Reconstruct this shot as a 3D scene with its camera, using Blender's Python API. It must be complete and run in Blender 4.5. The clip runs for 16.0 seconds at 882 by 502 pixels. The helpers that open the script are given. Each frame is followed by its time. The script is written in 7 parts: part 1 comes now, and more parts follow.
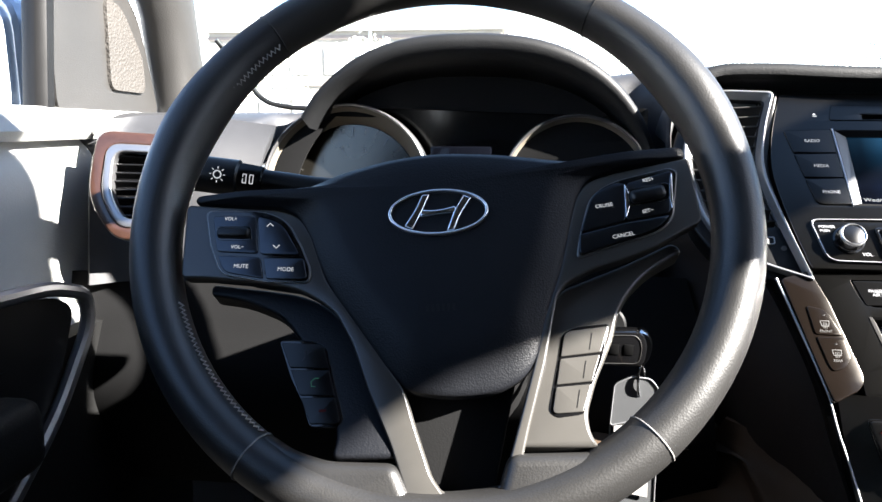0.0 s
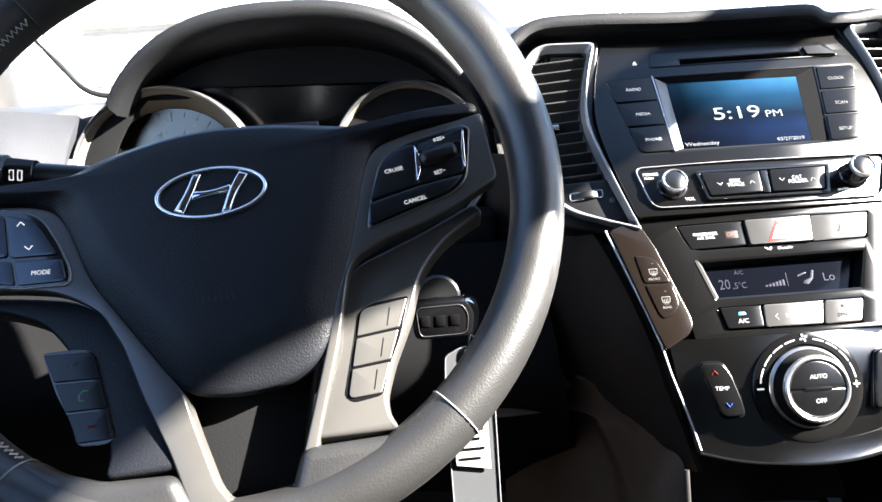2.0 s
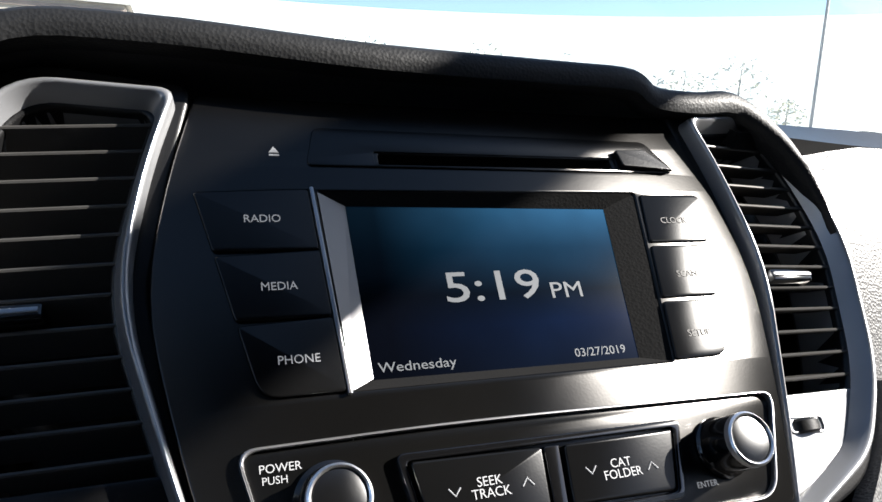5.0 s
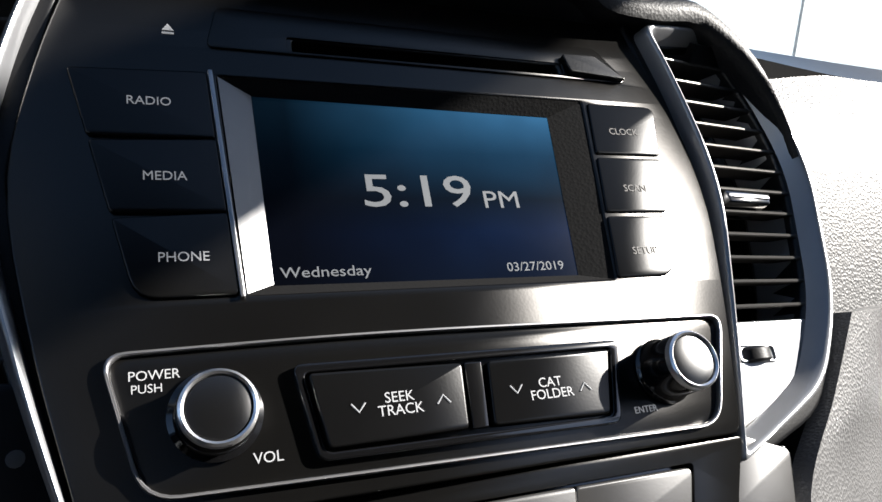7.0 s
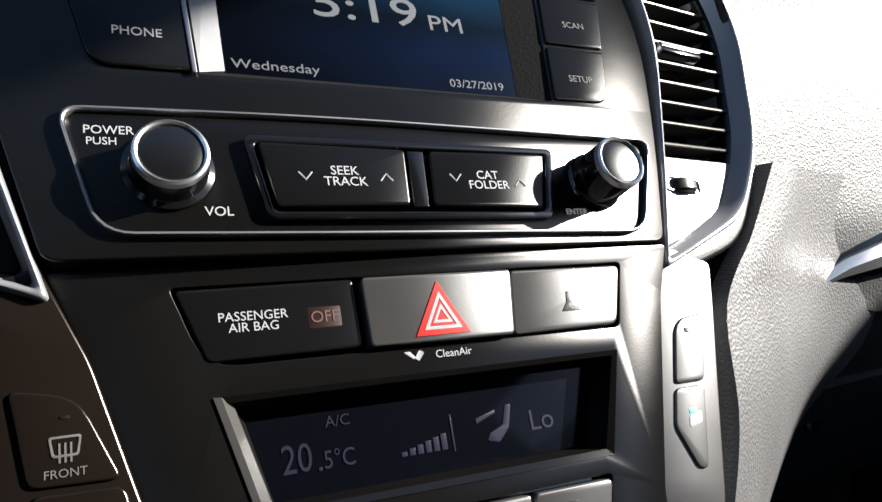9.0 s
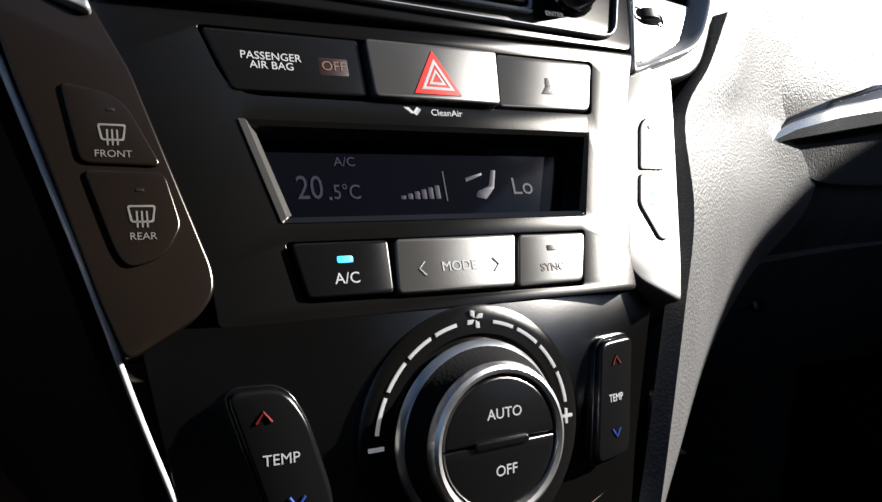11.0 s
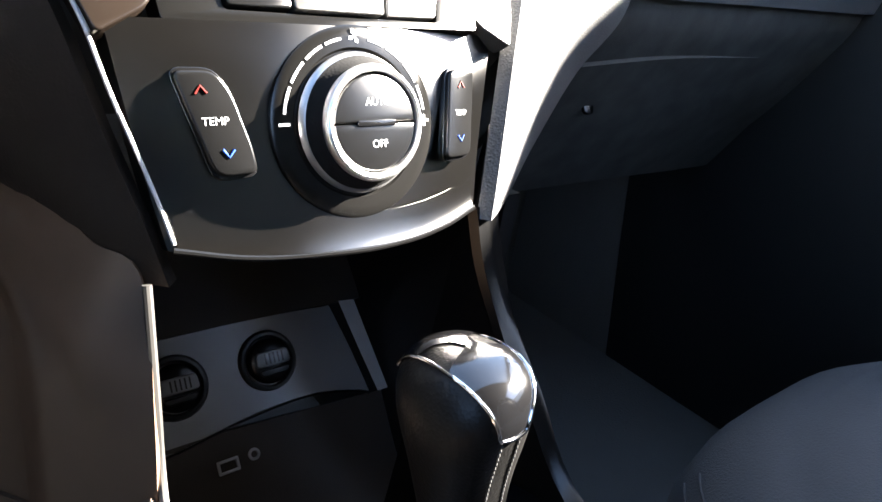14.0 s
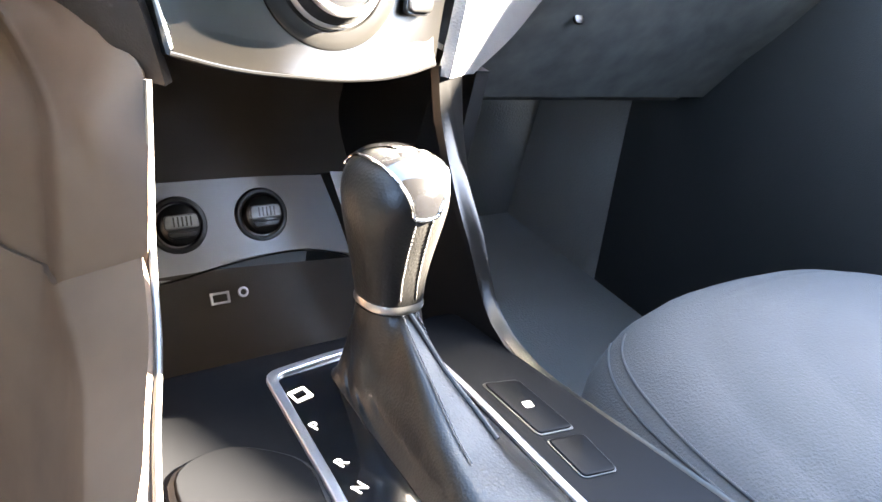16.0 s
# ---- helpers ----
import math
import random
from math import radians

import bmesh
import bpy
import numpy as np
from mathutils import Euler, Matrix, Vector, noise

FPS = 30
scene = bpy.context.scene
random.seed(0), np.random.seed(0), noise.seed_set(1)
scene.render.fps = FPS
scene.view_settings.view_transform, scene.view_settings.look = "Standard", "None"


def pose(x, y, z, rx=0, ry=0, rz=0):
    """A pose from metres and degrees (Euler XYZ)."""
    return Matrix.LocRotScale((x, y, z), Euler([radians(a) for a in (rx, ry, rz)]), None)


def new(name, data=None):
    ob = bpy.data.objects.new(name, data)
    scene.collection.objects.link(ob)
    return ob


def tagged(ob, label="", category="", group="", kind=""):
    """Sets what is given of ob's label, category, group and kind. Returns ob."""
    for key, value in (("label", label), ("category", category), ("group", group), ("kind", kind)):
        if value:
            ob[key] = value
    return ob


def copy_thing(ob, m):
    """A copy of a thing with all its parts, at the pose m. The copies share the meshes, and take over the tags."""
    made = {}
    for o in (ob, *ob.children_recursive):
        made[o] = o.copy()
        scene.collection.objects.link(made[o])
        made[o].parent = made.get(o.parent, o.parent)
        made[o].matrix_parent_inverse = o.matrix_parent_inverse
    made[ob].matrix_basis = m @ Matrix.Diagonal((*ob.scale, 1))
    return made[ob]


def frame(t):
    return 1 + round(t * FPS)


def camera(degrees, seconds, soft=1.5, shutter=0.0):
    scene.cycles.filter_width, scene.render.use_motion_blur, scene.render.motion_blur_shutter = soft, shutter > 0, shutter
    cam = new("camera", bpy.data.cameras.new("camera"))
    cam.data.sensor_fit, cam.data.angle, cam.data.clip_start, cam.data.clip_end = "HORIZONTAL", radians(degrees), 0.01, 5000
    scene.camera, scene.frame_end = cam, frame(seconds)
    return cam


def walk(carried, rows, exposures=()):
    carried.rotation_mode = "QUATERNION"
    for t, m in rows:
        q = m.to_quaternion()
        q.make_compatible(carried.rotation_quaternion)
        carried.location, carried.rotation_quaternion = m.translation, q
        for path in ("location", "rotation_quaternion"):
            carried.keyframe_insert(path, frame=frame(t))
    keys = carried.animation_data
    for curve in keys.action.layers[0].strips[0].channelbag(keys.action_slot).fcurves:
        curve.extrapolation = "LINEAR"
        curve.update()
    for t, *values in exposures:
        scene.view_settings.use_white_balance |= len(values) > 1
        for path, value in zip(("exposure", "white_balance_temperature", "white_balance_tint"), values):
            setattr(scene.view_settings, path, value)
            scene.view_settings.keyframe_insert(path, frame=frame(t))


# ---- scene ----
cam = camera(64.06, 16.0)
PATH = [
    (0.0, -0.3330, 0.0000, 1.2500, 79.50, -0.11, 6.97),
    (0.5, -0.3160, 0.0074, 1.2473, 78.95, 0.16, 5.45),
    (1.0, -0.2997, 0.0200, 1.2439, 78.52, 2.07, 3.59),
    (1.5, -0.2828, 0.0259, 1.2414, 78.53, 2.89, 1.06),
    (2.0, -0.2655, 0.0336, 1.2376, 77.76, 3.92, -0.95),
    (2.5, -0.2489, 0.0466, 1.2358, 77.24, 3.52, -3.49),
    (3.0, -0.2369, 0.1059, 1.2438, 75.28, 1.72, -8.72),
    (3.5, -0.2016, 0.1909, 1.2625, 76.10, 0.02, -14.43),
    (4.0, -0.1721, 0.2835, 1.2683, 78.22, -1.82, -18.50),
    (4.2, -0.1602, 0.3174, 1.2729, 79.76, -1.83, -19.08),
    (6.3, -0.0971, 0.4243, 1.2556, 77.68, -3.54, -22.80),
    (6.5, -0.0967, 0.4205, 1.2536, 77.29, -3.39, -22.46),
    (7.0, -0.0955, 0.4117, 1.2426, 77.12, -3.98, -22.67),
    (7.5, -0.0957, 0.4038, 1.2256, 76.67, -4.45, -23.63),
    (8.0, -0.0967, 0.3987, 1.2122, 75.99, -4.69, -24.43),
    (8.5, -0.0963, 0.3915, 1.2013, 75.71, -4.97, -23.91),
    (8.7, -0.0964, 0.3885, 1.1974, 75.62, -4.98, -24.54),
    (10.8, -0.1197, 0.3482, 1.1329, 75.10, -6.18, -28.58),
    (11.0, -0.1215, 0.3467, 1.1286, 74.04, -6.33, -28.70),
    (11.5, -0.1243, 0.3419, 1.1216, 71.95, -7.09, -29.16),
    (12.0, -0.1278, 0.3355, 1.1162, 70.71, -8.10, -30.00),
    (12.5, -0.1321, 0.3267, 1.1085, 69.73, -8.50, -32.83),
    (13.0, -0.1437, 0.3128, 1.1048, 68.14, -8.07, -36.55),
    (13.5, -0.1558, 0.2889, 1.0964, 66.54, -7.82, -38.59),
    (14.0, -0.1730, 0.2650, 1.0950, 65.40, -8.78, -39.04),
    (14.5, -0.1857, 0.2398, 1.0869, 64.34, -10.30, -38.60),
    (15.0, -0.1920, 0.2174, 1.0819, 63.14, -11.05, -38.25),
    (15.5, -0.1940, 0.1936, 1.0811, 61.72, -11.76, -36.68),
    (16.0, -0.1882, 0.1746, 1.0782, 60.27, -12.38, -35.02),
]
EXPOSURES = [(0.0, 3.95, 6500, 10), (1.0, 4.2, 6500, 10), (1.5, 4.5, 6500, 10), (2.5, 4.6, 6500, 10), (3.3, 4.1, 6500, 10), (4.2, 2.98, 6500, 10), (6.3, 2.45, 6500, 10), (8.7, 2.45, 6500, 10), (10.8, 2.25, 6500, 10), (12.5, 3.0, 6500, 10), (13.5, 4.65, 6730, 10), (14.0, 5.75, 6900, 10), (14.5, 6.85, 7050, 10), (15.0, 7.75, 7300, 10), (15.5, 8.2, 7550, 10), (16.0, 8.4, 7750, 10)]
walk(cam, [(t, pose(x, y, z, rx, ry, rz)) for t, x, y, z, rx, ry, rz in PATH], EXPOSURES)

# ---- world, sun, exposure ----
SUN_DIR = Vector((1.0, -0.31, 0.63)).normalized()
world = bpy.data.worlds.new("sky")
scene.world = world
world.use_nodes = True
wn = world.node_tree
sky = wn.nodes.new("ShaderNodeTexSky")
sky.sky_type, sky.sun_disc = "NISHITA", False
sky.sun_elevation = math.asin(SUN_DIR.z)
sky.sun_rotation = math.atan2(SUN_DIR.x, SUN_DIR.y)
sky.air_density, sky.dust_density, sky.ozone_density = 0.8, 0.5, 1.5
wn.links.new(sky.outputs[0], wn.nodes["Background"].inputs[0])
wn.nodes["Background"].inputs[1].default_value = 0.05
sun_data = bpy.data.lights.new("sun", "SUN")
sun_data.energy, sun_data.angle, sun_data.color = 5.0, radians(0.6), (1.0, 0.955, 0.89)
sun = new("sun", sun_data)
sun.matrix_world = Matrix.Translation((0, 0, 6)) @ SUN_DIR.to_track_quat("Z", "Y").to_matrix().to_4x4()

# ---- materials ----


def material(name, color, rough=0.5, metal=0.0, grain=0.0, grain_size=0.001, mottle=0.0, mottle_size=0.05, spec=0.5, coat=0.0, emit=0.0, weave=0.0):
    """A surface with colour mottling, roughness wear and a fine grain relief, sizes in metres."""
    mat = bpy.data.materials.new(name)
    mat.use_nodes = True
    nt = mat.node_tree
    n, link = nt.nodes, nt.links.new
    b = n["Principled BSDF"]
    b.inputs["Metallic"].default_value = metal
    b.inputs["Specular IOR Level"].default_value = spec
    b.inputs["Coat Weight"].default_value = coat
    b.inputs["Coat Roughness"].default_value = 0.08
    co = n.new("ShaderNodeTexCoord")
    big = n.new("ShaderNodeTexNoise")
    big.inputs["Scale"].default_value = 1 / mottle_size
    big.inputs["Detail"].default_value = 5
    link(co.outputs["Object"], big.inputs["Vector"])
    mix = n.new("ShaderNodeMix")
    mix.data_type = "RGBA"
    k = 0.25 + mottle
    mix.inputs[6].default_value = (*[c * (1 - k * 0.6) for c in color], 1)
    mix.inputs[7].default_value = (*[min(1, c * (1 + k * 0.6)) for c in color], 1)
    link(big.outputs["Fac"], mix.inputs[0])
    link(mix.outputs[2], b.inputs["Base Color"])
    rr = n.new("ShaderNodeMapRange")
    rr.inputs["To Min"].default_value, rr.inputs["To Max"].default_value = max(0.02, rough - 0.07), min(1, rough + 0.07)
    link(big.outputs["Fac"], rr.inputs["Value"])
    link(rr.outputs[0], b.inputs["Roughness"])
    if grain > 0:
        fine = n.new("ShaderNodeTexVoronoi" if weave == 0 else "ShaderNodeTexNoise")
        fine.inputs["Scale"].default_value = 1 / grain_size
        link(co.outputs["Object"], fine.inputs["Vector"])
        bump = n.new("ShaderNodeBump")
        bump.inputs["Strength"].default_value = grain
        bump.inputs["Distance"].default_value = grain_size * 0.3
        link(fine.outputs[0], bump.inputs["Height"])
        link(bump.outputs[0], b.inputs["Normal"])
    if emit > 0:
        link(mix.outputs[2], b.inputs["Emission Color"])
        b.inputs["Emission Strength"].default_value = emit
    return mat


def satin(name, color, gloss, rough, grain=0.015, crown=0.0, bend=0.0):
    """Dark satin paint: a near-black base under a soft, well-bounded sheen."""
    mat = material(name, color, 0.5, grain=grain, grain_size=0.0009, mottle=0.3, spec=0.0)
    n, link = mat.node_tree.nodes, mat.node_tree.links.new
    sheen = n.new("ShaderNodeBsdfAnisotropic")
    sheen.distribution = "BECKMANN"
    sheen.inputs["Color"].default_value = (*gloss, 1)
    big = next(k for k in n if k.type == "TEX_NOISE")
    rr = n.new("ShaderNodeMapRange")
    rr.inputs["To Min"].default_value, rr.inputs["To Max"].default_value = rough - 0.03, rough + 0.03
    link(big.outputs["Fac"], rr.inputs["Value"])
    link(rr.outputs[0], sheen.inputs["Roughness"])
    bump = next((k for k in n if k.type == "BUMP"), None)
    if bump:
        link(bump.outputs[0], sheen.inputs["Normal"])
    if crown:
        sep, sq, mul = n.new("ShaderNodeSeparateXYZ"), n.new("ShaderNodeMath"), n.new("ShaderNodeMath")
        link(next(k for k in n if k.type == "TEX_COORD").outputs["Object"], sep.inputs[0])
        sq.operation, mul.operation = "MULTIPLY", "MULTIPLY"
        link(sep.outputs["X"], sq.inputs[0])
        link(sep.outputs["X"], sq.inputs[1])
        link(sq.outputs[0], mul.inputs[0])
        mul.inputs[1].default_value = -crown
        arch = n.new("ShaderNodeBump")
        arch.inputs["Distance"].default_value = 1.0
        if bend:
            shift, over, sq2, add2 = (n.new("ShaderNodeMath") for _ in range(4))
            shift.operation, over.operation, sq2.operation, add2.operation = "ADD", "MAXIMUM", "MULTIPLY", "MULTIPLY_ADD"
            link(sep.outputs["Y"], shift.inputs[0])
            shift.inputs[1].default_value = 0.045
            link(shift.outputs[0], over.inputs[0])
            over.inputs[1].default_value = 0.0
            link(over.outputs[0], sq2.inputs[0])
            link(over.outputs[0], sq2.inputs[1])
            link(sq2.outputs[0], add2.inputs[0])
            add2.inputs[1].default_value = -bend
            link(mul.outputs[0], add2.inputs[2])
            link(add2.outputs[0], arch.inputs["Height"])
        else:
            link(mul.outputs[0], arch.inputs["Height"])
        link(arch.outputs[0], bump.inputs["Normal"])
    add = n.new("ShaderNodeAddShader")
    link(n["Principled BSDF"].outputs[0], add.inputs[0])
    link(sheen.outputs[0], add.inputs[1])
    link(add.outputs[0], n["Material Output"].inputs[0])
    return mat


M_FASCIA = satin("satin_grey_plastic", (0.0034, 0.0033, 0.0032), (0.036, 0.0352, 0.0344), 0.312, crown=0.75)
M_BLACK = material("black_plastic", (0.004, 0.004, 0.0043), 0.36, grain=0.10, grain_size=0.001, spec=0.28)
M_BUTTON = satin("button_plastic", (0.0034, 0.0034, 0.0035), (0.025, 0.025, 0.025), 0.31)
M_PIANO = material("gloss_black_plastic", (0.003, 0.003, 0.0033), 0.12, coat=0.3, mottle=0.1)
M_SILVER = material("satin_silver_paint", (0.30, 0.30, 0.31), 0.30, metal=0.9, mottle=0.1)
M_VTRIM = material("gunmetal_trim", (0.16, 0.155, 0.15), 0.30, metal=0.9)
M_BADGE = material("bright_badge_chrome", (0.85, 0.85, 0.86), 0.32, metal=1.0)
M_SEAM = material("dark_seat_thread", (0.004, 0.005, 0.007), 0.9)
M_SOCK = material("grey_socket_panel", (0.125, 0.135, 0.142), 0.42, grain=0.15, grain_size=0.0012)
M_DIM = material("unlit_grey_print", (0.068, 0.066, 0.064), 0.5, spec=0.1)
M_FRAME = material("satin_silver_frame", (0.19, 0.194, 0.203), 0.34, metal=0.55, mottle=0.1)
M_GAITER = material("soft_black_leather", (0.0030, 0.0029, 0.0028), 0.40, grain=0.3, grain_size=0.0014, mottle=0.25, spec=0.17)
M_DECK = satin("console_deck_plastic", (0.0024, 0.0025, 0.0028), (0.0040, 0.0041, 0.0044), 0.42)
M_GRILLE = material("perforated_grille", (0.030, 0.027, 0.024), 0.6, grain=1.0, grain_size=0.0028)
M_DOORL = material("black_door_plastic", (0.006, 0.006, 0.006), 0.6, grain=0.3, grain_size=0.0015, spec=0.15)
# grey base, lightened for the sun on the right-hand keys and panel
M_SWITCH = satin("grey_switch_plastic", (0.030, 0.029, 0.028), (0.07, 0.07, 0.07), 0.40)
M_ARROW = material("dim_red_print", (0.06, 0.004, 0.003), 0.5, spec=0.1)
M_DIALP = satin("crowned_satin_plastic", (0.0017, 0.0016, 0.0015), (0.135, 0.131, 0.127), 0.325, crown=0.1, bend=3.2)
M_STITCH = material("pale_lacing_thread", (0.30, 0.295, 0.285), 0.7)
M_DTHREAD = material("dull_grey_thread", (0.022, 0.022, 0.023), 0.8)
M_KNOB = satin("satin_knob_plastic", (0.0034, 0.0034, 0.0035), (0.078, 0.0765, 0.075), 0.37)
M_EDGE = material("bright_edge_line", (0.45, 0.45, 0.46), 0.4, metal=0.2)
M_CHROME = material("chrome", (0.75, 0.75, 0.76), 0.1, metal=1.0)
M_BLADE = material("polished_silver_trim", (0.48, 0.50, 0.52), 0.24, metal=0.8, mottle=0.1)
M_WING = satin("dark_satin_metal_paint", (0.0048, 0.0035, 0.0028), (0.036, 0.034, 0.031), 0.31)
M_GUN = satin("gunmetal_paint", (0.033, 0.0315, 0.029), (0.040, 0.040, 0.041), 0.36)
M_MATT = material("matt_black_plastic", (0.005, 0.005, 0.0052), 0.8, grain=0.2, grain_size=0.0012, spec=0.06)
M_RAIL = satin("brown_grey_rail_plastic", (0.056, 0.0385, 0.0275), (0.015, 0.015, 0.015), 0.5)
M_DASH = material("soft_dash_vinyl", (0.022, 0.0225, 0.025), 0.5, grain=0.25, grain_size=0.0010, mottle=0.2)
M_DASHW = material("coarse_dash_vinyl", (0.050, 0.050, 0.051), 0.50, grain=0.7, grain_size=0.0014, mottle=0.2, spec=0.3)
M_LEATHER = material("black_leather", (0.0108, 0.0105, 0.0103), 0.40, grain=0.22, grain_size=0.0011, mottle=0.25, spec=0.5)
M_PAD = material("airbag_vinyl", (0.0048, 0.0053, 0.0068), 0.46, grain=0.40, grain_size=0.0011, spec=0.18)
M_KCAP = satin("satin_knob_cap", (0.004, 0.004, 0.0042), (0.06, 0.06, 0.06), 0.38)
M_SIDE = material("brown_black_side_plastic", (0.016, 0.0125, 0.0105), 0.7, grain=0.25, grain_size=0.0013, mottle=0.2, spec=0.1)
M_CUB = material("matt_cubby_plastic", (0.030, 0.0275, 0.025), 0.75, grain=0.2, grain_size=0.0013, mottle=0.2, spec=0.12)
M_SLAT = satin("vent_slat_plastic", (0.030, 0.029, 0.028), (0.030, 0.029, 0.028), 0.34)
M_STRIP = material("dull_silver_strip", (0.11, 0.11, 0.112), 0.34, metal=0.9, mottle=0.3)
# dust mottling, with the base also lifted for lens glare over the footwell
M_GLOVE = material("dusty_hazed_plastic", (0.042, 0.041, 0.038), 0.75, grain=0.3, grain_size=0.0014, mottle=0.9, mottle_size=0.03, spec=0.15)
M_HOOD = material("dark_hood_vinyl", (0.0075, 0.0078, 0.0085), 0.55, grain=0.35, grain_size=0.0014, mottle=0.2, spec=0.2)
M_GAUGE = satin("brushed_dial_grey", (0.006, 0.0055, 0.0047), (0.09, 0.083, 0.072), 0.28)
M_CUP = material("pale_gauge_wall", (0.10, 0.088, 0.070), 0.45, mottle=0.2, spec=0.4)
M_WSW = satin("wheel_switch_plastic", (0.006, 0.0062, 0.0068), (0.045, 0.050, 0.058), 0.30)
M_THREAD = material("grey_thread", (0.13, 0.127, 0.122), 0.7)
M_WHITE = material("white_print", (0.16, 0.163, 0.168), 0.5, emit=0.22, spec=0.2)
M_CLOCK = material("display_digits", (0.045, 0.048, 0.052), 0.5, emit=0.42, spec=0.1)
M_RED = material("red_print", (0.45, 0.012, 0.010), 0.5, spec=0.15)
M_REDDIM = material("dim_amber_print", (0.045, 0.011, 0.006), 0.5)
M_BLUE = material("blue_print", (0.012, 0.035, 0.16), 0.5, emit=0.03, spec=0.1)
M_CYAN = material("blue_indicator", (0.02, 0.3, 0.9), 0.4, emit=0.5)
M_SEAT = material("grey_blue_cloth", (0.0096, 0.0105, 0.0119), 0.85, grain=1.0, grain_size=0.0016, weave=1)
M_CARPET = material("black_carpet", (0.050, 0.0485, 0.0455), 0.95, grain=0.8, grain_size=0.004, weave=1)
M_DOOR = material("beige_grey_door_vinyl", (0.30, 0.30, 0.29), 0.55, grain=0.4, grain_size=0.002)
M_DOORD = material("dark_door_plastic", (0.018, 0.0172, 0.0165), 0.5, grain=0.3, grain_size=0.0015)
M_WOOD = material("brown_trim", (0.026, 0.012, 0.008), 0.3, coat=0.4, mottle=0.5, mottle_size=0.01)
M_PILLAR = material("pillar_cloth", (0.12, 0.112, 0.104), 0.8, grain=0.3, grain_size=0.0015, weave=1)
M_ROOF = material("headliner_cloth", (0.055, 0.054, 0.052), 0.9, grain=0.3, grain_size=0.002, weave=1)
M_LCD = material("lcd_glass", (0.0015, 0.0018, 0.003), 0.10, spec=0.12)
M_SEG = material("lcd_segments", (0.0076, 0.0072, 0.0155), 0.4, emit=0.07, spec=0.1)
M_CLEAR = material("clear_acrylic", (0.06, 0.062, 0.065), 0.15)
M_ASPHALT = material("pale_asphalt", (0.15, 0.15, 0.147), 0.85, grain=0.4, grain_size=0.02, mottle=0.4, mottle_size=1.5)
M_LEAF = material("dry_brush_foliage", (0.55, 0.54, 0.46), 0.8, mottle=0.4, mottle_size=0.4)
M_BARK = material("pale_grey_bark", (0.42, 0.41, 0.40), 0.85, mottle=0.3)
M_CARW = material("white_car_paint", (0.75, 0.75, 0.76), 0.25, coat=0.6)
M_CARB = material("silver_blue_car_paint", (0.25, 0.30, 0.36), 0.25, metal=0.4, coat=0.6)
M_CARG = material("car_window_glass", (0.02, 0.03, 0.035), 0.06)
M_TYRE = material("tyre_rubber", (0.015, 0.015, 0.015), 0.8)
M_BRICK = material("pale_render_wall", (0.36, 0.32, 0.28), 0.85, mottle=0.2, mottle_size=0.8)
M_BAND = material("dull_pink_band", (0.27, 0.22, 0.20), 0.85, mottle=0.2, mottle_size=0.8)


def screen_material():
    """The lit display: deep blue under glass, a sky reflection painted in to the upper right."""
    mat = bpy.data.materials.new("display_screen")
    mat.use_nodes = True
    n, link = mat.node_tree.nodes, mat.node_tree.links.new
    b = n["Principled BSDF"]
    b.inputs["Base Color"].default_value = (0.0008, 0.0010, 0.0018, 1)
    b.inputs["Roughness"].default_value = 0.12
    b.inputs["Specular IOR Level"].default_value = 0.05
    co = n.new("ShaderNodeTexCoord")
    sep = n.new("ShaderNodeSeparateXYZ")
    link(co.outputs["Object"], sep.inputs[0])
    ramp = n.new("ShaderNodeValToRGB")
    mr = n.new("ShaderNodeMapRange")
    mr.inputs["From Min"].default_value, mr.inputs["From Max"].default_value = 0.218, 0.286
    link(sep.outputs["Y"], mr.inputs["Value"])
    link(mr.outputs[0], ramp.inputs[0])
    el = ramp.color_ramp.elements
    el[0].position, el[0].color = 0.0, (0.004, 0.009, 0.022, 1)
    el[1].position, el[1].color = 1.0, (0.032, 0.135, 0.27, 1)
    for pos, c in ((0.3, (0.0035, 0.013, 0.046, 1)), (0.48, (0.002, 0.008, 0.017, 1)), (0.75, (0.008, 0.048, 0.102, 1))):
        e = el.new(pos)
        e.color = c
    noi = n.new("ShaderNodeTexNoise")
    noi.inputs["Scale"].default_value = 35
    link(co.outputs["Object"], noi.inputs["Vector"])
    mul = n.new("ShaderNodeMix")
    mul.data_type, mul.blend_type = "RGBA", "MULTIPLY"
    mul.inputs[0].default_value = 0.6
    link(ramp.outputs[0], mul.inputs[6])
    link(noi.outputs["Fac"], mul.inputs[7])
    # sky reflection painted into the glow: dim left, bright right
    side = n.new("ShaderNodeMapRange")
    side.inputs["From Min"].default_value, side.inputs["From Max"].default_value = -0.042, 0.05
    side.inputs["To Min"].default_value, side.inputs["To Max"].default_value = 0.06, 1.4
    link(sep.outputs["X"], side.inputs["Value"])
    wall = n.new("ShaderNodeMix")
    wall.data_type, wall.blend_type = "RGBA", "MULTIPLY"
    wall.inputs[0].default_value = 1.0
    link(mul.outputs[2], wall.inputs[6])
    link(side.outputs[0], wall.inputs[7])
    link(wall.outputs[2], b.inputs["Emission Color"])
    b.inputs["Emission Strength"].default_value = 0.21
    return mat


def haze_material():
    """An even glow that stands in for the bright hazy sky low down."""
    mat = bpy.data.materials.new("glowing_low_sky")
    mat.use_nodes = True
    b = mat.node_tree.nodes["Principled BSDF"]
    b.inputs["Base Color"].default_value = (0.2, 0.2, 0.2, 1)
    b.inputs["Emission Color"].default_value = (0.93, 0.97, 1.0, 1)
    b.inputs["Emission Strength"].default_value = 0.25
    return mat


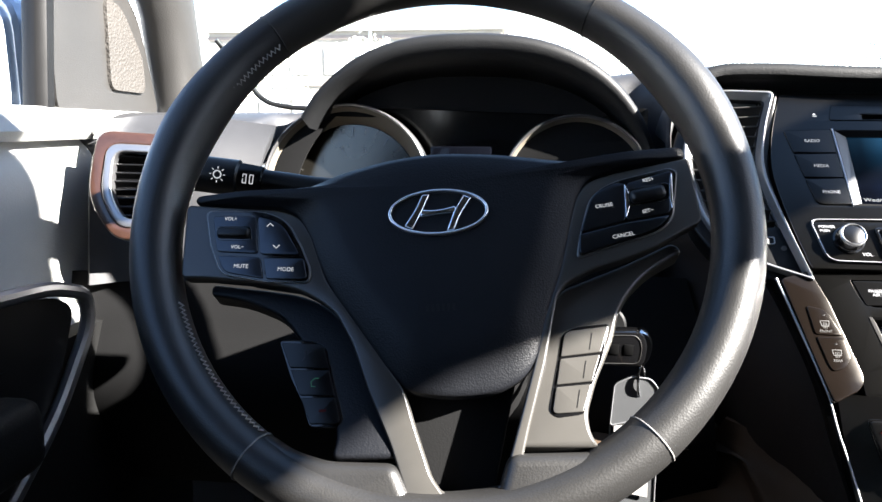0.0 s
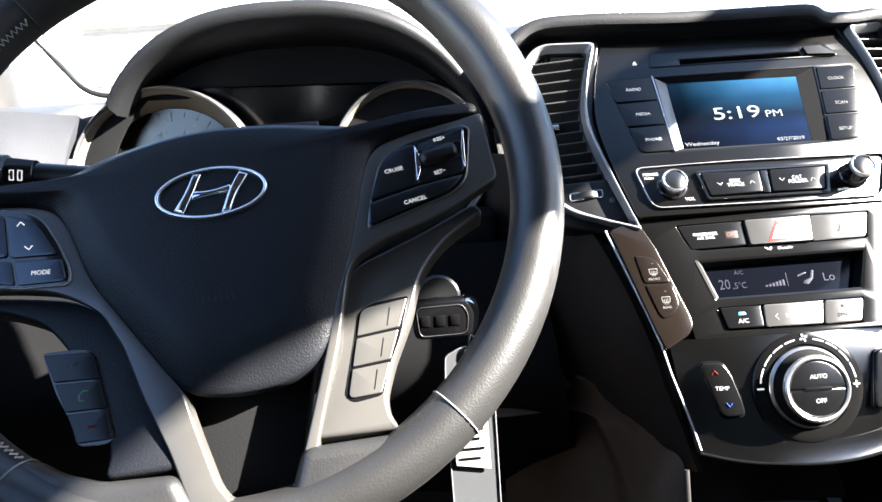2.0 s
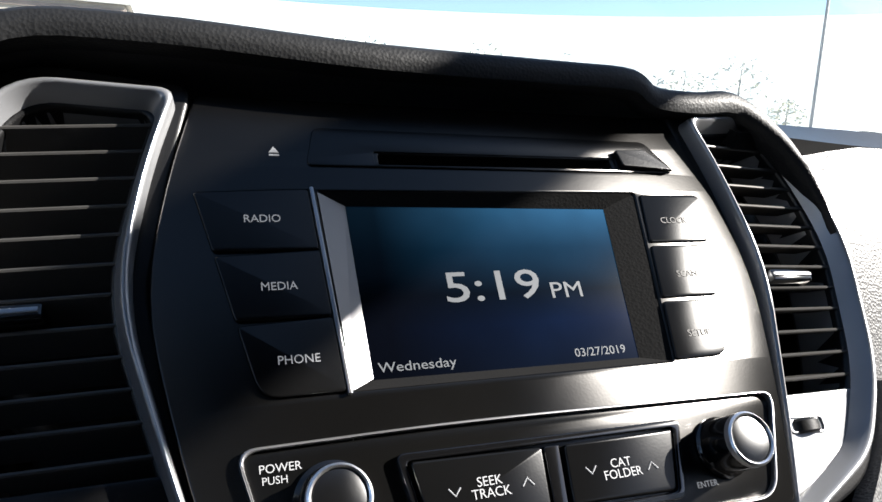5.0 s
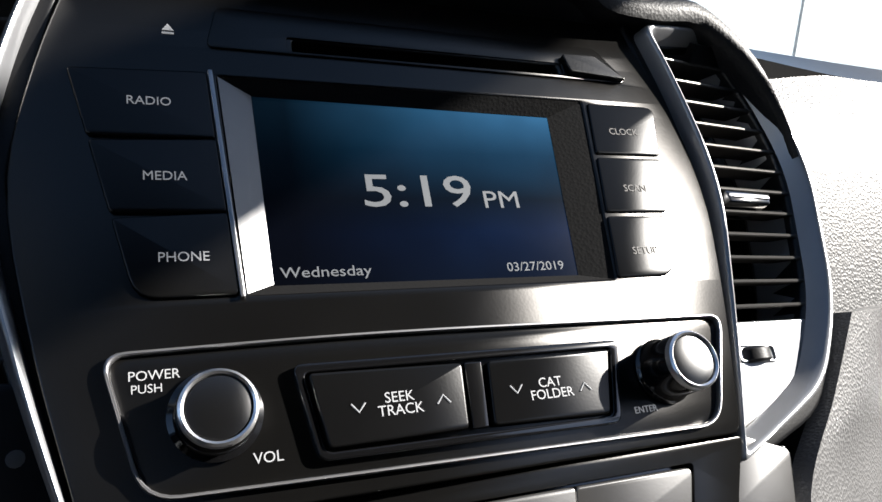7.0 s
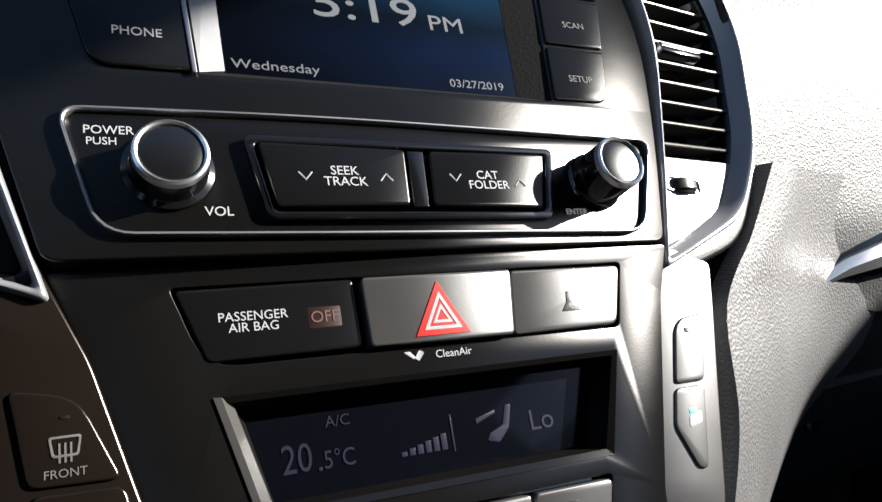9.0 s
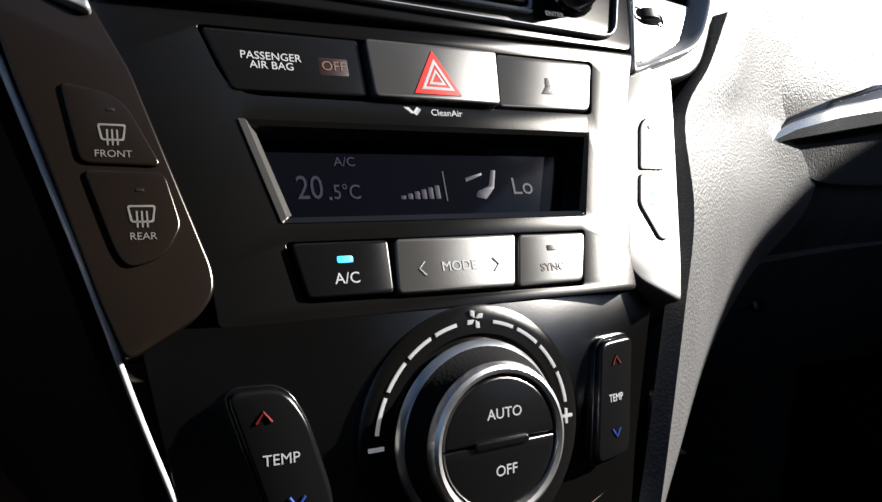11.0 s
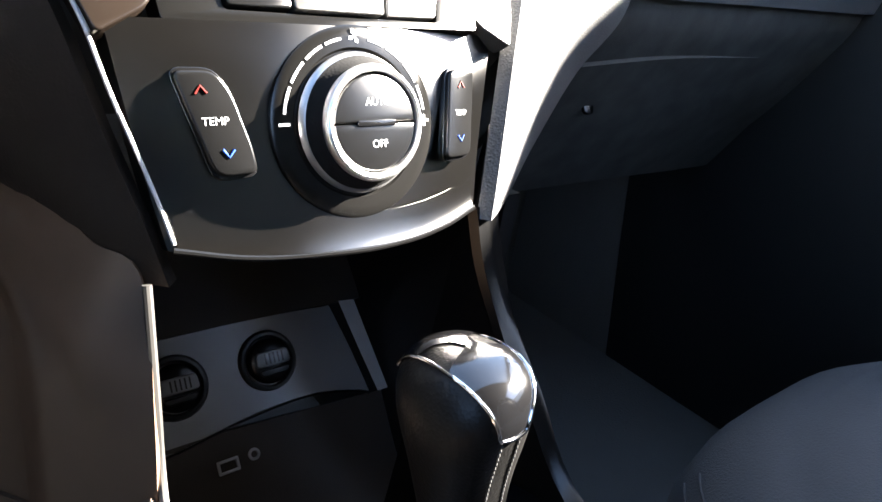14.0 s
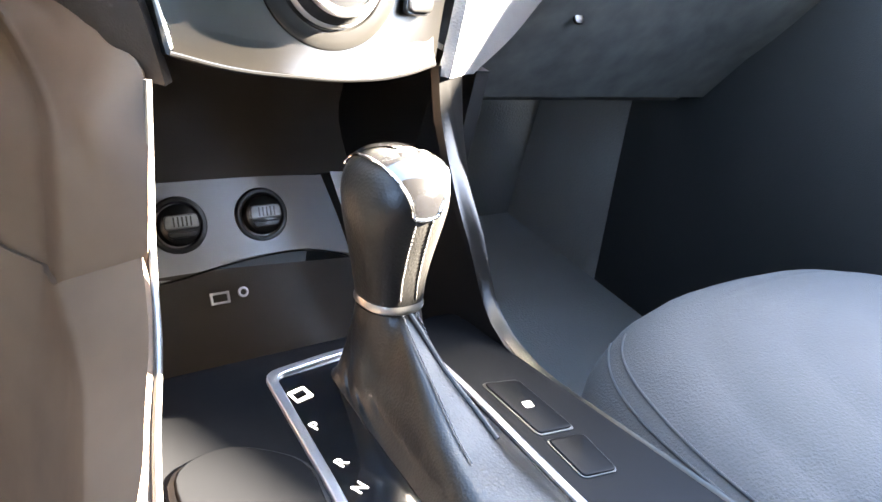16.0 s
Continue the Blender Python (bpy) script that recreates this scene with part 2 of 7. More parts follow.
M_HAZE = haze_material()
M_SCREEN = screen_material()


def glass_material(name="window_glass", tint=(0.93, 0.96, 0.95)):
    mat = bpy.data.materials.new(name)
    mat.use_nodes = True
    n, link = mat.node_tree.nodes, mat.node_tree.links.new
    out = n["Material Output"]
    tr = n.new("ShaderNodeBsdfTransparent")
    tr.inputs[0].default_value = (*tint, 1)
    gl = n.new("ShaderNodeBsdfGlossy")
    gl.inputs["Roughness"].default_value = 0.02
    mx = n.new("ShaderNodeMixShader")
    mx.inputs[0].default_value = 0.04
    link(tr.outputs[0], mx.inputs[1])
    link(gl.outputs[0], mx.inputs[2])
    link(mx.outputs[0], out.inputs[0])
    return mat


M_GLASS = glass_material()
M_TINT = glass_material("light_cutting_glass", (0.10, 0.11, 0.11))

# ---- mesh helpers (outlines in millimetres on a local plane) ----


def finish(me, mat, angle=35):
    for p in me.polygons:
        p.use_smooth = True
    me.set_sharp_from_angle(angle=radians(angle))
    if mat is not None:
        me.materials.clear()
        me.materials.append(mat)
    return me


def part(name, shape, mat, parent=None, label="", angle=35, m=None):
    """Links a bmesh or mesh as one object under a thing or a part."""
    if isinstance(shape, bmesh.types.BMesh):
        bmesh.ops.recalc_face_normals(shape, faces=shape.faces)
        me = bpy.data.meshes.new(name)
        shape.to_mesh(me)
        shape.free()
    else:
        me = shape
    ob = new(name, finish(me, mat, angle))
    if parent is not None:
        ob.parent = parent
    if m is not None:
        ob.matrix_basis = m
    if label:
        ob["label"] = label
    return ob


def thing(name, label, category, m=None, group="", kind=""):
    ob = new(name)
    ob.empty_display_size = 0.02
    if m is not None:
        ob.matrix_basis = m
    return tagged(ob, label, category, group, kind)


def rnd(pts, r=3.0, n=4):
    """A polygon with rounded corners."""
    out, count = [], len(pts)
    for i in range(count):
        p, a, b = Vector(pts[i][:2]), Vector(pts[i - 1][:2]), Vector(pts[(i + 1) % count][:2])
        rad = pts[i][2] if len(pts[i]) > 2 else r
        da, db = a - p, b - p
        cut = min(rad, da.length * 0.48, db.length * 0.48)
        s, e = p + da.normalized() * cut, p + db.normalized() * cut
        for k in range(n + 1):
            t = k / n
            out.append(tuple((1 - t) ** 2 * s + 2 * t * (1 - t) * p + t * t * e))
    return out


def curve_mesh(cu):
    ob = bpy.data.objects.new("temp", cu)
    me = bpy.data.meshes.new_from_object(ob)
    bpy.data.objects.remove(ob)
    return me


def plate(outline, w0, w1, bev=0.6, holes=(), res=2):
    """A plate between the heights w0 and w1 with rounded edges and openings, in millimetres."""
    cu = bpy.data.curves.new("plate", "CURVE")
    cu.dimensions, cu.fill_mode = "2D", "BOTH"
    cu.extrude = max(1e-5, (w1 - w0) / 2000 - bev / 1000)
    cu.bevel_depth, cu.bevel_resolution, cu.offset = bev / 1000, res, -bev / 1000
    for pts in (outline, *holes):
        sp = cu.splines.new("POLY")
        sp.points.add(len(pts) - 1)
        for q, p in zip(sp.points, pts):
            q.co = (p[0] / 1000, p[1] / 1000, 0, 1)
        sp.use_cyclic_u = True
    me = curve_mesh(cu)
    me.transform(Matrix.Translation((0, 0, (w0 + w1) / 2000)))
    bm = bmesh.new()
    bm.from_mesh(me)
    bmesh.ops.remove_doubles(bm, verts=bm.verts, dist=2e-6)
    bm.to_mesh(me)
    bm.free()
    return me


def words(body, size, u, v, w, turn=0.0, align="CENTER", squeeze=1.0, bold=0.0):
    """Lettering in the built-in font; size is the height of capitals in millimetres."""
    cu = bpy.data.curves.new("words", "FONT")
    cu.body, cu.size, cu.align_x, cu.align_y = body, size / 0.72 / 1000, align, "CENTER"
    cu.extrude, cu.offset = 0.00012, bold / 1000
    cu.space_line = 0.85
    cu.resolution_u = 3
    me = curve_mesh(cu)
    me.transform(Matrix.Translation((u / 1000, v / 1000, w / 1000)) @ pose(0, 0, 0, 0, 0, turn) @ Matrix.Diagonal((squeeze, 1, 1, 1)))
    return me


def tube(path, r, cyclic=False, res=3, smooth=False):
    """A round bar along points in metres."""
    cu = bpy.data.curves.new("tube", "CURVE")
    cu.dimensions, cu.bevel_depth, cu.bevel_resolution, cu.use_fill_caps = "3D", r, res, True
    if smooth:
        sp = cu.splines.new("BEZIER")
        sp.bezier_points.add(len(path) - 1)
        for q, p in zip(sp.bezier_points, path):
            q.co = p
            q.handle_left_type = q.handle_right_type = "AUTO"
        sp.resolution_u = 6
    else:
        sp = cu.splines.new("POLY")
        sp.points.add(len(path) - 1)
        for q, p in zip(sp.points, path):
            q.co = (*p, 1)
    sp.use_cyclic_u = cyclic
    return curve_mesh(cu)


def lathe(profile, n=48):
    """A turned shape from (radius, height) pairs in millimetres, round the local z axis."""
    bm = bmesh.new()
    rings = []
    for r, h in profile:
        if r < 1e-6:
            rings.append([bm.verts.new((0, 0, h / 1000))])
        else:
            rings.append([bm.verts.new((r / 1000 * math.cos(2 * math.pi * i / n), r / 1000 * math.sin(2 * math.pi * i / n), h / 1000)) for i in range(n)])
    for a, b in zip(rings, rings[1:]):
        for i in range(n):
            j = (i + 1) % n
            vs = [a[i % len(a)], a[j % len(a)], b[j % len(b)], b[i % len(b)]]
            vs = list(dict.fromkeys(vs))
            if len(vs) > 2:
                bm.faces.new(vs)
    return bm


def loft(rings, closed=True, caps=True):
    """Skin over rings of equally many points (metres)."""
    bm = bmesh.new()
    vr = [[bm.verts.new(p) for p in ring] for ring in rings]
    for a, b in zip(vr, vr[1:]):
        m = len(a)
        for i in range(m if closed else m - 1):
            j = (i + 1) % m
            bm.faces.new((a[i], a[j], b[j], b[i]))
    if caps and closed:
        bm.faces.new(vr[0])
        bm.faces.new(vr[-1])
    return bm


def smooth_line(pts, n):
    """Catmull-Rom points along a control line."""
    pts = [Vector(p) for p in pts]
    ext = [2 * pts[0] - pts[1], *pts, 2 * pts[-1] - pts[-2]]
    out = []
    segs = len(pts) - 1
    for k in range(n):
        f = k / (n - 1) * segs
        i = min(int(f), segs - 1)
        t = f - i
        a, b, c, d = ext[i:i + 4]
        out.append(0.5 * ((2 * b) + (c - a) * t + (2 * a - 5 * b + 4 * c - d) * t * t + (3 * b - a - 3 * c + d) * t ** 3))
    return out


def sheet(lines, nu, nv, thick):
    """A smooth curved panel through control lines, with a thickness behind it."""
    rows = [smooth_line(l, nu) for l in lines]
    cols = [smooth_line([r[i] for r in rows], nv) for i in range(nu)]
    bm = bmesh.new()
    g = [[bm.verts.new(cols[i][j]) for j in range(nv)] for i in range(nu)]
    for i in range(nu - 1):
        for j in range(nv - 1):
            bm.faces.new((g[i][j], g[i + 1][j], g[i + 1][j + 1], g[i][j + 1]))
    bm.normal_update()
    if thick:
        bmesh.ops.solidify(bm, geom=bm.faces[:], thickness=thick)
    return bm


def box(x0, x1, y0, y1, z0, z1, bev=0.0, seg=2):
    bm = bmesh.new()
    bmesh.ops.create_cube(bm, size=1, matrix=Matrix.Translation(((x0 + x1) / 2, (y0 + y1) / 2, (z0 + z1) / 2)) @ Matrix.Diagonal((x1 - x0, y1 - y0, z1 - z0, 1)))
    if bev:
        bmesh.ops.bevel(bm, geom=bm.edges[:], offset=bev, segments=seg, profile=0.5, affect="EDGES")
    return bm


def basis(origin, ux, vy):
    """A pose whose x and y axes lie along ux and vy."""
    ux, vy = Vector(ux).normalized(), Vector(vy).normalized()
    nz = ux.cross(vy)
    return Matrix(((ux.x, vy.x, nz.x, origin[0]), (ux.y, vy.y, nz.y, origin[1]), (ux.z, vy.z, nz.z, origin[2]), (0, 0, 0, 1)))


CX = -0.0095
V1 = Vector((0, 0.5474, 0.8368))
V2 = Vector((0, 0.297, 0.955)).normalized()
UPPER = basis((CX, 0.4885, 1.0), (1, 0, 0), V1)
LOWER = basis((CX, 0.5245, 1.058), (1, 0, 0), V2)

FACE = UPPER @ Matrix.Translation((0, 0.19, 0.003)) @ pose(0, 0, 0, -3.2) @ Matrix.Translation((0, -0.19, 0))

# ---- the car's shell ----
floor_pan = tagged(part("floor", box(-0.85, 0.85, -1.6, 1.15, 0.42, 0.46), M_CARPET), "black carpeted car floor", "floor", kind="structure")
firewall = tagged(part("wall_front", box(-0.85, 0.85, 1.10, 1.15, 0.46, 1.22), M_CARPET), "black carpeted bulkhead behind the dashboard", "wall", kind="structure")
for sgn in (-1, 1):
    tagged(part("wall_kick", box(min(sgn * 0.80, sgn * 0.85), max(sgn * 0.80, sgn * 0.85), 0.82, 1.12, 0.46, 1.22), M_CARPET), "black carpeted footwell side", "wall", kind="structure")
rear_wall = tagged(part("wall_rear", box(-0.80, 0.80, -1.62, -1.58, 0.46, 1.25), M_DOORD), "dark lower rear wall of the cabin", "wall", kind="structure")
ROOF_Z = 1.83


def roof_panel():
    """The headliner: a gently crowned panel from the curved windscreen header to the tail."""
    lines = []
    for x, dz, front in ((-0.66, -0.02, 0.17), (-0.35, 0.02, 0.235), (0.0, 0.03, 0.27), (0.35, 0.02, 0.245), (0.66, -0.02, 0.17)):
        lines.append([(x, y, ROOF_Z + dz + e) for y, e in ((front, -0.008), (-0.3, 0.012), (-0.8, 0.02), (-1.6, -0.03))])
    return sheet(lines, 14, 14, 0.03)


roof = tagged(part("ceiling", roof_panel(), M_ROOF), "dark grey cloth headliner", "ceiling", kind="structure")


def pillar(name, pts, r, mat, label):
    """A tapered roof pillar with an oval section."""
    rings = []
    n = len(pts)
    for i, (p, w) in enumerate(pts):
        p = Vector(p)
        d = (Vector(pts[min(i + 1, n - 1)][0]) - Vector(pts[max(i - 1, 0)][0])).normalized()
        a = d.cross(Vector((1, 0, 0))).normalized()
        b = Vector((1, 0, 0))
        rings.append([tuple(p + a * (w * math.cos(t)) + b * (r * math.sin(t))) for t in [2 * math.pi * k / 14 for k in range(14)]])
    return tagged(part(name, loft(rings), mat), label, "pillar", kind="structure")


for sgn, side in ((-1, "left"), (1, "right")):
    pillar("pillar_" + ("a" if sgn < 0 else "b"), [((sgn * 0.785, 0.90, 1.18), 0.045), ((sgn * 0.775, 0.875, 1.27), 0.038), ((sgn * 0.765, 0.835, 1.38), 0.036), ((sgn * 0.745, 0.72, 1.535), 0.034), ((sgn * 0.72, 0.47, 1.718), 0.030), ((sgn * 0.69, 0.16, 1.762), 0.034), ((sgn * 0.675, 0.06, 1.812), 0.034), ((sgn * 0.665, -0.02, 1.845), 0.03)], 0.032, M_DOORD, "dark trimmed windscreen pillar")
    pillar("pillar_" + ("c" if sgn < 0 else "d"), [((sgn * 0.78, -0.52, 1.15), 0.07), ((sgn * 0.74, -0.52, 1.42), 0.06), ((sgn * 0.67, -0.50, 1.75), 0.055)], 0.035, M_PILLAR, "grey trimmed centre door pillar")
    pillar("pillar_" + ("e" if sgn < 0 else "f"), [((sgn * 0.78, -1.45, 1.15), 0.14), ((sgn * 0.74, -1.45, 1.42), 0.13), ((sgn * 0.67, -1.45, 1.75), 0.12)], 0.035, M_PILLAR, "grey trimmed rear quarter pillar")
    tagged(part("trim", sheet([[(sgn * 0.655, 0.02, 1.825), (sgn * 0.655, -0.5, 1.845), (sgn * 0.655, -1.6, 1.79)], [(sgn * 0.68, 0.02, 1.825), (sgn * 0.685, -0.5, 1.835), (sgn * 0.68, -1.6, 1.77)]], 12, 4, 0.02), M_ROOF), "dark cloth roof rail over the side windows", "trim", kind="structure")

# rear panes out of view, added dark to cut stray light on the dash
for sgn in (-1, 1):
    tagged(part("window_" + ("3" if sgn < 0 else "4"), sheet([[(sgn * 0.79, -0.54, 1.15), (sgn * 0.79, -1.42, 1.17)], [(sgn * 0.74, -0.54, 1.45), (sgn * 0.74, -1.42, 1.46)], [(sgn * 0.675, -0.54, 1.82), (sgn * 0.675, -1.42, 1.79)]], 6, 6, 0.004), M_TINT), "unseen rear side window, darkened to cut the cabin light", "window", kind="structure")
tagged(part("window_5", sheet([[(-0.70, -1.62, 1.24), (0.70, -1.62, 1.24)], [(-0.66, -1.60, 1.80), (0.66, -1.60, 1.80)]], 6, 6, 0.004), M_TINT), "unseen tailgate window, darkened to cut the cabin light", "window", kind="structure")

windscreen = tagged(part("window_1", sheet([[(-0.78, 0.98, 1.21), (0.0, 1.12, 1.21), (0.78, 0.98, 1.21)], [(-0.74, 0.72, 1.49), (0.0, 0.80, 1.50), (0.74, 0.72, 1.49)], [(-0.66, 0.02, 1.815), (0.0, 0.27, 1.85), (0.66, 0.02, 1.815)]], 16, 10, 0.004), M_GLASS), "clear curved windscreen with a black border", "window", kind="structure")
windscreen.visible_shadow = False
rubber = part("window_seal", tube([(-0.775, 0.985, 1.245), (-0.73, 0.975, 1.238), (-0.4, 1.045, 1.232), (0.0, 1.075, 1.232), (0.4, 1.045, 1.232), (0.775, 0.985, 1.235)], 0.007, smooth=True), M_BLACK, windscreen)
part("window_border", tube([(-0.752, 0.938, 1.356), (-0.738, 0.950, 1.332), (-0.715, 0.950, 1.301), (-0.693, 0.950, 1.277), (-0.67, 0.955, 1.269), (-0.60, 0.97, 1.266)], 0.0035, smooth=True), M_BLACK, windscreen, "black rounded corner of the glass")
cowl = tagged(part("bonnet", sheet([[(-0.85, 1.02, 1.17), (0, 1.14, 1.18), (0.85, 1.02, 1.17)], [(-0.85, 1.5, 1.20), (0, 1.6, 1.23), (0.85, 1.5, 1.20)], [(-0.8, 2.1, 1.05), (0, 2.25, 1.10), (0.8, 2.1, 1.05)]], 16, 10, 0.02), M_CARB), "silver-blue bonnet beyond the windscreen", "bonnet", kind="structure")


def wiper(x, y, run):
    w = thing("windscreen_wiper", "black windscreen wiper resting at the base of the glass", "wiper", pose(x, y, 1.238), "wipers")
    part("arm", tube([(0, 0, 0), (run * 0.5, 0.02, 0.018), (run, 0.03, 0.012)], 0.006), M_BLACK, w)
    part("blade", tube([(run * 0.35, 0.035, 0.008), (run * 0.9, 0.055, 0.012), (run * 1.4, 0.05, 0.01)], 0.005), M_BLACK, w)


wiper(-0.55, 1.10, 0.35)
wiper(0.05, 1.13, 0.40)

# ---- dashboard ----


def dash_top():
    """The upper dashboard from door to door, raised behind the centre stack, cut back for the gauges and falling towards the windscreen."""
    lines = []
    for y, z, up in ((0.700, 1.205, 0.0), (0.712, 1.235, 0.2), (0.735, 1.250, 0.6), (0.80, 1.258, 0.95), (0.88, 1.256, 1.0), (0.95, 1.248, 0.8), (1.06, 1.225, 0.1)):
        row = []
        for x in (-0.80, -0.66, -0.615, -0.595, -0.5, -0.40, -0.32, -0.25, -0.215, -0.19, -0.16, -0.10, 0.0, 0.08, 0.16, 0.24, 0.35, 0.55, 0.80):
            hump = np.interp(x, [-0.55, -0.40, -0.30, -0.24, -0.18, -0.10, 0.02, 0.14, 0.22], [0, 0.022, 0.033, 0.041, 0.050, 0.050, 0.032, 0.006, 0])
            back = max(y, 0.775 + 0.2 * (y - 0.70)) if -0.60 < x < -0.20 else y
            row.append((x, back - 0.10 * max(0, abs(x) - 0.45), z + up * hump))
        lines.append(row)
    return sheet(lines, 110, 30, 0.012)


dashboard = thing("dashboard", "black grained vinyl dashboard across the whole cabin", "dashboard")
part("top_pad", dash_top(), M_DASH, dashboard)
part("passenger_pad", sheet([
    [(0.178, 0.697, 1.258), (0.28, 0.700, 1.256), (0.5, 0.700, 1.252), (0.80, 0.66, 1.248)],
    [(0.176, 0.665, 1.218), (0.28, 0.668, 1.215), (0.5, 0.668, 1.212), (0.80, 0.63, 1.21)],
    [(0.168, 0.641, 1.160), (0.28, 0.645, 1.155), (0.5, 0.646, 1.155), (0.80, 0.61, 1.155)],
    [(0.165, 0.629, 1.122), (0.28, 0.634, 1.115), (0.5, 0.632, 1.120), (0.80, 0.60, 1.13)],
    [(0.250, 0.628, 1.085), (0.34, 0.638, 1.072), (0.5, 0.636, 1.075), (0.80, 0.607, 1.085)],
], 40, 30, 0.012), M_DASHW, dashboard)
part("seam_strip", sheet([[(0.14, 0.700, 1.268), (0.3, 0.717, 1.266), (0.55, 0.705, 1.262), (0.80, 0.67, 1.258)], [(0.13, 0.668, 1.262), (0.3, 0.700, 1.256), (0.55, 0.692, 1.252), (0.80, 0.655, 1.248)]], 30, 5, 0.008), M_BLACK, dashboard)
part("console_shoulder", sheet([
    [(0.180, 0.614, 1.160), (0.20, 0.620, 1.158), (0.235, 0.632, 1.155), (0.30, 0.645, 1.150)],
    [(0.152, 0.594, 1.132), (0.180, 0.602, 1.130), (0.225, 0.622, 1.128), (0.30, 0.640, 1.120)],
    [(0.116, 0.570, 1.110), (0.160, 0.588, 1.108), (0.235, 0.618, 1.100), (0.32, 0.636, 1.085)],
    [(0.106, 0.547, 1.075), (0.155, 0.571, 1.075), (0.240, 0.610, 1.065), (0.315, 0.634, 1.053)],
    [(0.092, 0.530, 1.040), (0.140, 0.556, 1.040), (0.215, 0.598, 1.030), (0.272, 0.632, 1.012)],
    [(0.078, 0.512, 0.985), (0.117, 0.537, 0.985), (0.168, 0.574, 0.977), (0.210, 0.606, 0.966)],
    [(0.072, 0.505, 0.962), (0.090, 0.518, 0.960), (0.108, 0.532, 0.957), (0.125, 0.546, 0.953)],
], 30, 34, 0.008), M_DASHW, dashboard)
part("lower_passenger_panel", sheet([
    [(0.24, 0.640, 1.080), (0.45, 0.648, 1.078), (0.80, 0.615, 1.09)],
    [(0.22, 0.652, 1.04), (0.45, 0.654, 1.04), (0.80, 0.630, 1.05)],
    [(0.19, 0.713, 0.94), (0.45, 0.713, 0.94), (0.80, 0.698, 0.94)],
    [(0.15, 0.80, 0.84), (0.45, 0.80, 0.84), (0.80, 0.79, 0.84)],
], 30, 20, 0.012), M_GLOVE, dashboard)
part("driver_pad", sheet([
    [(-0.748, 0.66, 1.245), (-0.72, 0.685, 1.247), (-0.65, 0.695, 1.246), (-0.585, 0.70, 1.24)],
    [(-0.748, 0.63, 1.20), (-0.72, 0.65, 1.20), (-0.65, 0.665, 1.20), (-0.60, 0.68, 1.19)],
    [(-0.748, 0.612, 1.095), (-0.72, 0.632, 1.095), (-0.65, 0.648, 1.095), (-0.60, 0.663, 1.095)],
], 16, 20, 0.012), M_DASH, dashboard)
part("knee_panel", sheet([
    [(-0.80, 0.63, 1.10), (-0.62, 0.655, 1.105), (-0.42, 0.67, 1.105), (-0.19, 0.64, 1.11)],
    [(-0.80, 0.61, 1.05), (-0.62, 0.64, 1.05), (-0.42, 0.65, 1.05), (-0.175, 0.62, 1.05)],
    [(-0.80, 0.62, 0.98), (-0.62, 0.63, 0.98), (-0.42, 0.64, 0.98), (-0.165, 0.60, 0.98)],
    [(-0.80, 0.70, 0.86), (-0.62, 0.70, 0.86), (-0.42, 0.70, 0.86), (-0.14, 0.66, 0.86)],
], 30, 18, 0.012), M_MATT, dashboard)
part("console_side", sheet([
    [(-0.186, 0.640, 1.185), (-0.160, 0.606, 1.150), (-0.140, 0.590, 1.126), (-0.1235, 0.564, 1.090), (-0.1095, 0.539, 1.050), (-0.0985, 0.527, 1.010), (-0.0880, 0.514, 0.975), (-0.082, 0.510, 0.955)],
    [(-0.200, 0.662, 1.185), (-0.185, 0.636, 1.150), (-0.168, 0.622, 1.126), (-0.152, 0.597, 1.090), (-0.136, 0.570, 1.050), (-0.120, 0.552, 1.005), (-0.106, 0.535, 0.973), (-0.094, 0.526, 0.953)],
    [(-0.228, 0.72, 1.185), (-0.222, 0.695, 1.150), (-0.212, 0.680, 1.126), (-0.198, 0.655, 1.080), (-0.182, 0.660, 1.030), (-0.155, 0.630, 0.985), (-0.125, 0.600, 0.960), (-0.105, 0.575, 0.942)],
], 34, 14, 0.006), M_SIDE, dashboard)

# ---- centre stack: radio ----
radio = thing("car_radio", "dark grey radio panel with a lit clock screen", "car radio", FACE)
RADIO_EDGE = rnd([(-103, 331), (103, 331), (112, 300, 20), (121, 254, 30), (112, 205, 20), (100, 160), (-100, 160), (-112, 205, 20), (-121, 254, 30), (-112, 300, 20)], 4)
HOLE = rnd([(-63.2, 290.9), (73, 291.1), (66.2, 217.3), (-59.2, 217.6)], 1.5)
part("panel", plate(RADIO_EDGE, -14, 0, 0.8, [HOLE, rnd([(-38, 307.5), (66, 307.5), (66, 303), (-38, 303)], 1)]), M_FASCIA, radio)
part("slot_lip", plate(rnd([(-62, 318), (86, 317), (98.5, 301, 5), (-66, 301.5)], 3), 0, 0.7, 0.3, [rnd([(-40, 308), (68, 308), (68, 302.5), (-40, 302.5)], 1)]), M_FASCIA, radio)
part("slot_flap", plate(rnd([(68, 311), (83, 311.5), (95.5, 301.2), (70, 303)], 1), 0.7, 3.0, 0.5), M_BLACK, radio)
part("slot_back", plate([(-45, 312), (72, 312), (72, 298), (-45, 298)], -12, -9, 0.1), M_PIANO, radio)
part("eject_mark", plate([(-78.8, 307), (-75.2, 307), (-77, 309.5)], 0, 0.2, 0.01), M_WHITE, radio)
part("eject_bar", plate([(-78.8, 305.6), (-75.2, 305.6), (-75.2, 306.3), (-78.8, 306.3)], 0, 0.2, 0.01), M_WHITE, radio)


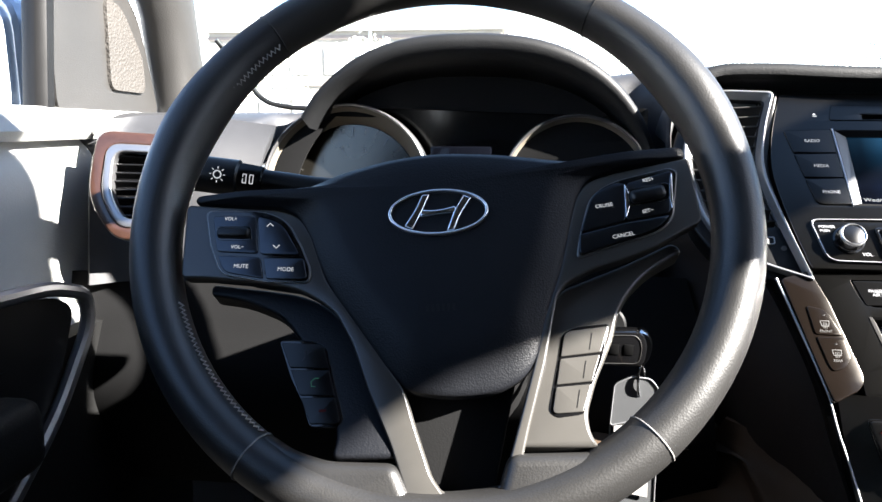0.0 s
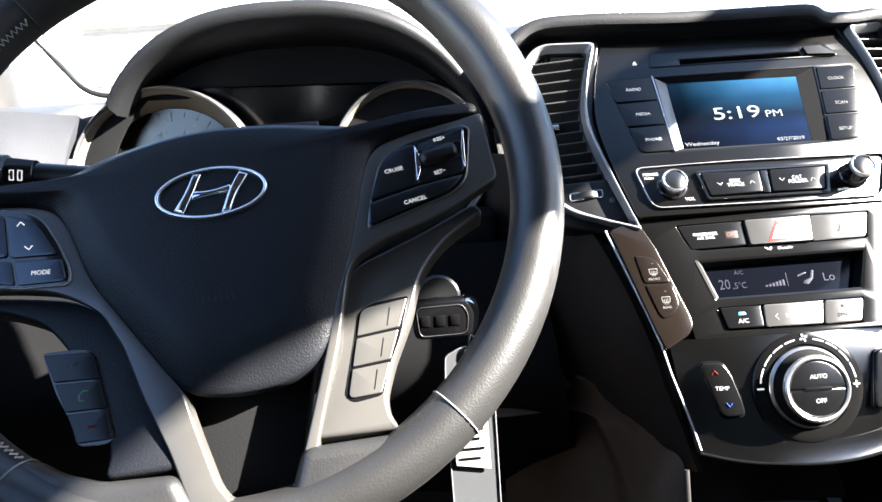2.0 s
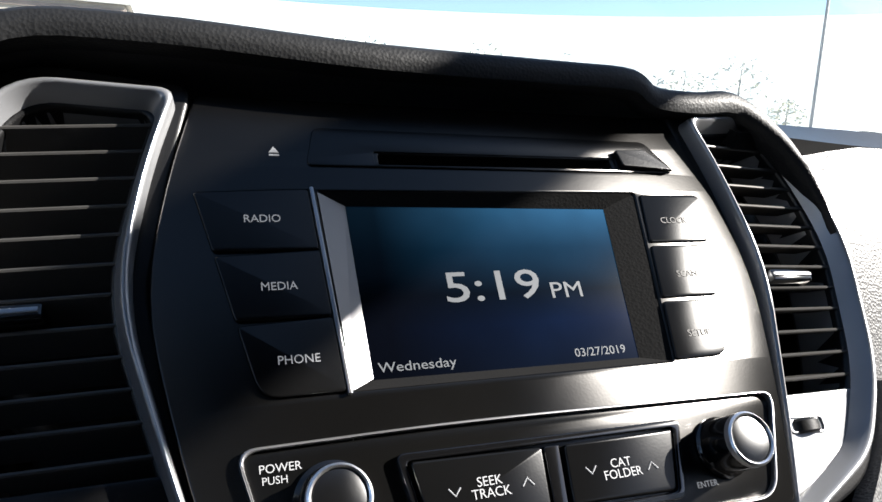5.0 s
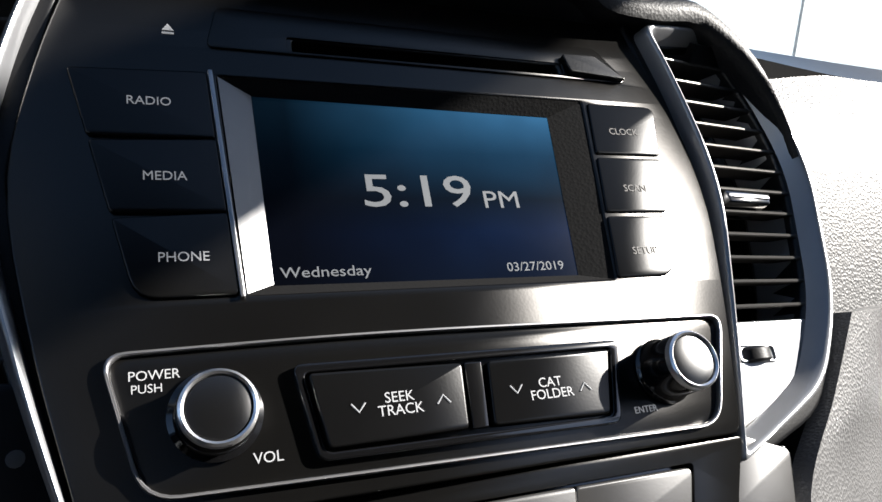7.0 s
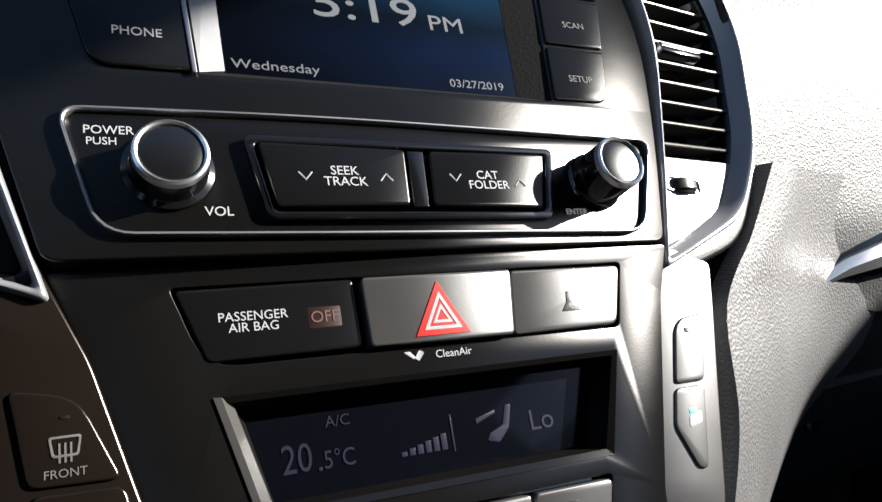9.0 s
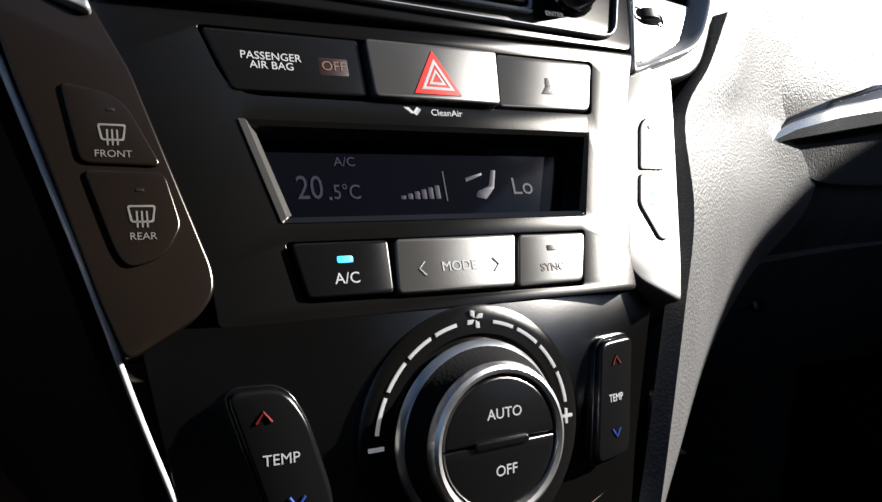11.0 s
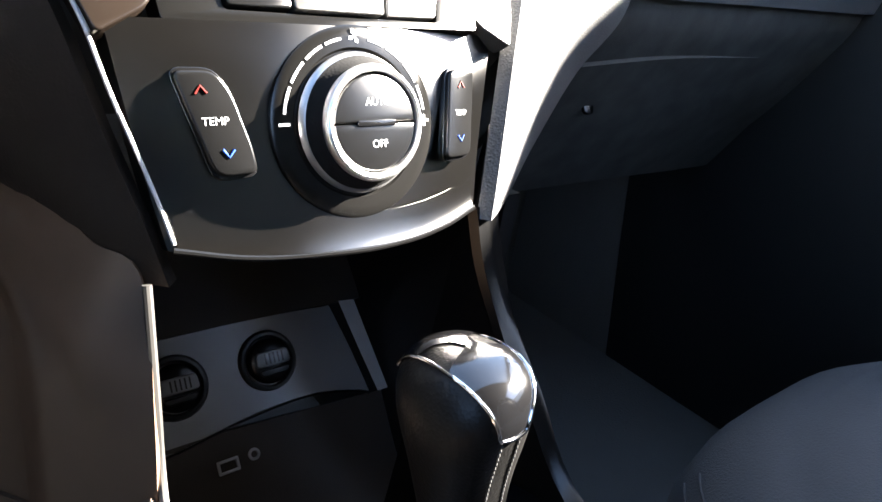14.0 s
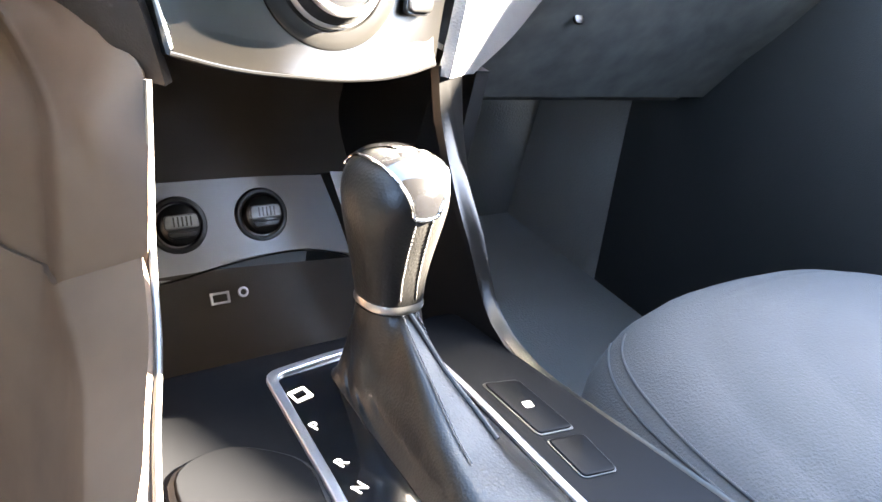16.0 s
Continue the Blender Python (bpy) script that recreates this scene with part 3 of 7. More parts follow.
def bezel():
    """The four sloping walls between the opening and the display glass."""
    a = [(-63.2, 290.9, -0.5), (73, 291.1, -0.5), (66.2, 217.3, -0.5), (-59.2, 217.6, -0.5)]
    b = [(-52.6, 287.6, -5), (59, 286, -5), (54.8, 221, -5), (-51, 221.8, -5)]
    c = [(-52.4, 287.6, -12), (59, 286, -12), (54.8, 221, -12), (-50.8, 221.8, -12)]
    return loft([[tuple(q / 1000 for q in p) for p in ring] for ring in (a, b, c)], True, False)


part("screen_bezel", bezel(), M_MATT, radio, angle=10)
part("bezel_strip", loft([[tuple(q / 1000 for q in p) for p in r] for r in (((-63.0, 290.6, 0.2), (-63.0, 290.6, -0.8), (-53.2, 287.3, -4.9), (-52.4, 287.3, -4.4)), ((-59.0, 217.9, 0.2), (-59.0, 217.9, -0.8), (-51.6, 222.1, -4.9), (-50.8, 222.1, -4.4)))]), M_STRIP, radio, "dull silver left wall of the screen recess")
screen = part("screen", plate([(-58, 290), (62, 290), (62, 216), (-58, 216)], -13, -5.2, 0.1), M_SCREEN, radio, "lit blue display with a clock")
part("clock_time", words("5:19", 12.3, 0.3, 253.0, -5.1, squeeze=1.40, bold=0.05), M_CLOCK, screen)
part("clock_suffix", words("PM", 6.8, 31.0, 250.2, -5.1, squeeze=1.24), M_CLOCK, screen)
part("day_name", words("Wednesday", 3.5, -34.4, 225.6, -5.1, squeeze=1.22), M_CLOCK, screen)
part("date", words("03/27/2019", 3.3, 38.6, 224.9, -5.1, squeeze=1.08), M_CLOCK, screen)


def key(parent, pts, w, mat, label="", r=1.5, bev=0.7, name="button"):
    return part(name, plate(rnd(pts, r), -3, w, bev), mat, parent, label)


for row, (top, low, left_word, right_word) in enumerate(((290, 267.3, "RADIO", "CLOCK"), (265.8, 242.8, "MEDIA", "SCAN"), (241.3, 217.5, "PHONE", "SETUP"))):
    f = lambda v: -105.2 + (290 - v) * 17 / 72
    g = lambda v: -66.3 + (290 - v) * 5 / 72
    k = key(radio, [(f(top), top), (g(top), top + 1.5), (g(low), low), (f(low), low, 6 if row == 2 else 1.5)], 1.4, M_BUTTON)
    part("lettering", words(left_word, 2.95, (-83.2, -79.6, -75.5)[row], (279.3, 254.2, 229.0)[row], 1.45), M_WHITE, k)
    f2 = lambda v: 107 - (290 - v) * 15 / 72
    g2 = lambda v: 75 - (290 - v) * 8 / 72
    k = key(radio, [(g2(top), top), (f2(top), top, 5 if row == 0 else 1.5), (f2(low), low, 6 if row == 2 else 1.5), (g2(low), low)], 0.9, M_BUTTON)
    part("lettering", words(right_word, 2.9, (87.9, 85.4, 81.5)[row], (277.2, 252.5, 227.2)[row], 0.95), M_DIM, k)
part("button_edge", plate(rnd([(-66.0, 292), (-64.6, 292), (-59.8, 216.5), (-61.2, 216.5)], 0.5), -2, 1.9, 0.3), M_SILVER, radio, "thin silver strip beside the buttons")
RING_OUT = rnd([(-97, 203.2, 6.6), (-28, 204.2, 40), (106, 201.6, 6.6), (91, 163.2, 8.6), (-20, 164.6, 40), (-87.6, 165.8, 8.6)], 6.6, 6)
RING_IN = rnd([(-95.7, 202.1, 6.2), (-28, 203.1, 40), (104.6, 200.5, 6.2), (90, 164.3, 8.2), (-20, 165.7, 40), (-86.8, 166.8, 8.2)], 6, 6)
part("trim_ring", plate(RING_OUT, -1, 2.6, 0.8, [RING_IN]), M_SILVER, radio, "satin silver line round the lower radio controls")
part("control_panel", plate(RING_IN, -3, 0.6, 0.3), M_FASCIA, radio)
part("rocker_frame", plate(rnd([(-49.5, 196), (57.5, 195), (51, 168.5), (-44.5, 169.5)], 3), 0.3, 3.4, 0.5, [rnd([(-46.5, 193.4), (54, 192.6), (48.5, 171), (-42.5, 171.6)], 2)]), M_PIANO, radio)
k = key(radio, [(-45.6, 192.8), (-0.2, 191.8), (-1.4, 172.8), (-42, 172.4)], 4.9, M_BUTTON, name="rocker")
part("lettering", words("SEEK\nTRACK", 3.0, -21, 182, 4.95), M_WHITE, k)
part("arrow", tube([(-0.0350, 0.1832, 0.0050), (-0.0330, 0.1808, 0.0050), (-0.0310, 0.1832, 0.0050)], 0.00028), M_WHITE, k)
part("arrow", tube([(-0.0100, 0.1806, 0.0050), (-0.0080, 0.1830, 0.0050), (-0.0060, 0.1806, 0.0050)], 0.00028), M_WHITE, k)
k = key(radio, [(8.2, 191.6), (52, 191.8), (46.8, 171.6), (6.6, 172.6)], 4.9, M_BUTTON, name="rocker")
part("lettering", words("CAT\nFOLDER", 3.0, 27.6, 181.4, 4.95), M_WHITE, k)
part("arrow", tube([(0.0138, 0.1834, 0.0050), (0.0158, 0.1810, 0.0050), (0.0178, 0.1834, 0.0050)], 0.00028), M_WHITE, k)
part("arrow", tube([(0.0376, 0.1795, 0.0050), (0.0396, 0.1819, 0.0050), (0.0416, 0.1795, 0.0050)], 0.00028), M_WHITE, k)
part("divider", plate(rnd([(1.2, 192), (6.8, 192), (5.4, 172.6), (0.2, 172.6)], 0.5), 0, 3.6, 0.4), M_PIANO, radio)


def radio_knob(u, v, r, tall, flare=2.4):
    base = part("knob", lathe([(r + flare, 0), (r + flare, 1.4), (r + 0.9, 2.2), (r + 0.5, 3.0), (r, tall - 3.0), (r - 0.5, tall - 1.6), (0, tall - 1.6)]), M_PIANO, radio, "black rotary knob with a silver ring", m=pose(u / 1000, v / 1000, 0.0006))
    part("ring", lathe([(r - 0.3, tall - 3.2), (r + 0.2, tall - 2.6), (r, tall - 0.6), (r - 0.7, tall), (r - 1.3, tall - 0.5), (r - 1.5, tall - 1.6)]), M_BADGE, base)
    part("cap", lathe([(r - 1.4, tall - 1.7), (r - 1.8, tall - 0.9), (r - 4.0, tall - 0.4), (0, tall - 0.2)]), M_KCAP, base)


radio_knob(-69.6, 185, 9.6, 11.5)
radio_knob(73.6, 183.2, 9.4, 17.5, 1.6)
part("lettering", words("POWER", 2.6, -84.0, 196.8, 0.65), M_WHITE, radio)
part("lettering", words("PUSH", 2.3, -85.8, 193.4, 0.65), M_WHITE, radio)
part("lettering", words("VOL", 2.9, -57.2, 172.7, 0.65), M_WHITE, radio)
part("lettering", words("ENTER", 2.2, 63.3, 171.8, 0.65), M_WHITE, radio)

# ---- centre stack: climate controls, bent at the dial ----
climate = thing("climate_control_panel", "dark grey climate control panel with display and dial", "climate control", UPPER @ pose(0, 0, 0.0015, 0, -1.7))
HAZ = rnd([(-71.2, 153.2), (77.6, 153.2), (71, 130.6), (-63.4, 131, 9)], 2)
LCDH = rnd([(-61, 122.6), (67.2, 122.6), (56.8, 90.8, 3), (-52, 91.2, 3)], 1.5)
ROWH = rnd([(-52.6, 85), (55.4, 85), (49.8, 65.2), (-49, 66.8)], 1.5)
part("panel", plate(rnd([(-100, 159), (100, 159), (92, 140), (74, 76), (73, 62), (-73, 62), (-74, 76), (-92, 140)], 2), -12, 0, 0.25, [HAZ, LCDH, ROWH]), M_FASCIA, climate)
part("switch_bed", plate([(-74, 156), (84, 156), (78, 128), (-66, 128)], -12, -5, 0.1), M_PIANO, climate)
part("row_bed", plate([(-56, 89), (63, 89), (58, 64), (-50, 64)], -12, -5, 0.1), M_PIANO, climate)


def climate_key(pts, w, label, mat=M_BUTTON, name="button", bev=0.7):
    return part(name, plate(rnd(pts, 1.6), -6, w, bev), mat, climate, label)


k = climate_key([(-69.9, 152.2), (-20.6, 152.6), (-20, 132.4), (-62.6, 132.2)], 0.6, "black indicator plate with white lettering")
part("lettering", words("PASSENGER\nAIR BAG", 2.6, -50, 142.3, 0.65), M_WHITE, k)
part("lettering", words("OFF", 3.4, -30.2, 142.0, 0.65), M_REDDIM, k)
part("backlight", plate(rnd([(-35, 145), (-25.5, 145), (-25.5, 139), (-35, 139)], 0.5), 0.5, 0.62, 0.02), material("unlit_amber_window", (0.010, 0.0036, 0.0025), 0.3), k)
k = climate_key([(-18.8, 152.4), (31.4, 152.4), (28.7, 131.3), (-18.2, 131.8)], 2.6, "grey hazard light switch with a red triangle", M_SWITCH)
part("triangle", plate([(-4.2, 133.4), (13.6, 133.4), (4.9, 149.8)], 2.5, 2.9, 0.05), M_RED, k)
part("triangle_line", plate([(-1.4, 135), (11, 135), (4.9, 146.6)], 2.7, 3.05, 0.02, [[(0.3, 136), (9.3, 136), (4.9, 144.5)]]), M_WHITE, k)
part("triangle_line", plate([(1.6, 136.9), (8.1, 136.9), (4.9, 142.8)], 2.7, 3.05, 0.02, [[(3.0, 137.8), (6.8, 137.8), (4.9, 141.2)]]), M_WHITE, k)
k = climate_key([(32.3, 152.3), (76.2, 152, 3), (69.8, 131.6, 3), (29.6, 131.3)], 0.8, "grey seat belt warning plate", M_SWITCH)
part("belt_mark", plate([(49, 137.4), (56.4, 137.4), (54, 140.5), (53.4, 144), (52.0, 144), (51.4, 140.5)], 0.7, 0.95, 0.02), M_BLACK, k)
part("leaf_mark", plate(rnd([(-8, 129.6), (-6, 129.6), (-3.5, 126.6), (-1.5, 129), (-3, 129.8), (-5, 127.2)], 0.4), 0, 0.15, 0.01), M_WHITE, climate, "small white leaf-like mark")
part("lettering", words("CleanAir", 2.4, 8, 128.0, 0.05), M_WHITE, climate)


def lcd_walls():
    a = [(-61.5, 123, 0.3), (67.7, 123, 0.3), (57.3, 90.3, 0.3), (-52.5, 90.7, 0.3)]
    b = [(-59, 121.4, -0.6), (65.6, 121.4, -0.6), (55.4, 92.4, -0.6), (-50.4, 92.6, -0.6)]
    c = [(-54, 119.4, -9), (62.4, 119.4, -9), (53.4, 94.4, -9), (-47.4, 94.4, -9)]
    return loft([[tuple(q / 1000 for q in p) for p in ring] for ring in (a, b, c)], True, False)


part("display_frame", lcd_walls(), M_FASCIA, climate, angle=10)
part("frame_lip", loft([[tuple(q / 1000 for q in p) for p in r] for r in (((-62, 123.1, 0.5), (-60, 122.9, 0.7), (-56.6, 120.8, -3)), ((-53, 91, 0.5), (-51.4, 92.2, 0.7), (-48.8, 94, -3)))]), M_SWITCH, climate, "chamfered grey edge of the display recess")
lcd = part("display", plate([(-58, 121), (67, 121), (58, 93), (-51, 93)], -12, -8.6, 0.1), M_LCD, climate, "dark climate display with violet segments")
part("readout", words("20", 8, -40.4, 104.4, -8.5, squeeze=0.8), M_SEG, lcd)
part("readout", words("5\u00b0C", 5, -28.4, 103.0, -8.5, squeeze=0.85), M_SEG, lcd)
part("readout", plate([(-34.6, 100.6), (-33.6, 100.6), (-33.6, 101.6), (-34.6, 101.6)], -8.6, -8.4, 0.02), M_SEG, lcd)
part("readout", words("A/C", 3.2, -27.8, 113.4, -8.5), M_SEG, lcd)
part("readout", words("Lo", 6.5, 38.6, 104.6, -8.5), M_SEG, lcd)
for i in range(6):
    part("fan_bar", plate([(-10 + i * 2.6, 100.5), (-8.2 + i * 2.6, 100.5), (-8.2 + i * 2.6, 101.8 + i * 0.7), (-10 + i * 2.6, 101.8 + i * 0.7)], -8.6, -8.4, 0.02), M_SEG, lcd)
part("divider_line", plate([(6.8, 99.6), (7.3, 99.6), (7.3, 110.5), (6.8, 110.5)], -8.6, -8.4, 0.02), M_SEG, lcd)
part("seat_mark", plate(rnd([(18.5, 101), (22.5, 100), (26.5, 104), (28.5, 111), (26.5, 111), (24.5, 105), (19.5, 103)], 0.6), -8.6, -8.4, 0.02), M_SEG, lcd)
part("seat_mark", plate(rnd([(15.5, 106.5), (22.5, 109), (22.5, 110), (15.5, 108)], 0.3), -8.6, -8.4, 0.02), M_SEG, lcd)
k = climate_key([(-51.4, 84.2), (-21.7, 84), (-22.2, 67.6), (-48.3, 68)], 2.0, "dark grey air conditioning button")
part("lettering", words("A/C", 3.4, -36.2, 72.8, 2.05), M_WHITE, k)
part("indicator", plate(rnd([(-38.6, 79.6), (-33.8, 79.6), (-33.8, 77.6), (-38.6, 77.6)], 0.6), 1.8, 2.15, 0.05), M_CYAN, k, "lit blue indicator")
k = climate_key([(-19.5, 84), (24.2, 84), (20.3, 66.5), (-21, 67.2)], 2.4, "grey mode rocker", M_SWITCH, "rocker")
part("lettering", words("MODE", 3.2, 1, 74.3, 2.45), M_WHITE, k)
part("arrow", tube([(-0.0110, 0.0764, 0.0025), (-0.0130, 0.0742, 0.0025), (-0.0110, 0.0720, 0.0025)], 0.00028), M_WHITE, k)
part("arrow", tube([(0.0135, 0.0764, 0.0025), (0.0155, 0.0742, 0.0025), (0.0135, 0.0720, 0.0025)], 0.00028), M_WHITE, k)
k = climate_key([(26, 84), (54, 83.8, 2.5), (48.6, 66.4, 2.5), (22, 66.2)], 1.6, "grey sync button", M_SWITCH)
part("lettering", words("SYNC", 2.8, 37, 72, 1.65), M_FASCIA, k)
part("indicator", plate(rnd([(36.2, 79.8), (40.2, 79.8), (40.2, 77.8), (36.2, 77.8)], 0.6), 1.4, 1.75, 0.05), M_BLACK, k)

dialp = thing("dial_panel", "dark grey lower control panel with the blower dial", "climate control", LOWER)
def crown(u, v=-99.0):
    """How far the lower panel's face stands out at an offset from its middle, in millimetres."""
    f = min(1.0, max(0.0, (-6.3 - v) / 60))
    return 3.2 - 0.0018 * u * u * (0.30 + 0.70 * f if u < 0 else 0.70 + 0.30 * f)


def crowned_face():
    """The bulging lower panel with its rounded foot."""
    rows = []
    for k in range(13):
        f = k / 12
        half = 92.5 - 15 * f
        row = []
        for i in range(25):
            t = -1 + i / 12
            u = t * half
            v = -6.3 + (-92.7 + 9.5 * t * t) * f
            row.append((u / 1000, v / 1000, crown(u, v) / 1000))
        rows.append(row)
    front = loft(rows, False, False)
    bmesh.ops.recalc_face_normals(front, faces=front.faces)
    skirt = bmesh.ops.extrude_edge_only(front, edges=[e for e in front.edges if len(e.link_faces) == 1])
    bmesh.ops.translate(front, verts=[v for v in skirt["geom"] if isinstance(v, bmesh.types.BMVert)], vec=(0, 0, -0.012))
    return front


part("panel", crowned_face(), M_DIALP, dialp)
LIP = [(-76, -89), (-50, -95), (-20, -98), (20, -99), (50, -96), (76, -90)]
part("lower_scoop", sheet([[(u * 0.985 / 1000, (v + dv) / 1000, (w + crown(u)) / 1000) for u, v in LIP] for dv, w in ((0.5, 2.2), (4, 1.35), (9, 0.65), (15, 0.3))], 30, 10, 0.002), M_DIALP, dialp, "curled lower edge")
part("bottom_lip", tube([(u / 1000, (v - 0.5) / 1000, (1.0 + crown(u)) / 1000) for u, v in LIP], 0.0016, smooth=True), M_BUTTON, dialp, "polished lower edge")
part("silver_edge", tube([(-u / 1000, v / 1000, w / 1000) for u, v, w in ((98.3, -9, -0.6), (97.2, -13, -1.0), (91.6, -31.4, -4.6), (84.8, -52.5, -6), (79.6, -71, -5.4), (75.9, -87, -4.4))], 0.0008, smooth=True), M_EDGE, dialp, "thin bright edge line")
DC = (3.1, -45.6)
ring = part("dial_base", lathe([(40, -5), (40, 0.3), (39, 1.0), (35, 1.6), (31, 1.8), (30, 0.5), (28.5, 0.5)], 64), M_FASCIA, dialp, m=pose(DC[0] / 1000, DC[1] / 1000, 0.0032))
dial = part("dial", lathe([(28.3, 0), (28.3, 4), (27.2, 5.5), (26.4, 6), (23.8, 11), (23.2, 12.6), (21, 13)], 64), M_MATT, dialp, "black rotary dial with a chrome ring", m=pose(DC[0] / 1000, DC[1] / 1000, 0.0032))
part("chrome_ring", lathe([(23.4, 10.6), (23.8, 12.8), (23.0, 14.8), (21.9, 15.5), (20.7, 15.0), (20.1, 13.4), (20.1, 11)], 64), M_BADGE, dial)
part("collar_ring", lathe([(28.6, 1.5), (29.2, 2.5), (28.2, 4.6), (27.4, 5.2)], 64), M_SILVER, dial)
for half in (0, 1):
    sgn = 1 if half == 0 else -1
    arc = [(19.6 * math.cos(math.pi * i / 18), sgn * (19.6 * math.sin(math.pi * i / 18) * 0.985 + 0.3)) for i in range(19)]
    k = part("button", plate(arc if sgn > 0 else arc[::-1], 9, 14.4, 0.9), M_KNOB, dial, "half-round push button")
    part("lettering", words("AUTO" if half == 0 else "OFF", 3.2, 1.4, sgn * 8.5, 14.45), M_WHITE, k)
part("bar", plate(rnd([(-9.5, 1.2), (9.5, 1.2), (9.5, -1.2), (-9.5, -1.2)], 1.1), 13, 15.4, 0.5), M_PIANO, dial)
for i, (a0, a1) in enumerate(((172, 154), (151, 135), (132, 117), (114, 101))):
    pts = [(35.3 * math.cos(radians(a0 + (a1 - a0) * k / 6)), 35.3 * math.sin(radians(a0 + (a1 - a0) * k / 6))) for k in range(7)]
    pts += [(34.2 * math.cos(radians(a1 + (a0 - a1) * k / 6)), 34.2 * math.sin(radians(a1 + (a0 - a1) * k / 6))) for k in range(7)]
    part("scale_mark", plate(pts, 1.4, 2.0, 0.02), M_WHITE, ring)
    pts2 = [(-p[0], p[1]) for p in pts][::-1]
    part("scale_mark", plate(pts2, 1.4, 2.0, 0.02), M_WHITE, ring)
part("minus_mark", plate([(-37.2, 1.4), (-32.4, 1.4), (-32.4, 0.2), (-37.2, 0.2)], 1.4, 2.05, 0.02), M_WHITE, ring)
part("plus_mark", plate([(32, 0.6), (34, 0.6), (34, 2.6), (35, 2.6), (35, 0.6), (37, 0.6), (37, -0.4), (35, -0.4), (35, -2.4), (34, -2.4), (34, -0.4), (32, -0.4)], 1.4, 2.05, 0.02), M_WHITE, ring)
for i in range(4):
    part("fan_mark", plate([(x * math.cos(radians(90 * i)) - y * math.sin(radians(90 * i)), 35.5 + x * math.sin(radians(90 * i)) + y * math.cos(radians(90 * i))) for x, y in ((0.3, 0.2), (2.6, 0.2), (2.9, 1.6), (1.2, 1.5))], 1.4, 2.05, 0.02), M_WHITE, ring)
ROCKERS = ((-58.0, [(-71.9, -24), (-56.3, -24.2, 5), (-50.8, -33), (-45.4, -52.4), (-44, -62.5), (-60.1, -63.5, 6)], (-58.2, -42.8), (-62.4, -31.2), (-54.6, -54.6)), (60.0, [(55.2, -23.4), (73, -22.7), (65.1, -63.5), (47.2, -64.1)], (60.1, -43.3), (61.9, -30.3), (58.5, -55.1)))
for u0, pts, text_at, up_at, down_at in ROCKERS:
    seat_m = Matrix.Translation((u0 / 1000, 0, crown(u0, -44) / 1000)) @ Matrix.Rotation(math.atan(0.0027 * u0), 4, "Y") @ Matrix.Rotation(math.atan(-0.000021 * u0 * u0), 4, "X")
    flat = [(p[0] - u0, *p[1:]) for p in pts]
    c = Vector((sum(p[0] for p in flat) / len(flat), sum(p[1] for p in flat) / len(flat)))
    part("rocker_surround", plate(rnd([tuple(c + (Vector(p[:2]) - c) * 1.07) for p in flat], 5), -2.5, 0.9, 0.4), M_PIANO, dialp, m=seat_m)
    k = part("rocker", plate(rnd(flat, 4), -2, 3.2, 1.2), M_BUTTON, dialp, "tapered temperature rocker with white lettering", m=seat_m)
    part("lettering", words("TEMP", 3.0 if u0 < 0 else 2.7, text_at[0] - u0, text_at[1], 3.25, squeeze=1.0 if u0 < 0 else 0.85), M_WHITE, k)
    for (au, av), rise, mat in ((up_at, 1.4, M_ARROW), (down_at, -1.4, M_BLUE)):
        au, av = (au - u0) / 1000, av / 1000
        part("arrow", tube([(au - 0.0021, av - rise / 1000, 0.00325), (au, av + rise / 1000, 0.00325), (au + 0.0021, av - rise / 1000, 0.00325)], 0.0005), mat, k)

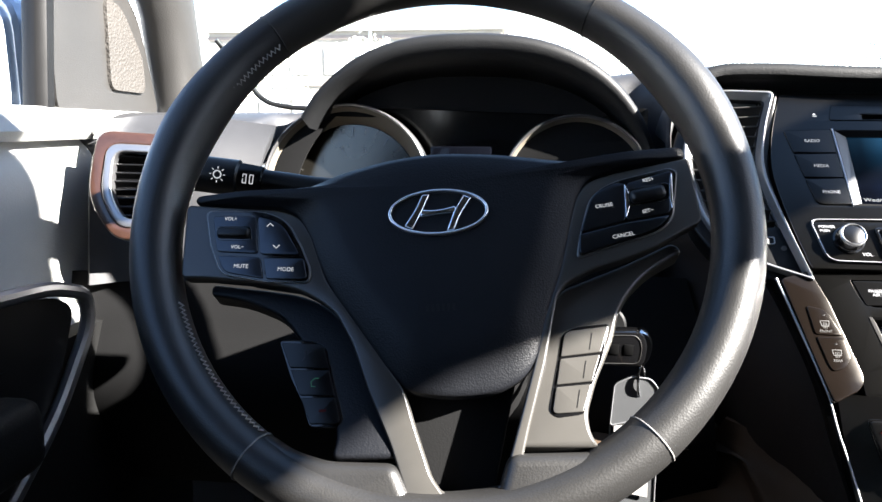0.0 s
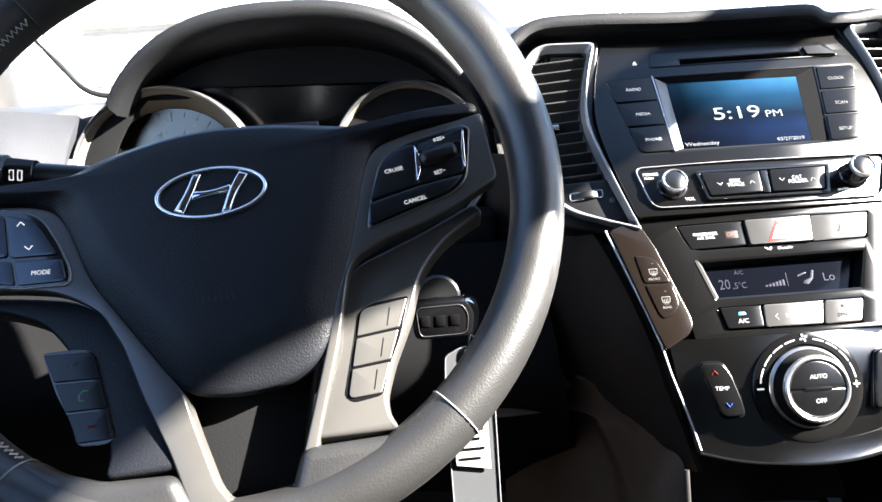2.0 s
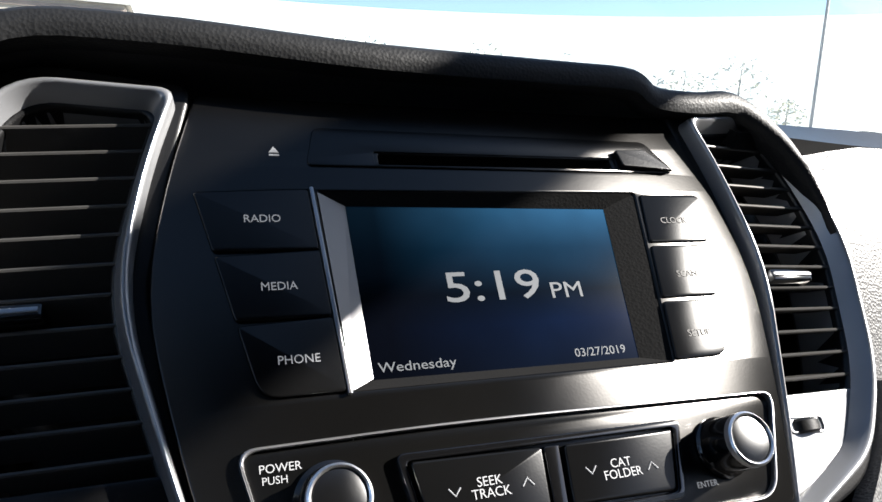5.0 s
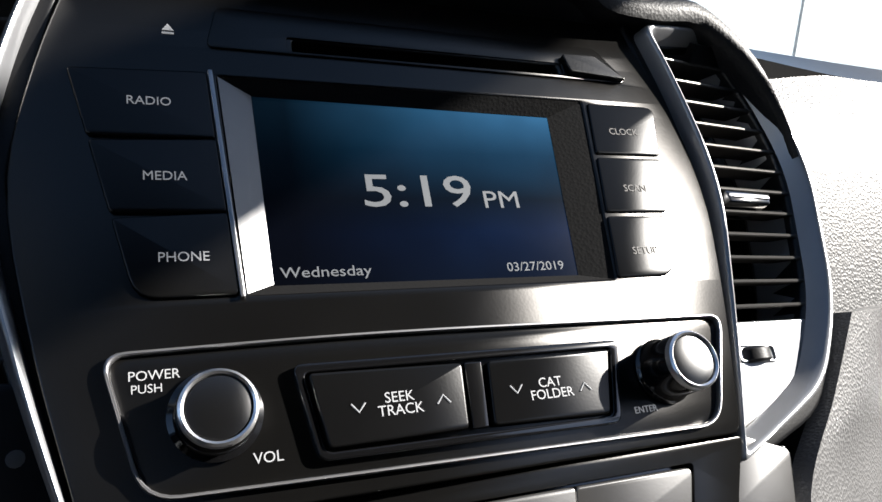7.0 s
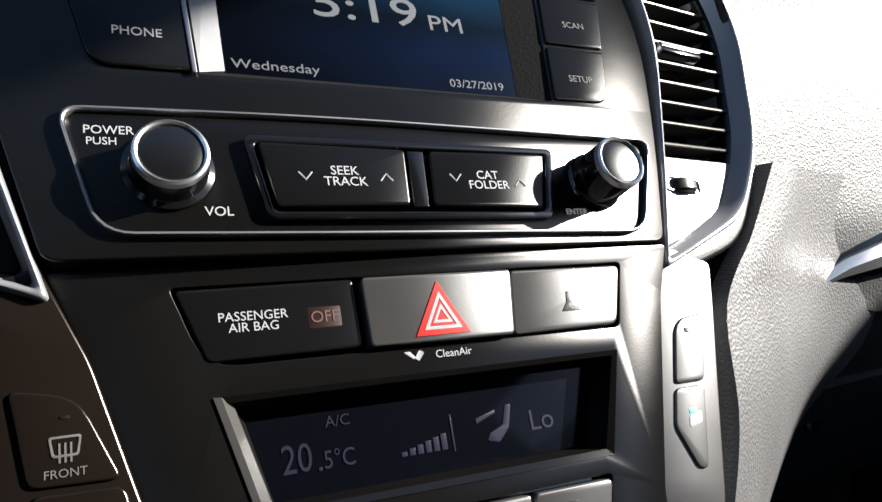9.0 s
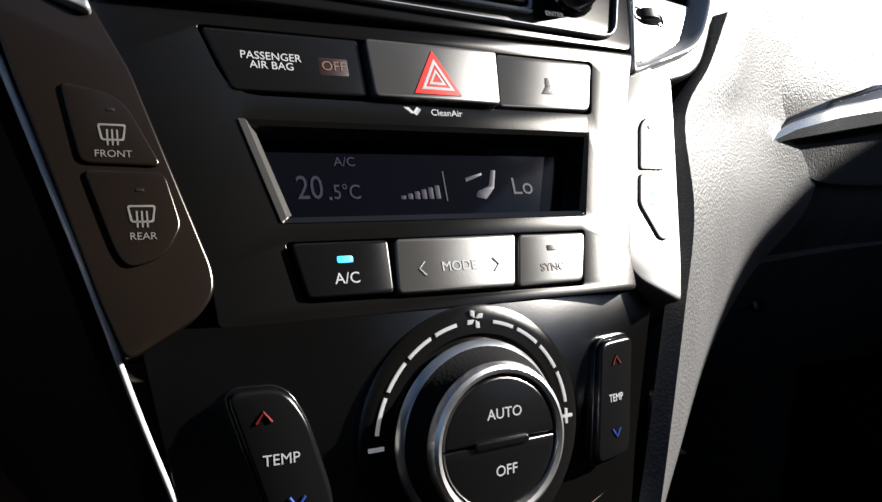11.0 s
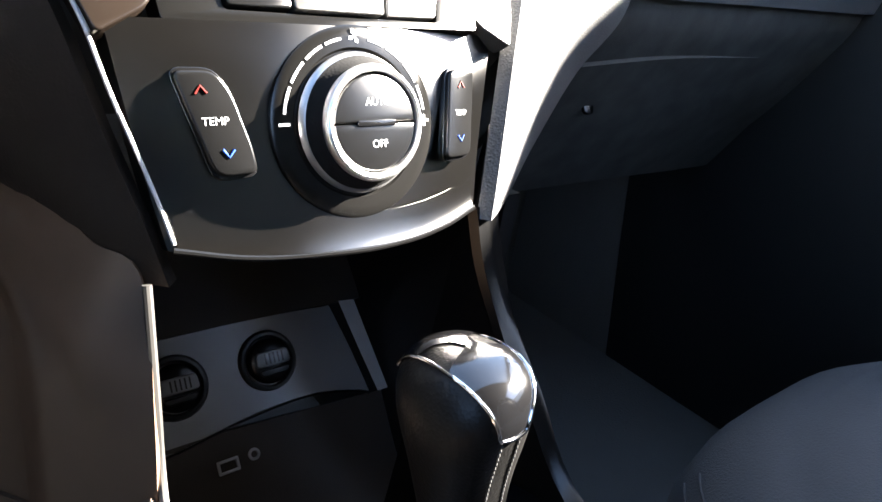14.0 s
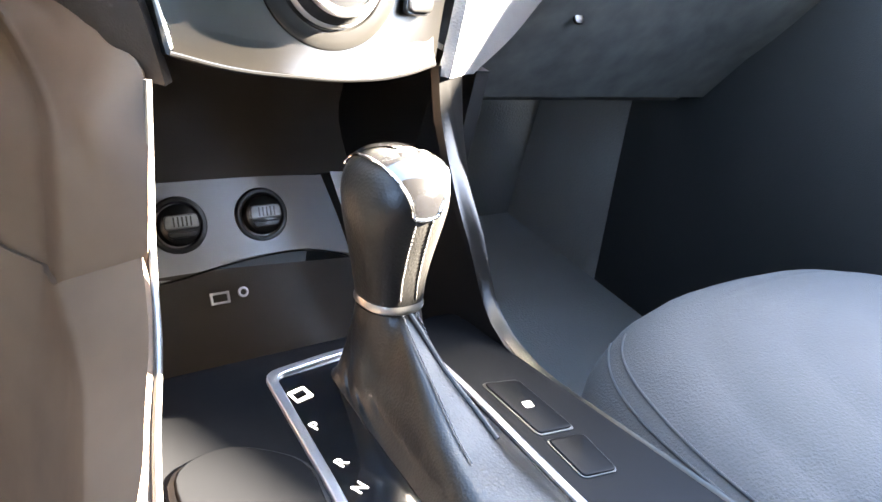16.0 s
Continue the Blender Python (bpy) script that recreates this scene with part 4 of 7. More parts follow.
# ---- side wings with the defroster and recirculation buttons ----
for sgn in (-1, 1):
    name, label = ("defroster_panel", "brown-grey side panel with two defroster buttons") if sgn < 0 else ("recirculation_panel", "grey side panel with two slim buttons, lightened for the sun on it")
    wing = thing(name, label, "control panel", UPPER)
    out = [(sgn * q[0], *q[1:]) for q in ((101, 160), (90, 135), (73.4, 78, 5), (73.4, 71.5, 5), (78, 65.5), (96, 55.5), (101.5, 72), (110.5, 105), (118.5, 134), (123, 152))]
    # mirrored panels: the right one takes the grey lightened for sun
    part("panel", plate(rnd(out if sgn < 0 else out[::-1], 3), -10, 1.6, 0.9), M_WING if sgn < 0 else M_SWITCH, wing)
    edge = [((sgn * u - (1.0 if sgn < 0 else 0.0)) / 1000, v / 1000, (w + 3.2 if sgn < 0 else w) / 1000) for u, v, w in ((125, 153, -4), (118, 131, -4), (109.6, 103, -4), (103.4, 82, -4), (98.6, 65, -4.4), (96.4, 57, -5))]
    part("silver_edge", tube(edge, 0.0010, smooth=True), M_EDGE, wing, "thin bright edge line")
    if sgn < 0:
        for pts, word, cu, cv in (([(-107.5, 130), (-93, 127, 6), (-84, 106.6), (-103.6, 107.2)], "FRONT", -95.8, 114.6), ([(-103.2, 105.6), (-83.6, 105), (-80.4, 90), (-85, 81.5, 5), (-94.5, 78.8, 5), (-97.2, 84)], "REAR", -90.1, 92)):
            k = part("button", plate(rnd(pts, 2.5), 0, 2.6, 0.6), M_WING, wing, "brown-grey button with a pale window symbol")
            part("lettering", words(word, 2.0, cu, cv - 4.9, 2.65), M_DIM, k)
            part("symbol", plate(rnd([(cu - 3.5, cv + 3.6), (cu + 3.5, cv + 3.6), (cu + 2.8, cv - 1.2), (cu - 2.8, cv - 1.2)], 0.8), 2.5, 2.8, 0.02, [rnd([(cu - 2.95, cv + 3.05), (cu + 2.95, cv + 3.05), (cu + 2.3, cv - 0.65), (cu - 2.3, cv - 0.65)], 0.5)]), M_DIM, k)
            for i in (-1.2, 0, 1.2):
                part("symbol_line", plate([(cu + i - 0.22, cv + 2.0), (cu + i + 0.22, cv + 2.0), (cu + i + 0.22, cv - 2.5), (cu + i - 0.22, cv - 2.5)], 2.5, 2.8, 0.02), M_DIM, k)
            part("indicator", plate(rnd([(cu - 1, cv + 8.2), (cu + 1, cv + 8.2), (cu + 1, cv + 7.4), (cu - 1, cv + 7.4)], 0.2), 2.5, 2.8, 0.02), M_BLACK, k)
    else:
        for pts, lit in (([(96.5, 128), (100, 131.5), (112, 133), (104, 109), (90.5, 109)], False), ([(90, 107.5), (103.5, 107.5), (96, 80), (92, 80.5), (86, 95)], True)):
            k = part("button", plate(rnd(pts, 2.0), 0, 2.4, 0.6), M_SWITCH, wing, "slim grey button, lightened for the sun on it")
            c = Vector((sum(p[0] for p in pts) / len(pts), sum(p[1] for p in pts) / len(pts)))
            part("indicator", plate(rnd([(c.x, c.y + 6), (c.x + 3, c.y + 6), (c.x + 3, c.y + 4.3), (c.x, c.y + 4.3)], 0.3), 2.2, 2.6, 0.02), M_CYAN if lit else M_BLACK, k)
            if lit:
                part("symbol", plate(rnd([(93, 98), (99, 99), (98, 95), (92, 94)], 1), 2.2, 2.55, 0.02), M_WHITE, k)

# ---- centre air vents ----


def vent(sgn):
    cs, sn = math.cos(radians(6)), math.sin(radians(6))
    nrm = Vector((1, 0, 0)).cross(V1)
    ux = Vector((sgn, 0, 0)) * cs - nrm * sn
    org = Vector((CX, 0.4885, 1.0)) + Vector((sgn * 0.112, 0, 0))
    m = basis(org, ux * sgn, V1)
    ob = thing("air_vent", "tall black slatted dashboard air vent in a satin silver frame", "air vent", m, "centre air vents")
    s = lambda pts: [(sgn * p[0], *p[1:]) for p in pts][::sgn]
    outer = s([(-3, 328, 6), (48, 334, 14), (66, 310, 14), (80, 270, 20), (66, 205, 20), (42, 172, 14), (12, 160, 14), (-14, 150, 3), (-1, 193, 20), (15, 255, 30), (6, 300, 20)])
    inner = s([(6, 322, 5), (45, 327, 10), (59, 305, 12), (71, 268, 18), (58, 209, 18), (37, 180, 10), (14, 168, 10), (-6, 160, 2), (6, 196, 20), (22, 255, 30), (13, 298, 18)])
    part("housing", plate(rnd(s([(-8, 334), (52, 346, 16), (74, 314, 16), (90, 270, 20), (74, 200, 20), (46, 163, 14), (-18, 143, 3), (-6, 193), (8, 255), (0, 300)]), 6), -30, -5, 2.0, [rnd(inner, 4)]), M_BLACK, ob)
    o, i_ = rnd(outer, 5, 6), rnd(inner, 5, 6)
    ring = lambda t, w: [((p[0] + (q[0] - p[0]) * t) / 1000, (p[1] + (q[1] - p[1]) * t) / 1000, w / 1000) for p, q in zip(o, i_)]
    part("silver_frame", loft([ring(-0.02, -6), ring(0.0, 1.6), ring(0.05, 2.5), ring(0.15, 3.0), ring(0.27, 2.8), ring(0.36, 1.9), ring(0.48, 0.2), ring(0.75, -4.5), ring(1.0, -9), ring(1.02, -28)], True, False), M_FRAME, ob, "satin silver surround", angle=50)
    part("back", plate(rnd(outer, 5), -42, -34, 0.5), M_PIANO, ob)
    for i in range(12):
        v = 206 + i * 10.2
        x0 = np.interp(v, [196, 255, 298, 322], [6, 22, 13, 6]) - 3
        x1 = np.interp(v, [180, 209, 268, 305, 327], [37, 58, 71, 59, 45]) + 3
        bm = box(min(sgn * x0, sgn * x1) / 1000, max(sgn * x0, sgn * x1) / 1000, -0.0008, 0.0008, -0.014, 0.0, 0.0005, 1)
        part("slat", bm, M_SLAT, ob, m=pose(0, v / 1000, -0.005, -22 if sgn < 0 else 12))
    sl = 0.050 if sgn < 0 else 0.036
    part("slider", box(sgn * sl - 0.013, sgn * sl + 0.013, -0.0028, 0.0028, -0.008, 0.005, 0.0012), M_PIANO, ob, "gloss black slider on a slat", m=pose(0, 0.2510, -0.006, -12))
    part("slider_edge", box(sgn * sl - 0.012, sgn * sl + 0.012, -0.001, 0.001, 0.004, 0.0058, 0.0004), M_SILVER, ob, m=pose(0, 0.2510, -0.006, -12))
    part("lower_plate", plate(rnd(s([(4, 200), (57, 200), (40, 176), (14, 166), (-7, 159)]), 4), -12, -5, 0.8), M_BLACK if sgn < 0 else M_FRAME, ob)
    a0, a1, b0 = (11, 36, 187) if sgn < 0 else (8, 27, 187)
    wheel_l = part("thumbwheel", lathe([(0, -3), (7, -3), (8, -2), (8, 2), (7, 3), (0, 3)], 40), M_BLACK, ob, "ribbed thumbwheel", m=pose(sgn * (a0 + a1) / 2000, b0 / 1000, -0.009, 90, 0, 0) @ Matrix.Diagonal((1.4 if sgn < 0 else 1.1, 1, 1, 1)))
    part("thumbwheel_rim", plate(rnd(s([(a0 - 1, b0 + 4.5), (a1 + 1, b0 + 3.5), (a1 + 1, b0 - 3.5), (a0 - 1, b0 - 2.5)]), 2), -5.5, -4.2, 0.3, [rnd(s([(a0, b0 + 3.6), (a1, b0 + 2.6), (a1, b0 - 2.6), (a0, b0 - 1.6)]), 1.5)]), M_SILVER, ob)
    if sgn < 0:
        part("open_mark", plate([(-44 + 3 * math.cos(k * 0.524), 193 + 3 * math.sin(k * 0.524)) for k in range(12)], -5.2, -4.8, 0.02, [[(-44 + 2.1 * math.cos(k * 0.524), 193 + 2.1 * math.sin(k * 0.524)) for k in range(12)]]), M_WHITE, ob)
        part("shut_mark", plate([(-4 + 2.2 * math.cos(k * 0.524), 181 + 2.2 * math.sin(k * 0.524)) for k in range(12)], -5.2, -4.8, 0.02), M_DIM, ob)
    return ob


vent(-1)
vent(1)

# ---- brow over the centre stack ----
brow = thing("dashboard_brow", "black soft brow overhanging the centre stack", "dashboard trim")


def brow_band(profile):
    """A band swept over the vents and the radio: profile rows are (outwards, towards the driver, backwards) in millimetres."""
    line = [(-199, 258, -10), (-199, 290, -6), (-191, 321, 1), (-164, 345, 7), (-120, 347, 10), (-40, 341, 12), (40, 340, 12), (76, 339, 12), (92, 335, 6), (116, 335, 4), (141, 336, 3), (166, 316, 0), (181, 290, -6), (185, 272, -9)]
    pts = smooth_line(line, 60)
    nrm = (UPPER.to_3x3() @ Vector((0, 0, 1))).normalized()
    rings = []
    for i, p in enumerate(pts):
        d = pts[min(i + 1, 59)] - pts[max(i - 1, 0)]
        o = UPPER.to_3x3() @ Vector((-d.y, d.x, 0)).normalized()
        base = UPPER @ (p / 1000)
        k = 0.12 + 0.88 * min(1.0, max(0.0, (p.y - 285) / 50))
        rings.append([tuple(base + (o * a * k + nrm * b + Vector((0, 1, -0.26)) * c * k) / 1000) for a, b, c in profile])
    return loft(rings)


part("lip", brow_band([(-6, -4, 0), (-7, 1, 0), (-4, 3.5, 0), (1, 4, 0), (4, 2, 0), (5, -2, 0), (4, -8, 4), (-4, -8, 4)]), M_HOOD, brow, angle=60)
part("pad", brow_band([(-4, -6, 2), (4.5, -1, 0), (7, -2, 4), (9, -4, 14), (8, 0, 60), (0, 0, 150), (-6, 0, 150), (-5, -8, 30)]), M_DASH, brow, angle=50)
part("front_face", plate(rnd([(-106, 320), (-60, 315), (50, 316), (74, 319), (82, 323), (82, 341), (-106, 345)], 3), 1.5, 17, 3.0, res=4), M_DASH, brow)

# ---- instrument cluster ----
cluster = thing("instrument_cluster", "deep black instrument cluster with two ringed gauges", "instrument cluster")


def hood_mesh():
    """The arched hood: an outer and an inner skin, swept from the lip to the dash."""
    def arch(y, k, z0, rise):
        out = []
        for i in range(33):
            t = math.pi * (0.185 + 0.815 * i / 32)
            c, s = math.cos(t), math.sin(t)
            out.append((-0.392 - 0.190 * k * math.copysign(abs(c) ** 0.8, c), y + 0.02 * c * c, z0 + rise * s ** 0.9))
        return out
    outer = [arch(0.90, 0.92, 1.15, 0.110), arch(0.80, 0.99, 1.15, 0.164), arch(0.72, 1.01, 1.15, 0.179), arch(0.68, 1.0, 1.15, 0.180), arch(0.668, 0.99, 1.15, 0.177), arch(0.666, 0.97, 1.15, 0.171)]
    inner = [arch(0.672, 0.945, 1.15, 0.158), arch(0.70, 0.93, 1.15, 0.152), arch(0.76, 0.92, 1.15, 0.142)]
    return loft(outer + inner, False, False)


part("hood", hood_mesh(), M_HOOD, cluster, "soft grained hood", angle=60)
part("back_panel", box(-0.565, -0.215, 0.735, 0.75, 1.06, 1.262), M_PIANO, cluster)


def gauge(x, z, r, label):
    g = part("gauge", lathe([(0, -30), (r * 0.80, -30), (r * 0.82, -33)], 64), M_GAUGE, cluster, label, m=pose(x, 0.685, z, 80))
    part("cup_wall", lathe([(r * 0.80, -32), (r * 0.82, -28), (r * 0.95, -1)], 64), M_CUP, g, "pale inner wall of the gauge")
    part("ring", lathe([(r * 0.945, -3), (r * 0.955, 2), (r * 0.97, 3.2), (r * 0.985, 2), (r * 1.0, -14)], 64), M_SILVER, g)
    for i in range(25):
        a = radians(225 - i * 11.25)
        big = i % 3 == 0
        ri, ro = r * (0.66 if big else 0.70), r * 0.76
        d, e = Vector((math.cos(a), math.sin(a))), Vector((-math.sin(a), math.cos(a))) * (0.6 if big else 0.35)
        part("tick", plate([tuple(d * ri - e), tuple(d * ro - e), tuple(d * ro + e), tuple(d * ri + e)], -30.5, -29.6, 0.02), M_SWITCH, g)
    part("needle", plate([(-1.2, -6), (1.2, -6), (0.4, r * 0.68), (-0.4, r * 0.68)], -27, -26, 0.1), M_RED, g, m=pose(0, 0, 0, 0, 0, 128))
    part("needle_cap", lathe([(6, -30), (6, -25.5), (5, -24.5), (0, -24.5)], 24), M_BLACK, g)
    return g


g1 = gauge(-0.513, 1.182, 87, "rev counter in a bright ring")
g2 = gauge(-0.286, 1.184, 74, "speedometer in a bright ring")
for word, a in (("20", 190), ("60", 130), ("100", 78), ("140", 30), ("180", -8), ("220", -38)):
    part("lettering", words(word, 5.5, 42 * math.cos(radians(a)), 42 * math.sin(radians(a)), -29.7), M_SWITCH, g2)
for i in range(9):
    a = 225 - i * 30
    part("lettering", words(str(i), 6.5, 46 * math.cos(radians(a)), 46 * math.sin(radians(a)), -29.7), M_SWITCH, g1)
ARCH = [(-178 * math.copysign(abs(math.cos(t)) ** 0.8, math.cos(t)), -33 + 146 * math.sin(t) ** 0.9) for t in [math.pi * k / 28 for k in range(29)]]
disc = lambda cx, cy, r: [(cx + r * math.cos(k * math.pi / 24), cy + r * math.sin(k * math.pi / 24)) for k in range(48)]
part("mask", plate(ARCH + [(178, -78), (-178, -78)], -12, -9, 0.2, [disc(-121, -1, 85), disc(106, 1, 72)]), M_MATT, cluster, "deep black mask round the gauges", m=pose(-0.392, 0.685, 1.183, 80))
part("lower_shroud", box(-0.60, -0.212, 0.640, 0.668, 1.085, 1.140, 0.008, 3), M_MATT, cluster, "matt black shroud below the gauges")
part("centre_display", box(-0.428, -0.368, 0.690, 0.696, 1.15, 1.225, 0.002), M_LCD, cluster)

# ---- steering wheel ----
WHEEL = basis((-0.386, 0.418, 1.192), (math.cos(radians(3)), math.sin(radians(3)), 0), (0, 0.5075, 0.8616)) @ pose(0, 0, 0, 0, 0, 5)
wheel = thing("steering_wheel", "black leather steering wheel with silver trimmed spokes", "steering wheel", WHEEL)
R_RIM, R_GRIP = 0.1767, 0.0160
RIM_AT = pose(0.0012, 0.0055, 0)


def rim_mesh(a0, a1, n, swell=0.0):
    rings = []
    for i in range(n + 1):
        a = a0 + (a1 - a0) * i / n
        c, s = math.cos(a), math.sin(a)
        thumb = 0.0022 * (math.exp(-((math.degrees(a) % 360 - 25) / 14) ** 2) + math.exp(-((math.degrees(a) % 360 - 155) / 14) ** 2))
        g = R_GRIP + thumb + swell
        rings.append([((R_RIM + g * 0.94 * math.cos(t)) * c, (R_RIM + g * 0.94 * math.cos(t)) * s, -0.006 + g * 1.08 * math.sin(t)) for t in [2 * math.pi * k / 20 for k in range(20)]])
    return rings


def closed_loft(rings):
    return loft(rings + [rings[0]], True, False)


bm = closed_loft(rim_mesh(0, 2 * math.pi, 120)[:-1])
bmesh.ops.remove_doubles(bm, verts=bm.verts[:], dist=1e-6)
rim = part("rim", bm, M_LEATHER, wheel, "black grained leather rim", angle=80, m=RIM_AT)
for a in (52, 128, 232, 308):
    part("seam", tube([((R_RIM + R_GRIP * 0.955 * math.cos(t)) * math.cos(radians(a)), (R_RIM + R_GRIP * 0.955 * math.cos(t)) * math.sin(radians(a)), -0.006 + R_GRIP * 1.09 * math.sin(t)) for t in [2 * math.pi * k / 24 for k in range(24)]], 0.0005, True), M_BLACK if a < 180 else M_THREAD, rim)


def stitches(a0, a1, count):
    """Zigzag lacing on the inner side of the rim."""
    pts = []
    for i in range(count):
        a = radians(a0 + (a1 - a0) * i / (count - 1))
        t = math.pi + (0.10 if i % 2 else -0.10) - 0.40
        r = R_RIM + R_GRIP * 0.97 * math.cos(t)
        pts.append((r * math.cos(a), r * math.sin(a), -0.006 + R_GRIP * 1.1 * math.sin(t)))
    return tube(pts, 0.0006, res=1)


for a0, a1 in ((129, 166), (198, 231)):
    part("stitching", stitches(a0, a1, 60), M_STITCH, rim, "pale lacing stitches")


def pl3(points, z0, z1, bev=3.0, r=6, res=3):
    return plate(rnd(points, r, 5), z0, z1, bev, res=res)


mir = lambda pts: [(-p[0], *p[1:]) for p in pts][::-1]
# bezels with the V trim, lower covers, leather base, airbag pad
BEZR = [(153, 30), (146, 28.5), (110, 22.8), (91, 17.9, 8), (83, 7.5, 10), (76.8, -12), (70.2, -36), (58.2, -65.5), (50.8, -90), (40, -122), (29.5, -152), (21, -160), (22, -174), (30, -170), (36.5, -154), (45, -126), (57, -90), (66.5, -53, 5), (72, -45.5, 8), (89, -37.5), (109, -32.5), (127, -26), (143, -17.5), (155, -12)]
BEZL = [(-155, -29), (-139, -30), (-106, -35), (-85, -39.5, 8), (-71, -47.5, 8), (-61, -56), (-51, -75), (-42.5, -101), (-30.5, -131), (-23, -155), (-20, -174), (2, -174), (-1, -160), (-8.6, -149), (-16.5, -123), (-22.5, -101.5), (-28.8, -92), (-44.6, -68.5), (-66.6, -36.5), (-76.2, -7.5), (-83.6, 5.2, 10), (-95, 10.8, 8), (-146, 17.5), (-155, 19)]
for pts in (BEZR[::-1], BEZL[::-1]):
    part("spoke_bezel", pl3(pts, -11, 1.2, 1.6, 4), M_GUN, wheel, "gunmetal switch bezel running down into the V trim")
part("trim_bridge", pl3([(-22, -157), (-9, -152), (3, -160), (20, -160), (31, -153), (37, -158), (34, -180), (-24, -180)], -12, 0.8, 1.8, 4), M_GUN, wheel, "satin foot that joins the V trim")
LEAN = pose(0, -0.070, -0.0095, -8)
COVER = [(60, 10), (66, 20, 4), (72, 25.5, 8), (109, 39), (141, 53), (146, 46), (121, 33, 20), (103.5, 13, 12), (96.5, -8), (83.5, -33), (77, -50, 6), (78, -61, 8), (82, -68), (36, -66), (44, -52), (56, -20)]
COVERL = [(-142, 42), (-106, 35.5), (-85, 31, 8), (-71, 24, 8), (-61, 15), (-50, -4), (-41, -31), (-29, -62), (-27, -69), (-63, -68), (-60, -58), (-61, -48, 8), (-66, -28), (-84, 2), (-96, 18, 16), (-121, 30, 14), (-142, 34)]
# sun and shade put into the paint: pale right cover, dark left one
for pts, side in ((COVER, 1), (COVERL[::-1], -1)):
    part("lower_spoke", pl3(pts, -16, 0, 2.5, 5), M_GUN if side > 0 else M_PAD, wheel, "lower spoke cover, painted pale for sun on the right, dark for shade on the left", m=LEAN)
BASER = [(33, -138.5), (81, -139.5, 4), (92, -134, 8), (104, -126), (112, -140), (70, -172), (30, -182), (22, -168)]
BASEL = [(-116, -134), (-100, -121), (-86, -131, 8), (-64, -138.5, 6), (-27, -141), (-19, -160), (-20, -182), (-70, -172)]
for pts in (BASER[::-1], BASEL[::-1]):
    part("leather_base", pl3(pts, -20, 5.5, 7, 6, 5), M_LEATHER, wheel, "leather fairing between lower spoke and rim")


def airbag_mesh():
    """The centre pad with its two upper wings: a flat face between sloping flanks."""
    outline = rnd([(-150, 24), (-112, 23), (-80, 24.5, 20), (-61, 33, 20), (-29, 41, 30), (2, 43.5, 40), (43, 39.5, 40), (77, 32.5, 30), (107, 29, 20), (150, 37.5), (152, 30.5), (110, 24.6, 8), (91.5, 19.7, 10), (84.6, 8.6, 12), (78.6, -11.5, 20), (72, -35.4, 20), (60, -65, 20), (52.4, -89, 16), (44, -99, 14), (29, -106, 12), (5, -108, 20), (-20, -104, 12), (-30.4, -92.5, 14), (-46.4, -69, 16), (-68.4, -36.2, 20), (-78, -7, 14), (-85.5, 6.8, 12), (-96, 12.8, 8), (-150, 19.5)], 4, 6)
    rings = []
    c = Vector((0, 18))
    for k, h in ((1.0, -10), (1.0, -0.6), (0.992, 0.8), (0.97, 2.0), (0.84, 6.2), (0.79, 7.5), (0.74, 8.1), (0.5, 8.9), (0.25, 9.3), (0.02, 9.4)):
        rings.append([((c.x + (p[0] - c.x) * k) / 1000, (c.y + (p[1] - c.y) * k) / 1000, h / 1000) for p in outline])
    return loft(rings)


pad = part("airbag_pad", airbag_mesh(), M_PAD, wheel, "black grained airbag cover with upper wings", angle=60)
for dx in (-4, 0):
    part("airbag_mark", plate([(dx - 0.3, -36), (dx + 0.3, -36), (dx + 0.3, -40), (dx - 0.3, -40)], 8.0, 8.9, 0.02), M_BLACK, pad)
for i in range(6):
    part("airbag_mark", plate([(-8 + i * 3, -56), (-6.5 + i * 3, -56), (-6.5 + i * 3, -60), (-8 + i * 3, -60)], 7.6, 8.6, 0.02), M_BLACK, pad)


def ellipse(a, b, n=48, shear=0.0, c=(0, 0)):
    return [(c[0] + a * math.cos(2 * math.pi * k / n), c[1] + b * math.sin(2 * math.pi * k / n)) for k in range(n)]


EM = (1, -0.5)
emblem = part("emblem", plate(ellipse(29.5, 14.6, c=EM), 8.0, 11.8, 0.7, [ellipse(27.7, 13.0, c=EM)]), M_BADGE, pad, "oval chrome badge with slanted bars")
part("emblem_bar", plate(rnd([(-19.5, -8.2, 1.2), (-14.2, -10.6, 1.2), (-9.2, -2, 5), (-3.2, 11.4, 1.5), (-8.2, 11.8, 1.5), (-13.2, 1, 5)], 1.2), 8.0, 11.4, 1.4, res=3), M_CHROME, emblem)
part("emblem_bar", plate(rnd([(5.2, -12.8, 1.5), (10.2, -12.4, 1.5), (14.6, -2, 5), (21.5, 7.6, 1.2), (16.2, 10, 1.2), (10.6, 1, 5)], 1.2), 8.0, 11.4, 1.4, res=3), M_CHROME, emblem)
part("emblem_bar", plate(rnd([(-10.5, 2.0, 1), (0, 0.9, 6), (11.2, 3.2, 1), (12.2, -2.0, 1), (2, -1.4, 6), (-9.5, -3.2, 1)], 1.2), 8.0, 11.0, 1.2, res=3), M_CHROME, emblem)

